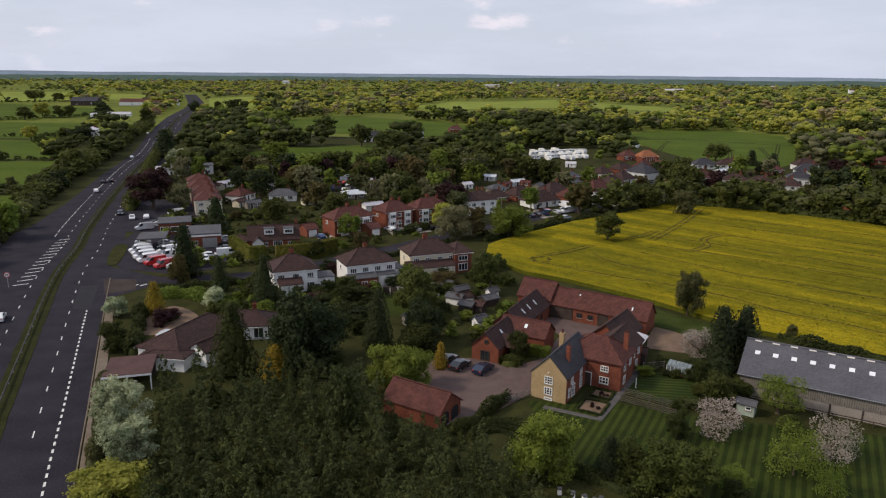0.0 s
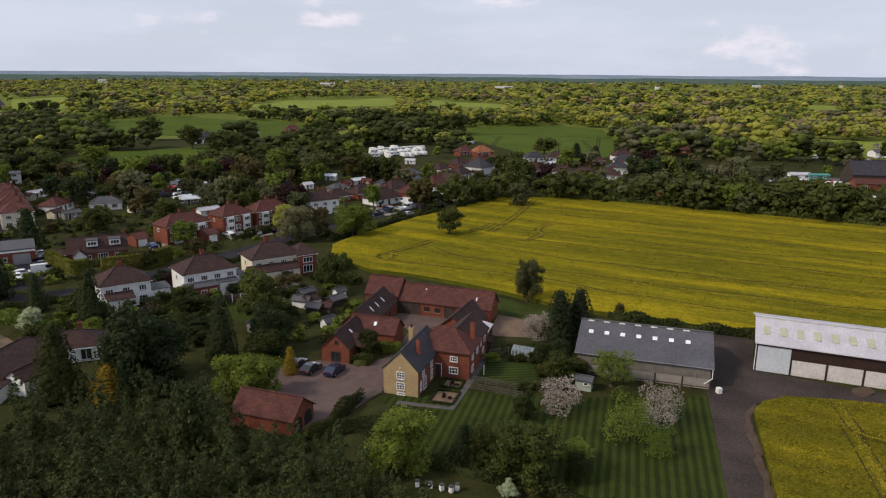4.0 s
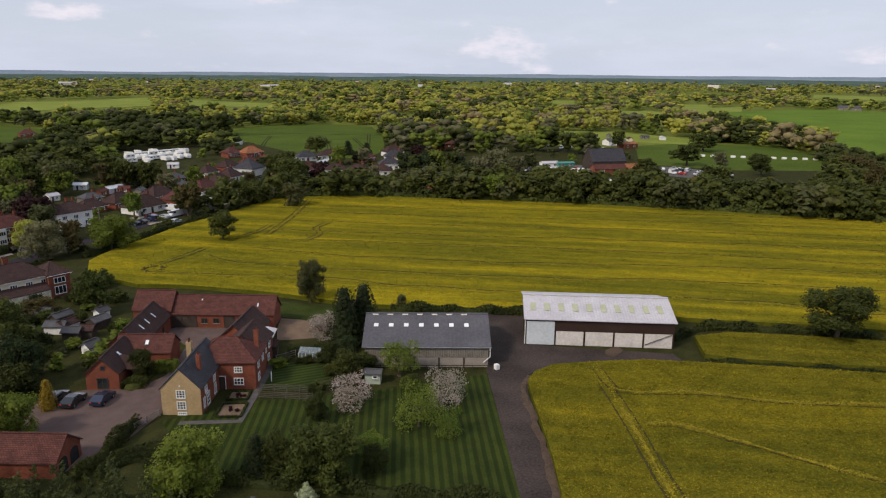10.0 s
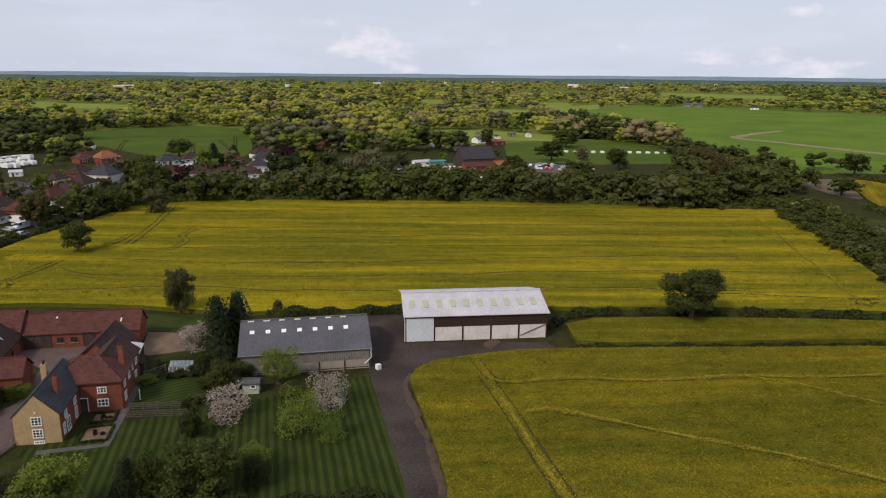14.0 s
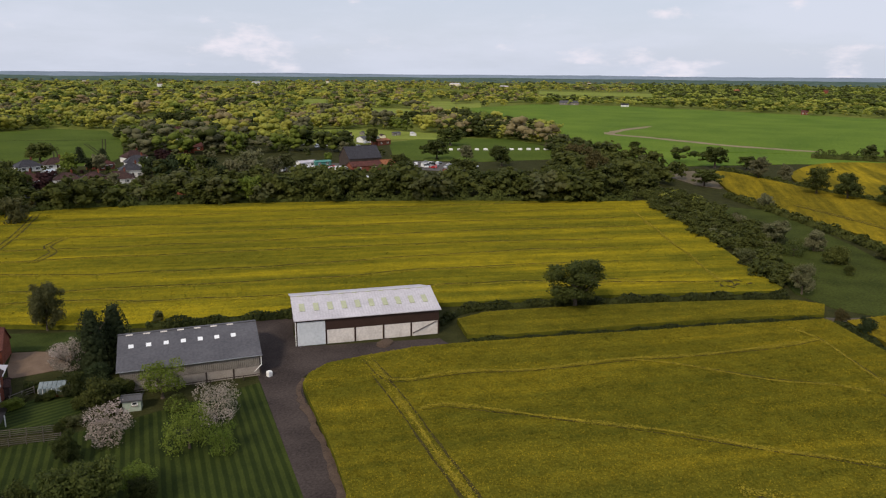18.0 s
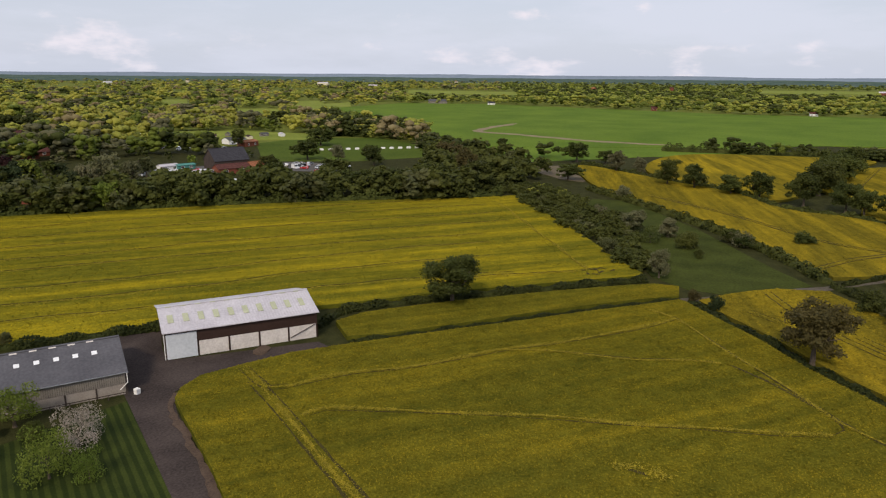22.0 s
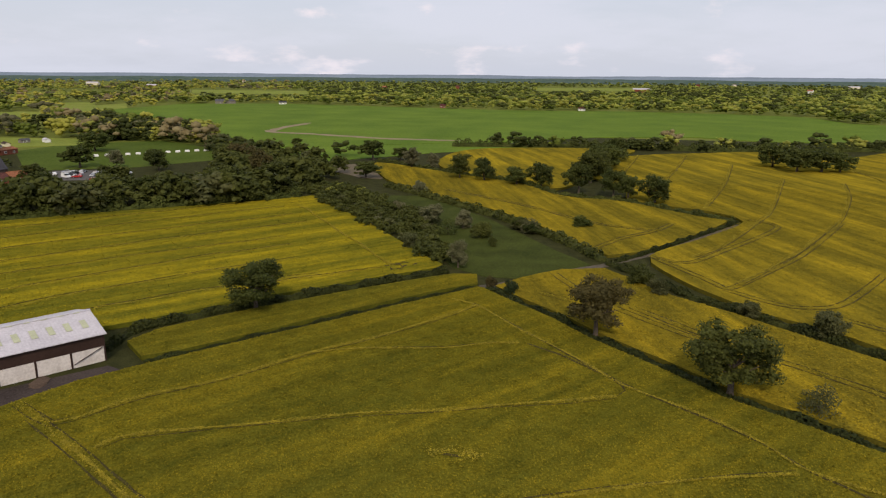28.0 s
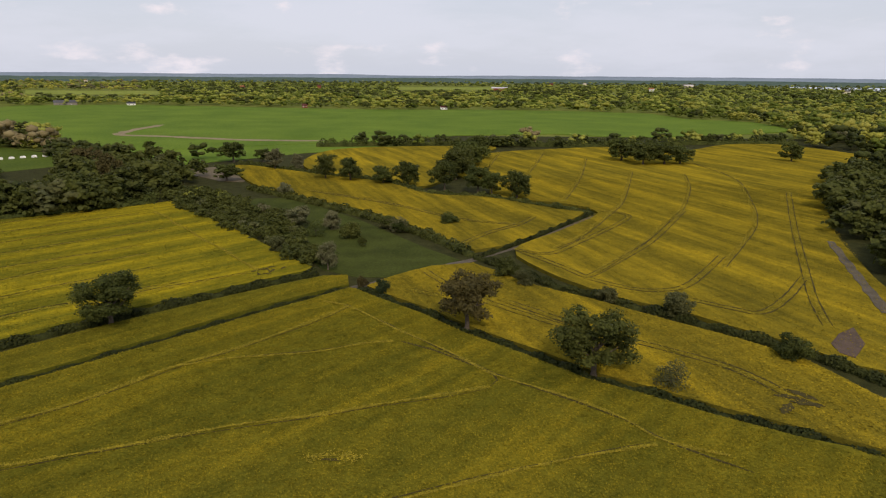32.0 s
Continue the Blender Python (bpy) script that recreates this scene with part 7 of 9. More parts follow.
# ---- bungalows and houses further along the road ----
FAR_HOUSES = [(162, 347, 20, 10, 8, 2.7, 5.4, "brick", "red_tiles"), (188, 364, 0, 11, 8, 3, 6, "white_paint", "brown_tiles"), (118, 318, 35, 10, 8, 2.7, 5.6, "white_paint", "red_tiles"),
              (88, 345, 40, 10, 7, 2.7, 5.4, "brick", "brown_tiles"), (75, 330, 40, 9, 7, 2.6, 5, "white_paint", "brown_tiles"), (58, 318, 40, 8, 6, 2.5, 4.4, "brick", "lead"), (-76, 262, 70, 9, 7, 2.6, 4.6, "white_paint", "red_tiles"),
              (36, 255, 33, 12, 8, 2.6, 5.8, "white_paint", "brown_tiles"), (44, 276, 36, 11, 8, 2.6, 5.6, "brick", "brown_tiles"), (30, 268, 36, 10, 7, 2.6, 5.4, "brick", "brown_tiles"), (49, 265, 38, 9, 7, 2.6, 5.4, "brick", "red_tiles"), (62, 281, 40, 12, 8, 2.6, 6.0, "white_paint", "red_tiles"), (71, 294, 42, 11, 8, 2.7, 6.0, "white_paint", "brown_tiles"),
              (80, 311, 42, 10, 8, 2.7, 5.8, "white_paint", "brown_tiles"), (93, 326, 130, 11, 11, 3.4, 7.6, "white_paint", "slate"), (107, 346, 130, 10, 8, 3.0, 6.5, "white_paint", "red_tiles"), (101, 353, 40, 9, 7, 2.8, 5.6, "brick", "red_tiles"), (115, 397, 20, 11, 8, 3, 6, "brick", "orange_tiles"), (105, 400, 20, 9, 7, 3, 5.5, "brick", "red_tiles"),
              (136, 366, 0, 11, 8, 2.7, 5.3, "white_paint", "slate"), (149, 366, -10, 11, 8, 2.7, 5.3, "white_paint", "brown_tiles"), (146, 297, -30, 12, 8, 2.7, 5.3, "white_paint", "brown_tiles"), (138, 303, -25, 10, 8, 2.7, 5.2, "brick", "brown_tiles"), (130, 310, -25, 10, 7, 2.7, 5.0, "white_paint", "brown_tiles"), (172, 330, -20, 11, 8, 4.2, 7.4, "white_paint", "slate"),
              (160, 313, -20, 10, 8, 3.2, 6, "white_paint", "slate"), (126, 284, -35, 9, 7, 2.6, 5, "brick", "brown_tiles"), (269, 462, 10, 13, 9, 5, 9, "white_paint", "red_tiles"), (14, 262, 30, 8, 6, 2.6, 4.4, "brick", "lead"), (22, 282, 30, 7, 5, 2.5, 3.8, "grey_timber", "lead"), (56, 300, 40, 7, 5, 2.5, 3.8, "brick", "lead"),
              (-250, 508, 20, 7, 10, 6, 8, "white_paint", "sheet_white"), (-410, 1004, 8, 76, 20, 5, 9, "white_paint", "red_tiles"), (-380, 960, 8, 30, 12, 4, 6, "white_paint", "lead"), (-492, 990, 8, 34, 20, 6, 11, "dark_timber", "slate"), (-342, 755, 15, 24, 10, 3, 4.5, "white_paint", "sheet_white"), (-352, 735, 15, 18, 10, 3, 4.5, "white_paint", "sheet_white"), (-318, 790, 15, 12, 9, 4, 7, "brick", "red_tiles"),
              (224, 382, 5, 16, 10, 3, 6.5, "brick", "brown_tiles"), (238, 392, -10, 14, 9, 3, 6.5, "brick", "red_tiles"),
              (-80.5, 238, 22, 8.6, 11, 5, 7.8, "cream_wall", "red_tiles"), (-86, 251.5, 22, 8.6, 11, 5, 7.8, "brick", "red_tiles"), (-91.5, 265, 22, 8.6, 11, 5, 7.8, "cream_wall", "red_tiles"), (-97, 278.5, 22, 8.6, 11, 5, 7.6, "brick", "red_tiles"), (-126, 326, 20, 13, 9, 3.6, 4.2, "white_paint", "sheet_white"), (-114, 331, 20, 11, 9, 4.4, 5.0, "white_paint", "lead"),
              (-118, 372, 20, 8, 7, 4, 7, "white_paint", "slate"), (20, 262, 30, 9, 6, 2.6, 4.6, "brick", "brown_tiles"), (-60, 262, 10, 10, 6, 2.6, 4.4, "white_paint", "lead"), (-70, 285, 40, 8, 6, 2.5, 3.4, "brick", "lead"), (-34, 268, 20, 9, 6, 2.3, 3.2, "grey_timber", "sheet_blue"),
              (-50, 500, 20, 14, 9, 4, 7, "white_paint", "slate"), (-20, 530, 60, 10, 8, 4.5, 7.5, "white_paint", "slate"), (10, 560, 10, 10, 8, 4.5, 7.5, "brick", "red_tiles")]
for x, y, rz, w, d, ea, ri, wl, tl in FAR_HOUSES:
    ea -= 0.35 if ea < 3.2 else 0
    text = "%s %s with a %s roof" % ({"white_paint": "white rendered", "brick": "red brick", "cream_wall": "cream rendered", "sheet_blue": "pale blue sheet-clad", "grey_timber": "weathered timber", "dark_timber": "dark timber"}[wl], "bungalow" if ea < 3.5 else "house", {"brown_tiles": "brown tiled", "red_tiles": "red tiled", "slate": "dark slate", "lead": "low grey", "sheet_blue": "pale blue sheet", "sheet_white": "pale sheet", "orange_tiles": "bright orange tiled"}[tl])
    house(x, y, rz, w, d, ea, ri, "hip" if ri - ea > 1.2 and w < 12.5 else "gable", wl, tl, text, wins=[("f", -w * 0.28, 0.8, 1.8, 1.2, 3, 1), ("f", w * 0.28, 0.8, 1.8, 1.2, 3, 1)] + ([("f", -w * 0.28, 3.1, 1.6, 1.1, 3, 1), ("f", w * 0.28, 3.1, 1.6, 1.1, 3, 1)] if ea > 4 else []) + [("r", 0, 0.9, 1.0, 1.1, 2, 1)],
          doors=[("f", 0, 0.95, 2.05, "dark_timber")], chims=[(w * 0.2, 0.3, ri - 0.9, ri + 0.9, 0.7, 0.5, 2)] if ri - ea > 1.5 else ())

# ---- garage and showroom by the junction ----
sr = empty("showroom", -80.5, 207.5, 0, 20)
put("wall", box_mesh(9, 9, 3.3, "brick"), sr)
put("roof", box_mesh(9.6, 9.6, 0.3, "lead", 0.06), sr, (0, 0, 3.3), label="flat grey felt roof")
for k in range(3):
    add_window(sr, "f", 9, 9, -2.9 + k * 2.9, 0.8, 2.4, 1.6, 3, 1)
tagged(sr, "flat-roofed brick car showroom with wide windows", "showroom")
gw = empty("workshop", -66.6, 192.6, 0, 18)
put("wall", box_mesh(8.6, 11.5, 3.7, "brick"), gw)
put("roof", box_mesh(9.0, 11.9, 0.3, "lead", 0.06), gw, (0, 0, 3.7), label="flat grey felt roof")
put("fascia", join_boxes("fascia", [(-4.4, 4.4, -5.98, -5.9, 3.2, 3.65)], "white_paint"), gw)
put("roller_door", join_boxes("roller_door", [(-0.6, 3.2, -5.86, -5.78, 0.03, 2.7)], "steel"), gw, label="grey steel roller door")
for k in range(6):
    put("door_rib", join_boxes("door_rib", [(-0.58, 3.18, -5.885, -5.862, 0.35 + k * 0.42, 0.41 + k * 0.42)], "steel"), gw)
add_window(gw, "f", 8.6, 11.5, -2.6, 0.9, 1.6, 1.2, 2, 1)
tagged(gw, "brick motor workshop with a grey roller door", "workshop")
cn = empty("canopy", -79.2, 187.8, 0, 15)
put("roof", box_mesh(7.4, 8.6, 0.4, "lead", 0.05), cn, (0, 0, 2.9), label="flat grey canopy roof")
for x in (-3, 3):
    for y in (-3.5, 3.5):
        box("post", cn, x, y, 0, 0.18, 0.18, 2.9, "white_paint")
tagged(cn, "flat grey forecourt canopy on white posts", "canopy")
slab("forecourt", [(-84, 172), (-78, 165), (-66, 161.5), (-56, 165), (-53, 180), (-60, 200), (-72, 202), (-92, 205), (-90, 190)], -0.15, 0.02, "asphalt", label="asphalt forecourt of the garage", category="yard")
slab("lay_by", [(-106, 232), (-97, 207), (-80, 203.5), (-73, 232), (-84, 258), (-115, 262)], -0.15, 0.015, "asphalt", label="worn tarmac lay-by beside the carriageway", category="yard")
slab("grass_island", smooth_line([(-89.5, 190), (-86.5, 188), (-81.5, 172), (-81.5, 168), (-84, 170), (-89, 184)], 1.5, True), 0, 0.12, "rough_grass", label="grass island beside the forecourt", category="verge")
for x, y, rz, c, v, t in ((-80.5, 181.5, 20, "car_white", True, "white van"), (-78.6, 178.6, 22, "car_white", True, "white van"), (-76.6, 175.2, 24, "car_white", True, "white van"), (-74.4, 172.2, 26, "car_white", True, "white van"), (-71.6, 169.6, 30, "car_red", True, "red van"),
                       (-68.2, 167.0, 34, "car_red", True, "red van"), (-65.2, 166.2, 40, "car_silver", False, "grey car"), (-72.8, 180.8, 22, "car_white", True, "white van"), (-70.3, 176.4, 24, "car_white", True, "white van"), (-74.6, 184.6, 20, "car_black", False, "black car"),
                       (-76.7, 190.2, 15, "car_silver", False, "silver car"), (-81.4, 186.6, 20, "car_white", False, "white car"), (-83.2, 190.4, 20, "car_silver", False, "silver car"), (-60.4, 173.6, -62, "car_white", False, "white car"), (-56.3, 178.6, 20, "car_white", True, "white van"), (-60.2, 177.0, 20, "car_white", False, "white car"),
                       (-58.2, 184.6, 25, "car_black", False, "black car"), (-61.6, 196.0, 30, "car_silver", False, "grey car"), (-60.0, 189.5, 30, "car_black", False, "black car"), (-88, 214, 20, "car_white", False, "white car"), (-90.5, 209, 20, "car_silver", True, "grey van"), (-91, 218, 110, "car_black", False, "black car"),
                       (-96.8, 226, 110, "car_white", False, "white car"), (-89.5, 232, 15, "car_white", True, "white van"), (-84, 244, 15, "car_white", True, "white van"), (-86, 250, 15, "car_silver", False, "silver car")):
    car(x, y, rz + (195 if v and x < -66 else 0), c, v, "%s parked on the garage forecourt" % t, "vehicles on the forecourt")
for x, y, rz, c, v in ((-15.9, 210.4, 125, "car_white", False), (-13.4, 207.2, 125, "car_black", False), (-8.1, 210.4, 125, "car_silver", False), (-3.4, 213.6, 120, "car_black", False), (-0.8, 211.6, 120, "car_navy", False), (-35.2, 199.4, 120, "car_blue", False),
                    (43.6, 241.5, 215, "car_white", True), (41.4, 230.2, 42, "car_silver", False), (44.4, 253.0, 130, "car_white", True), (32.0, 235.0, 130, "car_black", False), (36.2, 242.2, 130, "car_red", False), (62, 258, 130, "car_white", False), (66.6, 262.6, 130, "car_silver", False),
                    (95, 311, 130, "car_black", False), (29.5, 233.6, 130, "car_navy", False), (57.0, 262.0, 130, "car_white", False)):
    car(x, y, rz, c, v, "%s %s parked in a front drive" % ({"car_white": "white", "car_black": "black", "car_silver": "silver", "car_navy": "dark blue", "car_blue": "blue", "car_red": "red"}[c], "van" if v else "car"), "cars along the side road")
for k, (x, y) in enumerate(smooth_line([(30, 240), (46, 254), (60, 268), (72, 282), (84, 298), (96, 314)], 3.6)):
    if k % 2 == 0 or CR.random() < 0.4:
        c = CR.choice(["car_white", "car_white", "car_silver", "car_black", "car_red", "car_navy"])
        car(x + CR.uniform(1.5, 5), y - CR.uniform(1.5, 5), 130 + CR.uniform(-12, 12), c, CR.random() < 0.25, "%s vehicle parked before the bungalows" % {"car_white": "white", "car_black": "black", "car_silver": "silver", "car_navy": "dark blue", "car_red": "red"}[c], "cars along the side road")
for poly in ([(-18, 214), (-14.8, 205), (-10, 205.5), (-12, 216)], [(-9.5, 214), (-6.5, 207), (-3, 210), (-5, 217)], [(-37, 201), (-33, 194), (-29, 197), (-33, 204)], [(30, 246), (34, 231), (39, 235), (38, 248)], [(56, 266), (61, 253), (69, 260), (66, 270)]):
    slab("front_drive", poly, -0.1, 0.04, "concrete", label="pale concrete front drive", category="drive")
# scrap yard among the trees: parked lorries and plant
slab("tip_yard", [(-50, 272), (-22, 272), (-28, 325), (-52, 325)], -0.1, 0.02, "asphalt", label="grey hard-standing behind the houses", category="yard")
for k in range(15):
    x, y = CR.uniform(-46, -26), CR.uniform(282, 322)
    c = CR.choice(["car_white", "car_blue", "car_white", "car_silver", "car_red"])
    car(x, y, CR.choice([80, 95, 10]), c, CR.random() < 0.6, "%s vehicle parked in a yard behind the houses" % {"car_white": "white", "car_blue": "blue", "car_silver": "grey", "car_red": "red"}[c], "vehicles in the yard")


def caravan(x, y, rz, group):
    e = empty("caravan", x, y, 0, rz)
    if ("caravan",) not in CACHE:
        prof = [(-3.0, 0.5), (2.8, 0.5), (3.1, 1.2), (2.7, 2.5), (-2.7, 2.6), (-3.1, 1.6)]
        n = len(prof)
        v = [(a, -1.1, b) for a, b in prof] + [(a, 1.1, b) for a, b in prof]
        CACHE[("caravan",)] = (mesh_of("body", v, [tuple(range(n)), tuple(range(2 * n - 1, n - 1, -1))] + [(i, i + n, (i + 1) % n + n, (i + 1) % n) for i in range(n)], "white_paint"),
                               join_boxes("window", [(-2.2, -0.8, -1.13, -1.08, 1.4, 2.0)], "window_glass"), join_boxes("window", [(0.6, 1.9, -1.13, -1.08, 1.4, 2.0)], "window_glass"), join_boxes("wheel", [(-0.35, 0.35, -1.0, -0.8, 0, 0.6)], "black_rubber"))
    for nm, me in zip(("body", "window", "window", "wheel"), CACHE[("caravan",)]):
        put(nm, me, e)
    put("wheel", CACHE[("caravan",)][3], e, (0, 1.8, 0))
    tagged(e, "white touring caravan in a storage park", "caravan", group)


for r in range(5):
    for k in range(8):
        if CR.random() < 0.72:
            caravan(50 + k * 4.6 + r * 1.5 + CR.uniform(-0.8, 0.8), 388 + r * 10.5 + k * 2.3 + CR.uniform(-2.5, 2.5), (25 if r % 2 else 105) + CR.uniform(-14, 14), "caravans in the storage park")
# farmyard and plant yard beyond the big field
for x, y, rz, w, d, ea, ri, wl, tl, t in ((256, 262, -20, 18, 13, 5, 10.5, "dark_timber", "slate", "big black-roofed timber barn"), (246, 249, -20, 16, 7, 2.8, 4.6, "brick", "red_tiles", "low brick stable with a red roof"), (262, 246, -20, 12, 7, 2.6, 4.4, "brick", "orange_tiles", "low brick stable with an orange roof"),
                                   (236, 281, -15, 9, 5, 2.5, 3.2, "white_paint", "sheet_white", "white site cabin"), (243, 277, -15, 9, 4, 2.5, 3.0, "sheet_green", "sheet_green", "teal green container store"), (208, 217, -35, 12, 7, 3, 4.2, "sheet_blue", "sheet_blue", "pale blue sheet-roofed shed"), (202, 233, -35, 7, 6, 3, 4.2, "grey_timber", "sheet_white", "grey shed"),
                                   (345, 381, -10, 16, 9, 3, 4.5, "white_paint", "lead", "long low white building"), (352, 352, -10, 14, 8, 3, 4.5, "white_paint", "lead", "long low white building"), (376, 471, 0, 14, 10, 4, 7, "white_paint", "brown_tiles", "white house in the trees"), (345, 333, 0, 12, 7, 3, 4, "brick", "orange_tiles", "low stable with an orange roof"),
                                   (1020, 470, -60, 11, 7, 3, 5, "white_paint", "slate", "white farmhouse at the edge of the green field"), (1010, 560, -60, 30, 12, 4, 7, "grey_timber", "lead", "long grey farm shed far off"), (1000, 215, -80, 8, 6, 3, 5.5, "brick", "red_tiles", "red brick house at the field's edge"), (985, 20, -80, 9, 6, 3, 5, "white_paint", "red_tiles", "white house with a red roof at the field's edge")):
    house(x, y, rz, w, d, ea, ri, "gable", wl, tl, t + (" among distant trees" if len(t.split()) < 4 else ""), "building", "building", wins=[("f", -w * 0.25, 0.9, 1.6, 1.2, 2, 1), ("f", w * 0.25, 0.9, 1.6, 1.2, 2, 1)])
slab("plant_yard", [(268, 248), (292, 256), (304, 222), (276, 205), (266, 230)], -0.1, 0.03, "stone_path", label="grey hard-standing of a plant yard", category="yard")
slab("plant_yard", [(214, 262), (240, 290), (262, 276), (232, 246)], -0.1, 0.03, "stone_path", label="grey hard-standing of a plant yard", category="yard")
for k in range(30):
    x, y = (CR.uniform(270, 296), CR.uniform(214, 248)) if k < 18 else (CR.uniform(216, 246), CR.uniform(252, 280))
    if (245 < x < 275 and 240 < y < 275):
        continue
    c = CR.choice(["car_white", "car_white", "car_silver", "car_black", "car_red"])
    car(x, y, CR.uniform(0, 360), c, CR.random() < 0.4, "%s vehicle parked in the plant yard" % {"car_white": "white", "car_black": "black", "car_silver": "grey", "car_red": "red"}[c], "vehicles in the plant yard")
for k in range(14):
    w_ = 333 + k * 4.0, 268 - k * 3.9
    bx = box("wrapped_bale", None, w_[0] + 16, w_[1] + 8, 0, 2.6, 1.3, 1.2, "white_paint", -44, bevel=0.25)
    tagged(bx, "white plastic-wrapped straw bale", "bale", "row of wrapped bales")
for k in range(15):
    x, y = CR.uniform(300, 350), CR.uniform(330, 400)
    c = CR.choice(["car_white", "car_silver", "car_black"])
    car(x, y, CR.uniform(0, 360), c, CR.random() < 0.4, "small vehicle parked among distant sheds", "distant vehicles")
# sheds, greenhouses and cabins in the back gardens and yards
for k, (x, y) in enumerate([(10.4, 292.9), (21.9, 316.0), (27.0, 295.3), (32.4, 301.7), (35.8, 298.8), (40.2, 291.5), (54.1, 330.4), (64.1, 292.7), (-72.3, 247.9), (-67.1, 245.9), (-92.5, 284.6), (-90.6, 290.5), (-49.0, 253.4), (67.1, 366.2), (128.3, 468.5), (-24.3, 243.6), (50.0, 275.0), (124.9, 373.0), (135.9, 342.1), (105.5, 262.3), (176.7, 251.1), (149.6, 253.0), (405.0, 374.1), (382.0, 367.1), (390.7, 397.0), (371.3, 392.6), (411.9, 362.9), (237.0, 304.3), (219.9, 271.0)]):
    wl, tl, what = (("white_paint", "sheet_white", "small white cabin"), ("grey_timber", "lead", "weathered timber garden shed"), ("sheet_blue", "sheet_blue", "pale blue garden store"), ("cream_wall", "brown_tiles", "cream outbuilding"), ("brick", "red_tiles", "brick outbuilding"))[(k * 7 + k // 3) % 5]
    house(x, y, (35, -20, 60)[k % 3], 4.2 + k % 4, 3.2, 2.1, 2.9, "gable", wl, tl, what + " behind the houses", "shed", "shed", wins=[("f", 0.6, 0.8, 1.0, 0.9, 2, 1)], doors=[("f", -1.0, 0.8, 1.9, "dark_timber")])
# poles
for x, y, h in ((42.6, 321.4, 11), (-73.5, 303, 8), (20, 232, 7)):
    e = empty("utility_pole", x, y)
    bm = bmesh.new()
    limb_tube(bm, (0, 0, 0), (0, 0, h), 0.16, 0.1, 8)
    me = bpy.data.meshes.new("pole")
    bm.to_mesh(me)
    bm.free()
    me.materials.append(MATS["grey_timber"])
    put("pole", me, e)
    put("crossarm", box_mesh(1.6, 0.1, 0.12, "grey_timber"), e, (0, 0, h - 0.4), 30)
    tagged(e, "grey wooden utility pole with a crossarm", "pole")

# ---- single trees and shrubs ----
tree(-101.3, 243.0, 14.5, 17.5, "copper", "round", 3)
tree(-155.7, 396.9, 15.5, 16.6, "conifer", "cone", 2)
tree(-269.4, 780.1, 16.5, 18.3, "conifer", "tall", 2)
tree(-243.3, 838.8, 16.5, 27.2, "oak", "tall", 2)
tree(-130.0, 344.8, 10.7, 10.8, "may", "round", 2)
tree(-60.0, 158.9, 12.5, 7.7, "conifer", "cone", 3)
tree(-59.9, 154.3, 8.2, 4.8, "bronze", "bush", 3)
tree(-48.7, 148.1, 7.9, 5.0, "conifer", "cone", 3)
tree(-36.0, 136.9, 11.0, 6.0, "conifer", "cone", 3)
tree(-46.4, 136.6, 4.7, 5.2, "may", "round", 3)
tree(-57.0, 132.9, 6.6, 4.7, "golden", "cone", 3)
tree(-52.9, 126.5, 4.0, 4.2, "copper", "bush", 3)
tree(-33.1, 104.7, 11.8, 8.3, "hedge", "cone", 4)
tree(-21.3, 107.2, 15.4, 14.4, "conifer", "bush", 4)
tree(-11.0, 116.0, 10.7, 6.1, "conifer", "cone", 4)
tree(-2.8, 117.5, 10.3, 7.9, "conifer", "bush", 4)
tree(-26.1, 103.8, 5.2, 6.8, "golden", "cone", 3)
tree(-19.9, 107.2, 5.0, 4.9, "oak", "bush", 3)
tree(-17.3, 105.0, 4.5, 4.0, "hedge", "bush", 3)
tree(-7.7, 98.9, 8.5, 8.4, "beech_green", "bush", 4)
tree(-3.9, 100.0, 7.0, 6.5, "beech_green", "bush", 4)
tree(0.0, 107.2, 4.5, 2.9, "golden", "cone", 3)
tree(-12.5, 83.6, 11.5, 8.0, "plantation", "tall", 3)
tree(-64.1, 131.1, 4.7, 5.3, "may", "bush", 3)
tree(-56.3, 113.8, 6.3, 5.1, "hedge", "bush", 3)
tree(-41.7, 83.1, 8.6, 7.6, "may", "round", 4)
tree(-37.7, 76.4, 6.6, 7.1, "may", "round", 4)
tree(-36.7, 68.4, 5.7, 9.4, "young_oak", "bush", 4)
tree(1.0, 216.0, 9.0, 8.0, "young_oak", "bush", 3)
tree(19.6, 201.8, 11.5, 13.0, "beech_green", "bush", 4)
tree(10.8, 147.7, 9.2, 8.1, "oak", "round", 3)
tree(10.0, 160.9, 5.4, 6.0, "conifer", "bush", 3)
tree(-3.9, 114.8, 6.4, 7.7, "hedge", "bush", 3)
tree(1.2, 151.6, 4.7, 6.6, "bronze", "bush", 3)
tree(-26.9, 201.2, 6.9, 7.2, "beech_green", "round", 2)
tree(-22.0, 187.7, 5.7, 5.4, "bronze", "bush", 2)
tree(-32.8, 178.1, 5.4, 5.2, "hedge", "bush", 2)
tree(47.8, 196.8, 9.3, 8.9, "oak", "round", 3)
tree(72.5, 247.8, 8.7, 11.3, "oak", "round", 2)
tree(50.5, 249.0, 10.4, 8.0, "bronze", "round", 2)
tree(49.6, 134.3, 11.2, 6.6, "hawthorn", "bush", 4, "tall grey-green tree beside the rape field")
tree(99.2, 288.7, 12.0, 15.0, "oak", "round", 2)
tree(-82.1, 347.9, 14.2, 17.5, "beech_green", "round", 2)
tree(-95.8, 327.1, 12.9, 16.7, "oak", "round", 2)
tree(-45.4, 250.2, 9.4, 12.5, "bronze", "round", 2)
tree(-59.8, 311.3, 12.8, 17.7, "beech_green", "round", 2)
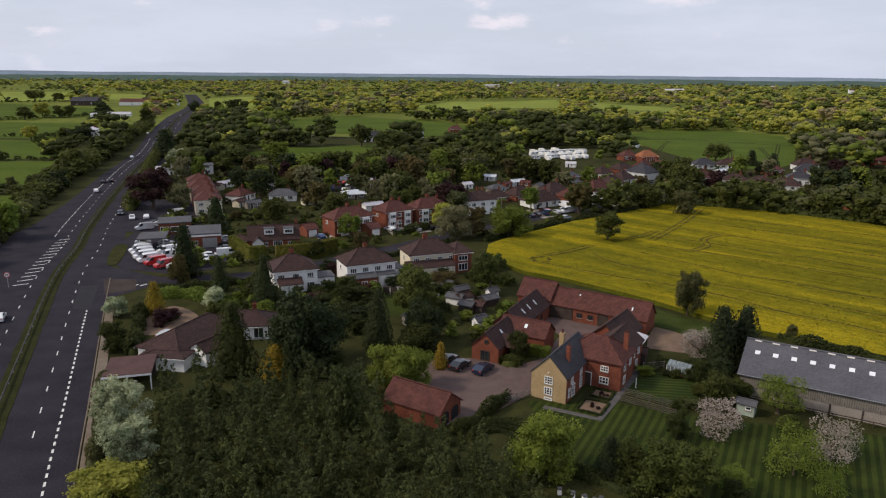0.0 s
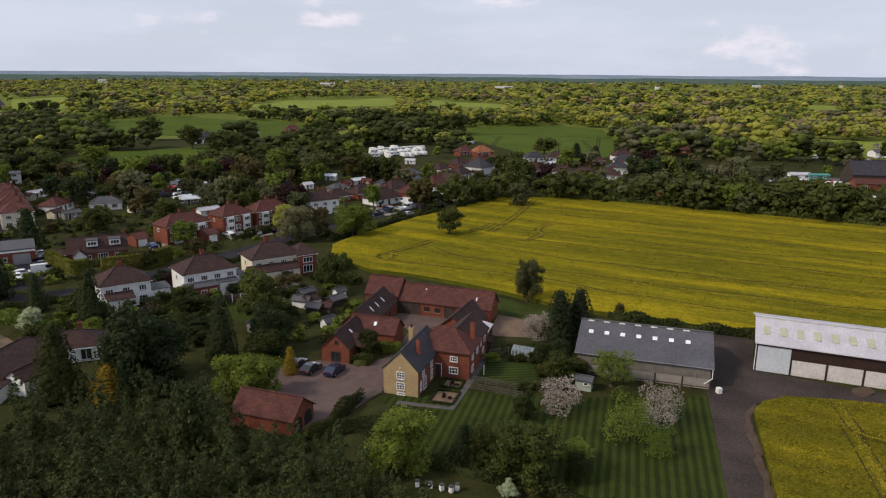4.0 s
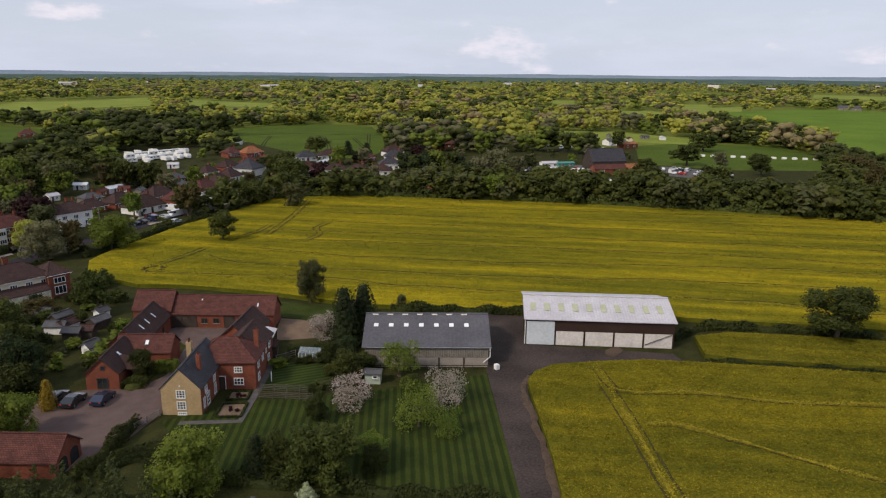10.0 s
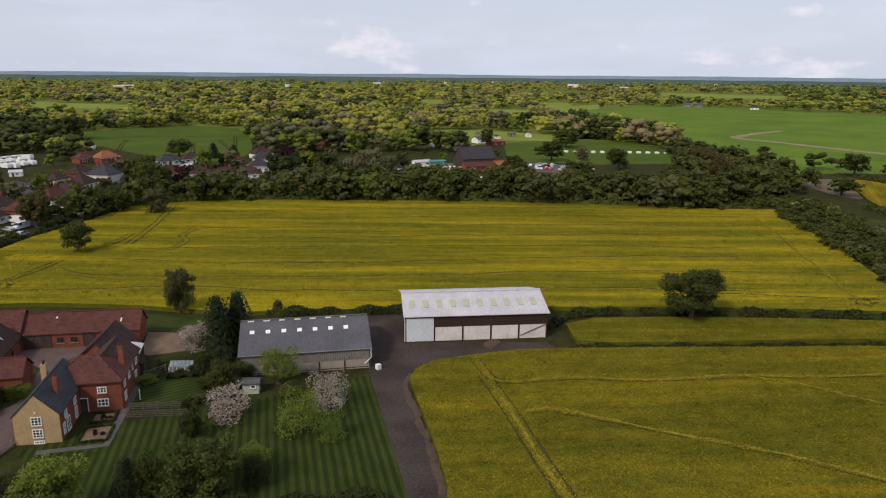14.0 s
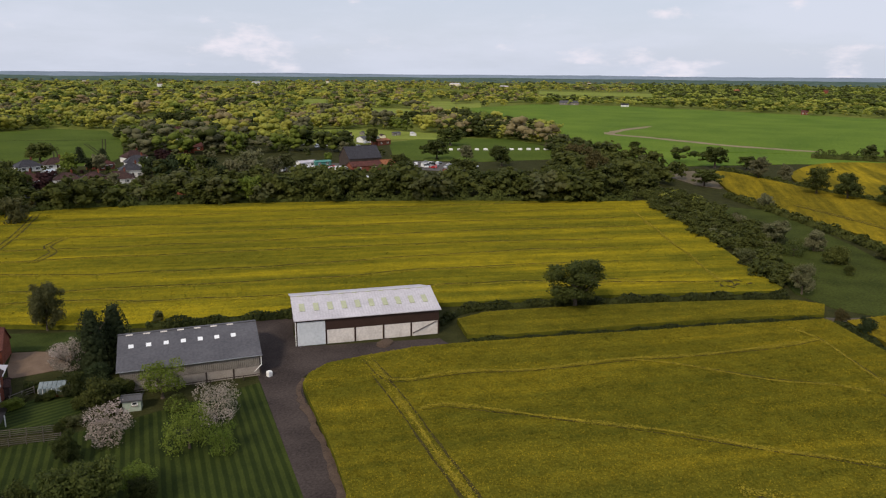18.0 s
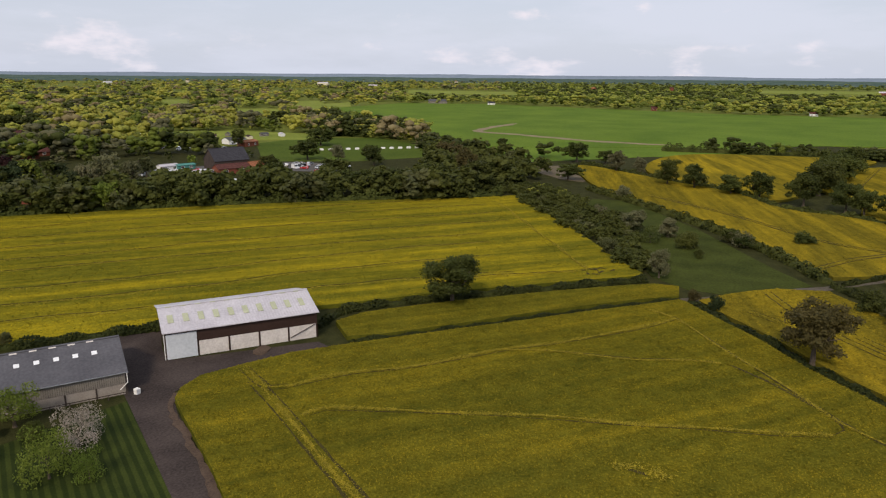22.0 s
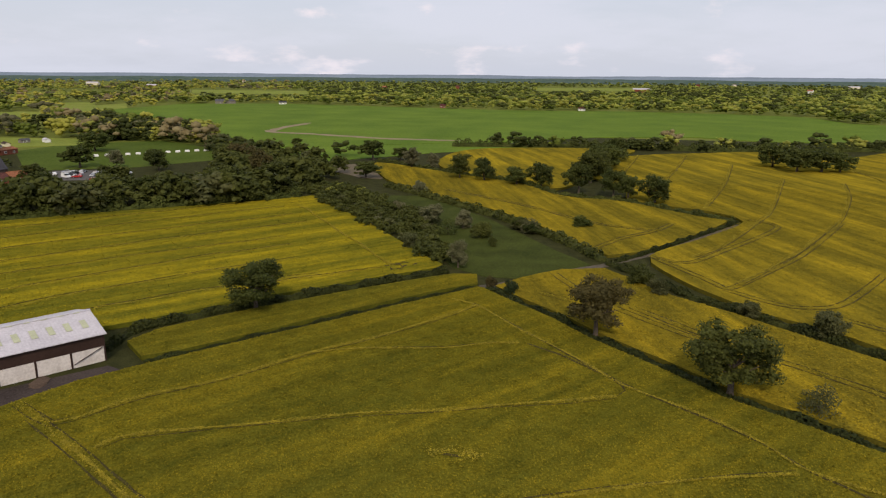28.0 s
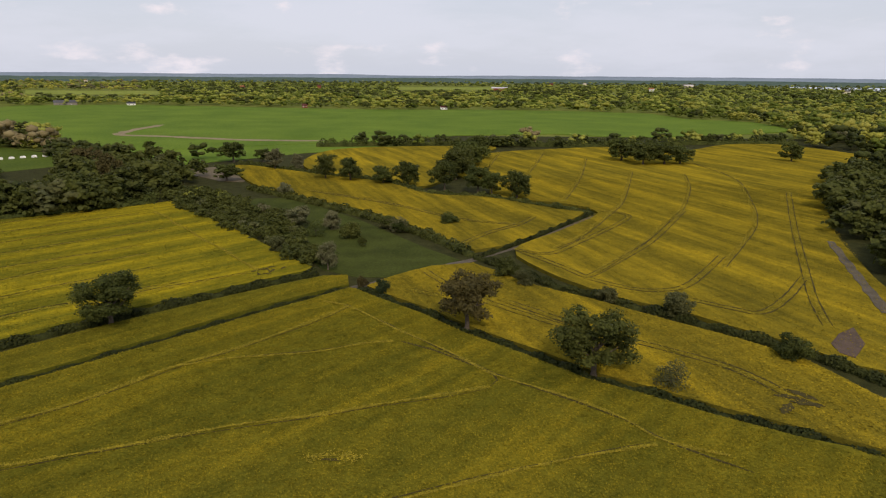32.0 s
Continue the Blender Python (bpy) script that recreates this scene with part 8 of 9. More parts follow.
tree(-28.1, 378.6, 16.5, 19.1, "oak", "round", 2)
tree(-12.0, 283.0, 15.2, 13.9, "bronze", "round", 2)
tree(-0.6, 314.7, 15.0, 13.2, "beech_green", "round", 2)
tree(-52.7, 460.7, 14.8, 16.8, "oak", "round", 2)
tree(-86.5, 524.2, 16.5, 18.4, "oak", "round", 2)
tree(25.2, 476.1, 16.5, 19.9, "oak", "round", 2)
tree(-21.3, 502.9, 15.3, 17.5, "oak", "round", 2)
tree(-62.8, 273.7, 7.9, 9.8, "oak", "bush", 2)
tree(-67.8, 207.3, 10.6, 9.0, "conifer", "cone", 2)
tree(-70.0, 266.8, 11.1, 11.6, "conifer", "round", 2)
tree(-20.1, 139.1, 5.0, 4.6, "hedge", "bush", 3)
tree(46.1, 108.1, 10.6, 7.4, "conifer", "cone", 4)
tree(43.2, 101.5, 5.6, 5.2, "conifer", "bush", 4)
tree(45.0, 97.0, 3.6, 4.2, "oak", "bush", 4)
tree(50.3, 109.4, 10.2, 8.0, "conifer", "cone", 4)
tree(43.1, 110.2, 6.3, 6.6, "blossom", "round", 4, bare=True)
tree(40.8, 94.8, 6.3, 5.9, "oak", "bush", 3)
tree(37.6, 86.3, 5.8, 6.6, "blossom", "bush", 4, bare=True)
tree(49.4, 79.8, 7.0, 6.4, "blossom", "bush", 4, bare=True)
tree(48.4, 92.1, 6.6, 6.6, "beech_green", "round", 4, "thin light green tree before the barn", bare=True)
tree(43.0, 76.2, 7.6, 6.8, "beech_green", "bush", 4, "loose light green fruit tree on the lawn", bare=True)
tree(45.3, 72.0, 4.6, 4.2, "beech_green", "bush", 4, "small light green fruit tree on the lawn", bare=True)
tree(33.6, 72.2, 4.2, 5.0, "beech_green", "bush", 4, "small light green tree at the foot of the lawn", bare=True)
tree(47.6, 86.7, 3.3, 3.4, "oak", "bush", 4)
tree(12.8, 75.1, 8.9, 8.8, "beech_green", "bush", 4)
tree(20.3, 75.2, 5.4, 4.4, "conifer", "cone", 4)
tree(22.8, 74.0, 6.6, 5.0, "oak", "bush", 4)
tree(26.9, 70.2, 9.4, 9.4, "oak", "bush", 4)
tree(31.7, 84.7, 4.8, 3.5, "hedge", "bush", 4)
tree(32.8, 68.8, 4.3, 3.7, "hedge", "bush", 4)
tree(23.6, 67.6, 2.3, 2.4, "may", "bush", 4)
tree(41.0, 102.2, 4.6, 3.3, "hedge", "bush", 3)
tree(64.4, 121.4, 3.1, 2.4, "hawthorn", "round", 3)
tree(-4.8, 131.2, 10.5, 10.6, "oak", "round", 3)
tree(13.1, 111.4, 5.9, 4.2, "hedge", "bush", 4)
tree(11.8, 168.1, 4.1, 7.3, "oak", "bush", 3)
tree(4.4, 199.5, 12.0, 11.0, "willow", "bush", 4)
tree(47.6, 238.4, 10.8, 8.9, "bronze", "round", 2)
tree(96.3, 274.1, 13.1, 13.2, "oak", "round", 2)
tree(83.5, 238.2, 10.4, 8.9, "hawthorn", "bush", 2)
tree(124.7, 65.4, 10.6, 13.4, "oak", "round", 4)
tree(125.8, -2.2, 11.3, 12.8, "bronze", "round", 4)
tree(105.0, -22.2, 11.5, 14.0, "oak", "round", 4)
tree(100.5, -33.2, 5.3, 6.2, "hawthorn", "bush", 3, bare=True)
tree(146.5, 16.2, 4.2, 3.2, "conifer", "bush", 3)
tree(160.2, -12.2, 6.3, 6.9, "oak", "bush", 3)
tree(153.9, -15.5, 4.7, 5.0, "hawthorn", "bush", 3)
tree(143.2, -32.0, 4.1, 5.3, "hawthorn", "bush", 3)
tree(134.1, -44.3, 6.4, 6.8, "hawthorn", "bush", 3)
tree(112.7, -57.0, 5.6, 6.7, "oak", "bush", 3)
tree(150.9, 21.0, 3.5, 3.1, "bronze", "bush", 3)
tree(315.6, 59.7, 11.8, 12.2, "oak", "round", 3)
tree(310.6, 47.6, 11.3, 12.4, "oak", "round", 3)
tree(303.1, 32.2, 8.7, 11.5, "oak", "round", 3)
tree(298.5, 21.3, 11.1, 13.6, "oak", "round", 3)
tree(289.0, 5.3, 12.8, 12.6, "oak", "round", 3)
tree(322.0, 1.0, 14.1, 18.2, "oak", "round", 3)
tree(363.0, -4.5, 13.8, 20.5, "oak", "round", 3)
tree(401.1, -11.1, 14.4, 17.0, "oak", "round", 3)
tree(284.2, -8.4, 11.2, 12.4, "oak", "round", 3)
tree(278.3, -13.8, 9.7, 10.5, "oak", "round", 3)
tree(269.5, -23.1, 11.4, 13.9, "oak", "round", 3)
tree(397.5, -92.1, 12.9, 19.2, "oak", "round", 2)
tree(379.8, -99.6, 12.7, 18.5, "oak", "round", 2)
tree(381.9, -111.5, 11.6, 18.8, "oak", "round", 2)
tree(383.5, -120.5, 10.8, 15.1, "oak", "round", 2)
tree(400.0, -187.8, 11.0, 13.8, "oak", "round", 2)
tree(214.6, 21.3, 4.9, 6.1, "oak", "bush", 3)
tree(209.4, 17.3, 4.3, 5.4, "oak", "bush", 3)
tree(191.1, 26.4, 3.3, 3.0, "oak", "bush", 3)
tree(166.2, 31.6, 7.4, 5.3, "willow", "round", 3)
tree(211.9, 38.8, 6.4, 6.1, "willow", "round", 3)
tree(214.5, 49.3, 7.0, 8.6, "willow", "round", 3)
tree(181.3, 48.1, 5.6, 5.3, "hawthorn", "bush", 3)
tree(271.7, 67.9, 6.2, 6.7, "willow", "bush", 3)
tree(348.1, 79.4, 8.7, 9.0, "willow", "tall", 2)
tree(323.0, 221.9, 8.5, 12.3, "oak", "round", 2)
tree(441.8, 194.7, 5.5, 7.4, "oak", "bush", 2)
tree(220.9, 2.4, 4.9, 6.6, "oak", "bush", 3)
tree(173.2, 367.7, 7.9, 7.9, "conifer", "cone", 2)
tree(166.6, 379.1, 8.3, 8.0, "conifer", "cone", 2)
tree(154.5, 397.9, 9.8, 15.4, "oak", "round", 2)
tree(300.5, 458.5, 13.9, 8.4, "conifer", "round", 2)
tree(349.7, 478.0, 15.0, 6.9, "conifer", "cone", 2)
tree(330.1, 470.5, 12.3, 12.0, "conifer", "round", 2)
tree(308.4, 525.9, 16.5, 25.4, "oak", "round", 2)
tree(-633.7, 1115.8, 16.5, 32.0, "oak", "round", 2)
tree(-586.0, 1096.3, 13.5, 17.2, "oak", "round", 2)
tree(-403.6, 689.8, 13.0, 19.9, "oak", "round", 2)
tree(-403.2, 719.4, 16.5, 17.1, "young_oak", "round", 2)
tree(-390.8, 727.4, 12.5, 13.7, "oak", "round", 2)
tree(-380.6, 728.8, 12.5, 13.7, "oak", "round", 2)
tree(-362.2, 761.0, 16.1, 19.9, "conifer", "round", 2)
tree(-260.1, 624.9, 16.5, 12.2, "oak", "round", 2)
tree(-249.8, 490.6, 10.2, 19.1, "conifer", "bush", 2)
tree(-263.4, 497.9, 9.5, 15.6, "oak", "bush", 2)
tree(-278.4, 479.6, 10.7, 11.5, "young_oak", "round", 2)
tree(-212.1, 381.1, 11.4, 9.1, "young_oak", "round", 2)
tree(-248.9, 437.5, 8.4, 9.8, "oak", "round", 2)
tree(-166.0, 268.5, 7.3, 4.4, "hawthorn", "round", 2)
tree(-160.2, 272.8, 7.7, 5.8, "hawthorn", "round", 2)
tree(-246.5, 785.4, 16.5, 12.5, "oak", "tall", 2)
tree(-174.0, 480.9, 7.6, 14.2, "willow", "round", 2)
tree(-110.4, 317.1, 10.4, 8.4, "beech_green", "round", 2)
tree(-113.7, 345.9, 10.7, 10.2, "conifer", "round", 2)
tree(-136.9, 446.7, 9.3, 11.7, "willow", "round", 2)
tree(-122.9, 447.8, 10.8, 11.0, "oak", "round", 2)
tree(153.6, 215.7, 10.1, 11.5, "beech_green", "round", 2)
tree(168.3, 204.8, 9.7, 10.4, "oak", "round", 2)
tree(180.9, 198.5, 9.8, 8.7, "oak", "round", 2)
tree(200.0, 190.6, 10.5, 14.7, "oak", "round", 2)
tree(226.1, 203.3, 10.4, 12.8, "oak", "round", 2)
tree(227.5, 163.7, 9.9, 17.3, "oak", "round", 2)
tree(238.6, 155.3, 9.1, 13.2, "oak", "round", 2)
tree(218.5, 170.4, 6.7, 9.7, "oak", "round", 2)
tree(155.5, 237.2, 12.8, 9.1, "conifer", "round", 2)
tree(173.0, 252.2, 12.6, 9.8, "willow", "round", 2)
tree(181.1, 252.4, 15.3, 12.2, "willow", "round", 2)
tree(199.5, 260.8, 9.9, 9.2, "willow", "round", 2)
tree(216.7, 272.7, 9.1, 8.8, "hawthorn", "round", 2)
tree(261.6, 240.2, 7.7, 10.9, "oak", "round", 2)
tree(305.5, 251.4, 11.0, 17.1, "oak", "round", 2)
tree(309.5, 233.4, 9.2, 8.6, "willow", "round", 2)
tree(306.3, 207.9, 9.9, 10.8, "oak", "round", 2)
tree(335.1, 331.4, 12.0, 9.2, "oak", "round", 2)
tree(47.6, 240.8, 11.3, 10.0, "oak", "round", 3)
tree(75.6, 262.4, 7.7, 12.6, "oak", "round", 3)
tree(106.2, 307.4, 9.3, 15.0, "oak", "round", 2)
tree(309.0, 102.8, 7.8, 13.7, "oak", "round", 2)
tree(251.5, 190.8, 10.2, 15.5, "oak", "round", 2)
tree(239.3, 135.0, 13.1, 15.4, "oak", "round", 2)
tree(256.0, 123.3, 13.4, 17.9, "oak", "round", 2)
tree(271.3, 136.4, 16.5, 10.6, "bronze", "round", 2)
tree(321.4, 171.0, 13.9, 15.2, "bronze", "round", 2)
tree(377.0, 120.9, 11.0, 16.5, "oak", "round", 2)
tree(379.8, 105.7, 7.2, 11.0, "oak", "round", 2)
tree(346.2, 90.6, 11.0, 10.0, "willow", "round", 2)
tree(372.7, 295.1, 11.4, 19.8, "oak", "round", 2)

tree(331.0, 0.5, 11.0, 14.0, "oak", "round", 3)
tree(341.0, -1.5, 12.0, 16.0, "oak", "round", 3)
tree(352.0, -2.0, 13.0, 14.0, "oak", "round", 3)
tree(374.0, -7.0, 11.0, 16.0, "oak", "round", 3)
tree(387.0, -8.0, 12.0, 14.0, "oak", "round", 3)
tree(213.7, 48.6, 4.0, 5.0, "hawthorn", "bush", 3, bare=True)
tree(214.2, 38.6, 5.0, 6.0, "willow", "bush", 3, bare=False)
tree(172.6, 33.0, 6.0, 7.0, "oak", "bush", 3, bare=True)
tree(214.0, 21.7, 4.0, 5.0, "hawthorn", "bush", 3, bare=False)
tree(209.9, 17.9, 5.0, 6.0, "willow", "bush", 3, bare=True)
tree(200.5, 31.2, 6.0, 7.0, "oak", "bush", 3, bare=False)
tree(228.5, 56.9, 4.0, 5.0, "hawthorn", "bush", 3, bare=True)
tree(231.2, 65.3, 5.0, 6.0, "willow", "bush", 3, bare=False)
tree(202.2, 41.7, 6.0, 7.0, "oak", "bush", 3, bare=True)
tree(36.5, 104.9, 1.2, 1.6, "hedge", "bush", 3, name="shrub")
tree(37.6, 104.3, 1.7, 2.1, "oak", "bush", 3, name="shrub")
tree(39.5, 103.5, 2.2, 2.6, "hawthorn", "bush", 3, name="shrub")
tree(41.4, 104.4, 1.2, 3.1, "beech_green", "bush", 3, name="shrub")
tree(40.6, 99.8, 1.7, 1.6, "hedge", "bush", 3, name="shrub")
tree(38.7, 97.8, 2.2, 2.1, "oak", "bush", 3, name="shrub")
tree(34.4, 107.1, 1.2, 2.6, "hawthorn", "bush", 3, name="shrub")
tree(33.0, 105.5, 1.7, 3.1, "beech_green", "bush", 3, name="shrub")
tree(33.8, 92.2, 2.2, 1.6, "hedge", "bush", 3, name="shrub")
tree(35.9, 95.0, 1.2, 2.1, "oak", "bush", 3, name="shrub")
tree(36.5, 93.7, 1.7, 2.6, "hawthorn", "bush", 3, name="shrub")
hedge_row("hedge", [(36.0, 109.2), (39.5, 108.0), (43.0, 105.0)], 1.2, 1.6, "hedge", "dark clipped hedge behind the greenhouse", 200, 0.24, seed=71)
goal = empty("goal_frame", -24.2, 108.5, 0, 20)
for _x in (-1.2, 1.2):
    box("upright", goal, _x, 0, 0, 0.09, 0.09, 1.7, "white_paint")
    box("stay", goal, _x, 0.6, 0, 0.06, 1.15, 0.06, "white_paint")
box("crossbar", goal, 0, 0, 1.7, 2.5, 0.09, 0.09, "white_paint")
tagged(goal, "small white garden football goal frame", "goal")

# ---- plantation in the foreground ----
WR = random.Random(5)
PLANT = [(-40, 92), (-33, 98), (-24, 100), (-12, 97), (-9, 88), (-3, 84), (4, 80), (9, 74), (13, 62), (14, 46), (-2, 34), (-16, 38), (-27, 58), (-37, 82)]
spots = []
while len(spots) < 205:
    x, y = WR.uniform(-46, 14), WR.uniform(34, 100)
    if inside(PLANT, x, y) and all((x - a) ** 2 + (y - b) ** 2 > 5.6 for a, b in spots):
        spots.append((x, y))
wood("plantation", [(x, y, h, h * WR.uniform(0.55, 0.7)) for x, y in spots for h in (WR.uniform(5.0, 10.6),)], "plantation", 1200, 0.044, "dense plantation of dark green young trees", shape="spire", nlobes=30, variants=6, core=0.5, aspect=0.55)

# ---- trees and shrubs among the gardens ----
VILLAGE = [(-130, 140), (-160, 300), (-60, 345), (40, 330), (150, 360), (200, 300), (120, 262), (88, 268), (12, 205), (-30, 176), (-60, 165), (-100, 200)]
SITES = [(o.location.x, o.location.y, 9.0) for o in scene.objects if o.parent is None and o.type == "EMPTY" and o.name.split(".")[0] in ("house", "showroom", "workshop", "canopy", "building", "garage", "shed")]
SITES += [(o.location.x, o.location.y, 3.5) for o in scene.objects if o.parent is None and o.type == "EMPTY" and o.name.split(".")[0] in ("car", "van", "caravan")]
LANE_S = smooth_line(LANE, 6)
ROAD_AX = VERGE


def clear_of_things(x, y, extra=0.0):
    if line_gap(LANE_S, x, y) < 6 or line_gap(ROAD_AX, x, y) < 20:
        return False
    return all((x - a) ** 2 + (y - b) ** 2 > (r + extra) ** 2 for a, b, r in SITES)


HOMES = np.array([(a, b) for a, b, r in SITES if r > 5] + [(p[0], p[1]) for p in LANE_S if p[1] > 195])


def hides_home(x, y, h):
    """Rejects most growth that would hide a house or the residential road from the camera."""
    for k in np.arange(1.05, 47 / (47 - 0.85 * h), 0.05):
        if (np.hypot(HOMES[:, 0] - x * k, HOMES[:, 1] - y * k) < 6.5).any():
            return WR.random() < 0.88
    return False


n = 0
while n < 300:
    x, y = WR.uniform(-160, 200), WR.uniform(150, 360)
    if not inside(VILLAGE, x, y) or not clear_of_things(x, y):
        continue
    big = WR.random() < 0.5
    h = WR.uniform(6, 12) if big else WR.uniform(2, 4.5)
    if hides_home(x, y, h):
        continue
    n += 1
    tree(x, y, h, h * WR.uniform(0.8, 1.1), WR.choice(["oak", "beech_green", "oak", "hawthorn", "conifer", "willow", "oak", "oak", "copper", "bronze", "beech_green"]), "round" if big else "bush", 2 if y < 240 else 1, name="tree" if big else "shrub")
n = 0
while n < 85:   # back gardens and verges near the white houses
    x, y = WR.uniform(-45, 12), WR.uniform(122, 165)
    if not clear_of_things(x, y, -1.0) or (x > -2 and y < 130) or (-60 < x < -46 and y < 140):
        continue
    n += 1
    h = WR.uniform(1.5, 4.5)
    tree(x, y, h, h * WR.uniform(0.9, 1.3), WR.choice(["hedge", "oak", "beech_green", "hawthorn", "conifer", "copper", "oak"]), "bush", 2, name="shrub")

filler = {}
n = 0
while n < 1000:
    x, y = WR.uniform(-160, 200), WR.uniform(120, 360)
    if not (inside(VILLAGE, x, y) or (-45 < x < 14 and 120 < y < 178)) or not clear_of_things(x, y, -1.5):
        continue
    n += 1
    h = WR.uniform(1.2, 4.0)
    filler.setdefault(WR.choice(["hedge", "oak", "hawthorn", "beech_green"]), []).append((x, y, h, h * WR.uniform(1.0, 1.8)))
for sp, spots in sorted(filler.items()):
    wood("garden_shrubs", spots, sp, 80, 0.2, "mixed green shrubs and hedging filling the gardens", "shrubs", shape="bush", nlobes=5)

# ---- woods and distant trees ----
KEEP_OUT = [FIELD_BIG, FIELD_STRIP, FIELD_NEAR, BIG_GREEN, VILLAGE] + PASTURES
KEEP_OUT.append([(60, -60), (150, 42), (260, 112), (372, 128), (455, 110), (490, -60), (520, -240), (400, -262), (60, -150)])
KEEP_OUT.append([(-130, 60), (-130, 150), (-60, 190), (14, 205), (60, 130), (110, 70), (40, 20)])
KEEP_OUT.append([(196, 215), (215, 262), (234, 292), (262, 278), (290, 250), (294, 212), (262, 198), (215, 206)])
KEEP_OUT.append([(300, 235), (330, 285), (400, 290), (420, 232), (370, 195)])
KEEP_OUT.append([(40, 370), (44, 445), (95, 460), (95, 400)])
KEEP_OUT.append([(295, 325), (300, 400), (370, 400), (370, 325)])
THICK = [[(95, 262), (120, 257), (145, 237), (170, 214), (200, 184), (228, 152), (250, 120), (262, 131), (240, 164), (211, 197), (181, 226), (155, 249), (128, 270), (100, 276)],
         [(254, 107), (217, 79), (189, 55), (165, 37), (176, 34), (202, 44), (232, 60), (262, 86), (280, 108), (284, 130), (268, 146), (248, 132)],
         [(378, -230), (353, -191), (271, -143), (212, -118), (173, -106), (140, -97), (132, -112), (260, -195), (420, -305)],
         [(466, 70), (470, 20), (470, -60), (478, -97), (505, -151), (515, -241), (535, -241), (520, -150), (494, -97), (484, -60), (484, 20), (482, 70)],
         [(262, 131), (288, 124), (332, 152), (400, 200), (428, 226), (427, 240), (400, 236), (340, 190), (290, 172), (268, 160)],
         [(431, 346), (432, 297), (440, 266), (451, 246), (530, 326), (575, 406), (640, 490), (560, 440), (470, 372)]]
GAPS = ((6.6, 2.0, 4.6), (3.2, 2.0, 4.6), (7.0, 7, 13), (7.0, 5, 10), (6.0, 5, 9.5), (7.5, 7, 12))
LEFT = [(-150, 200), (-165, 300), (-200, 400), (-260, 600), (-330, 800), (-400, 1010), (-640, 1040), (-520, 700), (-380, 480), (-260, 300)]
KEEP_OUT.append(LEFT)
KEEP_OUT.append([(418, 226), (444, 168), (470, 128), (512, 60), (488, 50), (444, 96), (398, 180), (400, 222)])


OPEN = [(95, 276), (181, 226), (262, 131), (300, 172), (430, 235), (430, 350), (300, 430), (180, 372), (110, 410), (40, 400), (40, 330), (110, 330)]
bins = {}
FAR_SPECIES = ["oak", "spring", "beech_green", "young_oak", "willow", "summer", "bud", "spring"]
SPECIES = ["oak", "young_oak", "beech_green", "young_oak", "hawthorn", "willow", "young_oak", "beech_green"]


def plant(x, y, r, hmin=8, hmax=15, dark=False, kinds=()):
    k = int((noise.noise((x / 90, y / 90, 9.5)) * 1.1 + 0.5 + WR.uniform(-0.24, 0.24)) * 8) % 8
    sunny = 780 - 300 * min(1.0, max(0.0, math.degrees(math.atan2(x, y)) / 35))   # distance where leaf colour turns from cloud-shaded dark to sunlit light
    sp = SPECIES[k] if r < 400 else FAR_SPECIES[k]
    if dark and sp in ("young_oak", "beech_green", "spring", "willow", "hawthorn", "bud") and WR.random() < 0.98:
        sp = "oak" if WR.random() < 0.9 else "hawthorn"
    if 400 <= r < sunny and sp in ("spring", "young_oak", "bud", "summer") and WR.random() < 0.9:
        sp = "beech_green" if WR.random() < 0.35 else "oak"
    if kinds:
        sp = WR.choice(kinds)
    lod = 0 if r < 400 else 1 if r < 900 else 2
    h = WR.uniform(hmin, hmax) * (1.0 if r < 400 else WR.choice((0.8, 0.9, 1.0, 1.25)))
    w = h * WR.uniform(0.95, 1.35) * (1.45 if lod == 2 else 1.15)
    bins.setdefault((sp, lod), []).append((x, y, h, w))


for poly, (gap, lo, hm) in zip(THICK, GAPS):
    xs, ys = [p[0] for p in poly], [p[1] for p in poly]
    for k in range(int((max(xs) - min(xs)) * (max(ys) - min(ys)) / gap ** 2)):
        x, y = WR.uniform(min(xs), max(xs)), WR.uniform(min(ys), max(ys))
        if inside(poly, x, y):
            plant(x, y, math.hypot(x, y), lo, hm, True)
for line in ([(-131, 203), (-137, 226), (-147, 260), (-157, 283), (-165, 323), (-186, 402), (-217, 507), (-255, 631)],):
    for x, y in smooth_line(line, 3.0):
        plant(x + WR.uniform(-5, 0), y, 300, 2.5, 5) if y < 235 else plant(x + WR.uniform(-9, -1), y, 300, 4, 8.5, True)
for line in ([(-250, 372), (-217, 373), (-205, 379)], [(-190, 268), (-163, 271), (-158, 280)], [(-330, 490), (-296, 513), (-250, 492)], [(-430, 660), (-395, 708), (-363, 761)], [(-660, 1040), (-599, 1051), (-559, 1102)], [(-208, 379), (-248, 491), (-298, 606), (-358, 762)], [(-200, 300), (-250, 372), (-330, 490), (-430, 660)]):
    for x, y in smooth_line(line, 3.4):
        plant(x + WR.uniform(-2, 2), y + WR.uniform(-2, 2), 405, 2.5, 5 if WR.random() < 0.7 else 10, True)
def inside_many(poly, X, Y):
    c = np.zeros(len(X), bool)
    for (x1, y1), (x2, y2) in zip(poly, poly[1:] + poly[:1]):
        if y1 != y2:
            c ^= ((y1 > Y) != (y2 > Y)) & (X < (x2 - x1) * (Y - y1) / (y2 - y1) + x1)
    return c


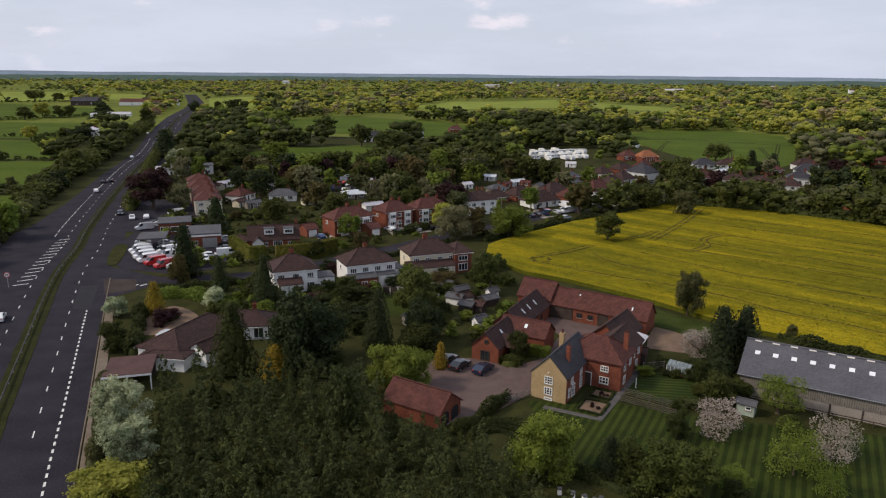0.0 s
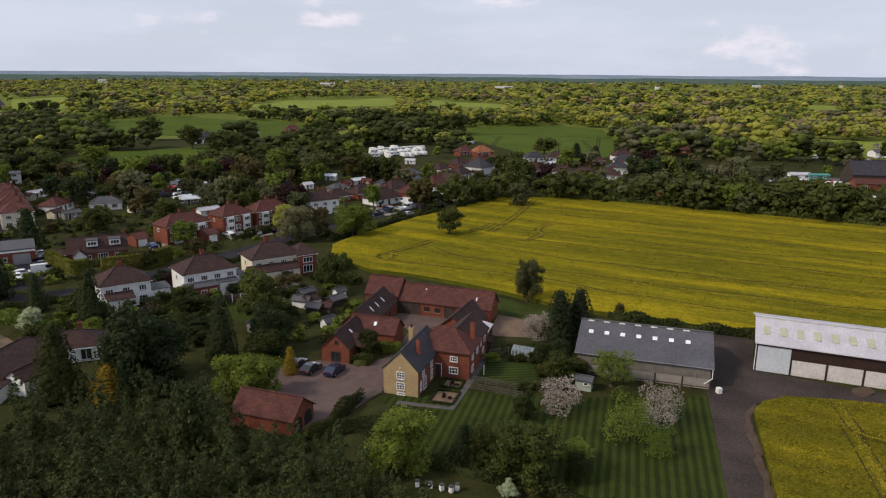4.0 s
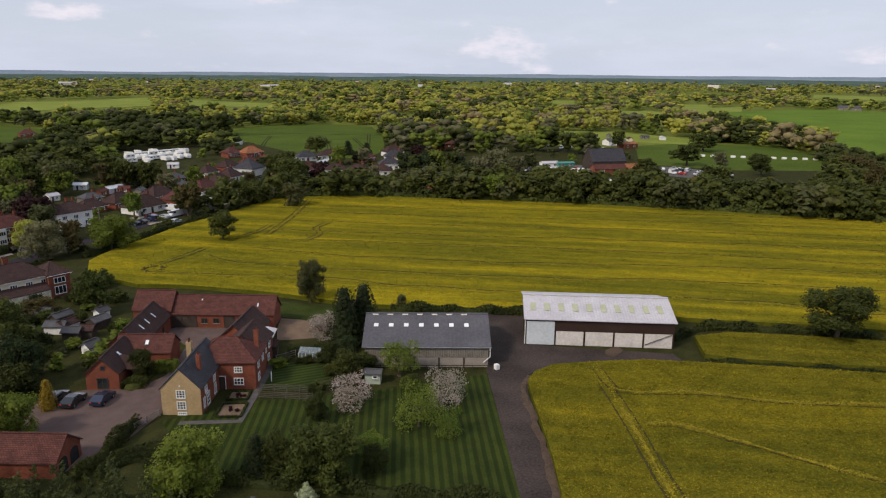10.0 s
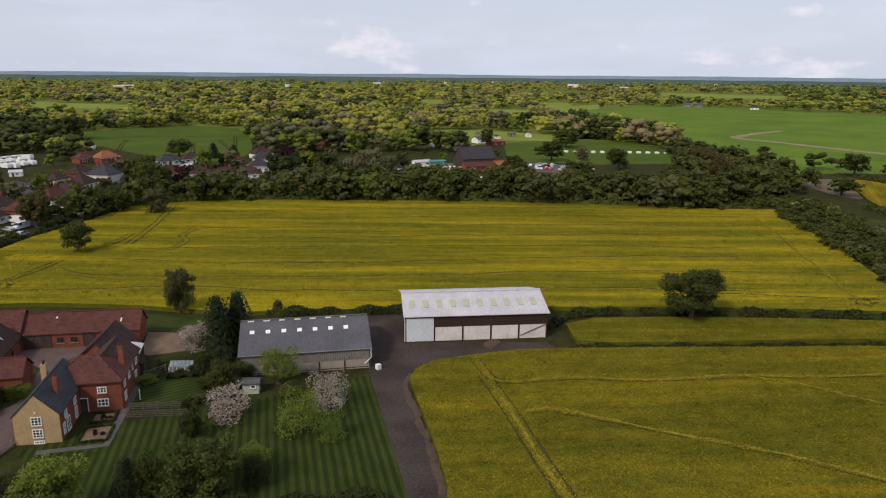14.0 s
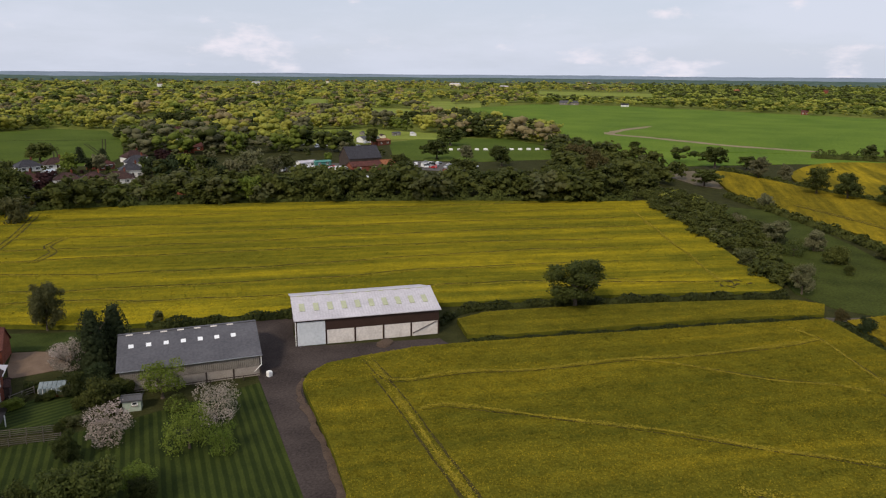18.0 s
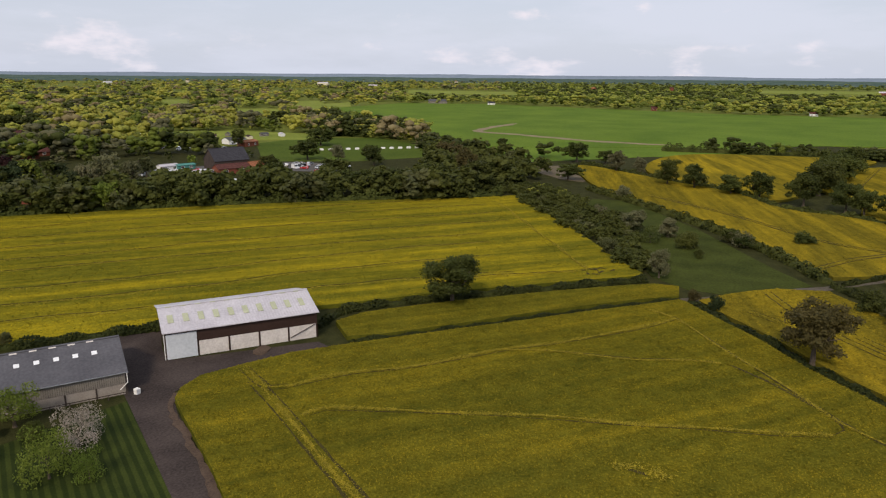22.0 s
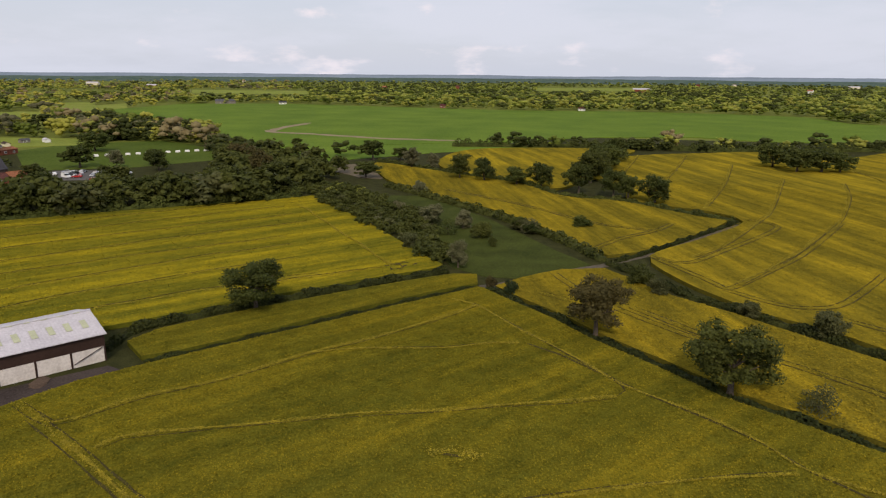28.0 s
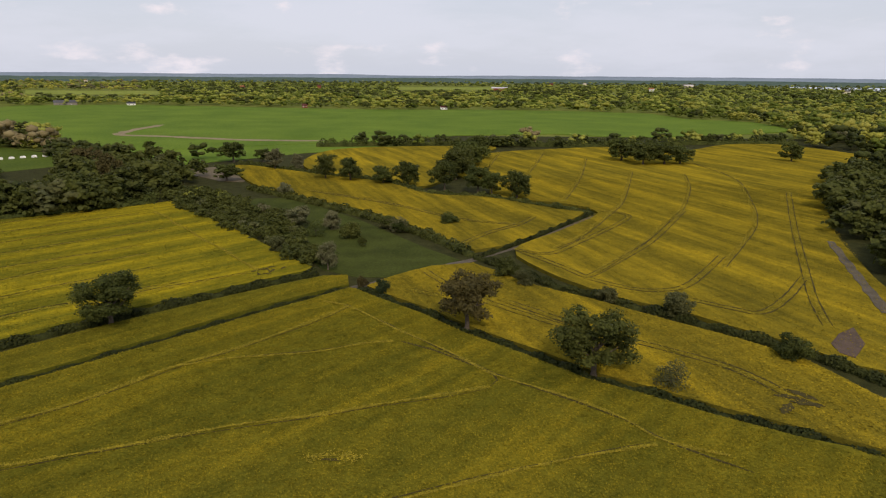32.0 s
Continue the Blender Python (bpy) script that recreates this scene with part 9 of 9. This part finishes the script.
def parcel(u, v):
    """The parcel of land that a place lies in (one of an uneven patchwork), and how near it is to the boundary."""
    iu, iv = math.floor(u), math.floor(v)
    best = []
    for i in range(iu - 1, iu + 2):
        for j in range(iv - 1, iv + 2):
            h = (i * 374761393 + j * 668265263) & 0xffffffff
            h = ((h ^ (h >> 13)) * 1274126177) & 0xffffffff
            px, py = i + (h & 1023) / 1023, j + (h >> 10 & 1023) / 1023
            best.append((math.hypot(u - px, v - py), h >> 20 & 255))
    best.sort()
    return best[0][1], best[1][0] - best[0][0]


# farmland: woods, hedgerow trees along the boundaries, open grass between
NPW = np.random.RandomState(19)
NC = 33000
ang = np.radians(NPW.uniform(-38, 128, NC))
rad = 235 * (4650 / 235) ** NPW.uniform(0, 1, NC)
TX, TY = rad * np.sin(ang), rad * np.cos(ang)
ok = np.ones(NC, bool)
for poly in KEEP_OUT:
    ok &= ~inside_many(poly, TX, TY)
for poly in PASTURES + [BIG_GREEN]:      # thinned where trees would hide open land from the camera
    for k in (1.07, 1.14, 1.22):
        ok &= ~inside_many(poly, TX * k, TY * k) | (NPW.uniform(0, 1, NC) < (0.05 if k > 1.1 else 0.10))
for x, y, a, r in zip(TX[ok].tolist(), TY[ok].tolist(), ang[ok].tolist(), rad[ok].tolist()):
    if line_gap(ROAD_AX, x, y) < 19 or (r < 430 and inside(OPEN, x, y) and not clear_of_things(x, y)):
        continue
    if r < 430:
        near_homes = inside(OPEN, x, y)
        if WR.random() < (0.86 if near_homes else 0.72):
            continue
        if near_homes and hides_home(x, y, 7):
            continue
        plant(x, y, r, 3, 7 if WR.random() < 0.6 else 11, kinds=("oak", "willow", "hawthorn", "beech_green", "oak")) if near_homes else plant(x, y, r, 7, 14, True)
        continue
    if r < 620:
        if WR.random() < 0.45:
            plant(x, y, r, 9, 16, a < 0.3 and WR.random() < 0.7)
        continue
    if a > 1.0 and r < 1450:             # the long wood behind the corn
        plant(x, y, r, 9, 13, kinds=("beech_green", "beech_green", "summer", "oak", "young_oak"))
        continue
    if a > 1.15 and r > 1450:
        plant(x, y, r, 8, 13, kinds=("oak", "oak", "beech_green", "summer"))
        continue
    kind, edge = parcel(a / 0.085 + 0.3 * noise.noise((x / 300, y / 300, 1.5)), math.log(r) / 0.10)
    if kind < 62:                        # open grass
        if edge > 0.10 and WR.random() > 0.03:
            continue
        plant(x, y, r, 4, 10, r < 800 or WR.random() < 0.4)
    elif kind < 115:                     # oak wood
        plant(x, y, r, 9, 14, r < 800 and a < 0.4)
    else:
        plant(x, y, r, 8, 14)
TEXT = {"oak": "dark green oak woods and hedgerow trees", "young_oak": "yellow-green trees in fresh spring leaf", "beech_green": "bright green leafy trees", "bronze": "bronze-brown trees coming into leaf", "willow": "grey-green willows and ash", "bud": "pinkish-brown poplars in bud", "spring": "fresh green spring trees in sunlit tones", "summer": "mid-green trees in full leaf", "hawthorn": "dull green hawthorn thickets"}
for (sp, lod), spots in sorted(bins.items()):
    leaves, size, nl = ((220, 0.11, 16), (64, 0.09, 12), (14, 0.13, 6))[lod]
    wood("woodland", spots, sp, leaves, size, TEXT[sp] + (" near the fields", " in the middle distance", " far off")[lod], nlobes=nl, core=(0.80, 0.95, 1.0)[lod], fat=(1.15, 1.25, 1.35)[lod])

# ---- pale sheds and houses of far-off villages, showing over the tree tops ----
for k in range(26):
    a, r = radians(WR.uniform(-32, 122)), WR.uniform(1900, 3700)
    w = WR.uniform(10, 16) if k % 3 else WR.uniform(25, 50)
    house(r * math.sin(a), r * math.cos(a), WR.uniform(-30, 30) - math.degrees(a), w, WR.uniform(9, 14), 9, 12, "gable", WR.choice(["cream_wall", "brick", "white_paint", "cream_wall"]), WR.choice(["red_tiles", "sheet_white", "orange_tiles", "lead"]) if k % 3 else "sheet_white",
          "pale %s far off among the trees" % ("house" if k % 3 else "industrial shed"), "building", "building")
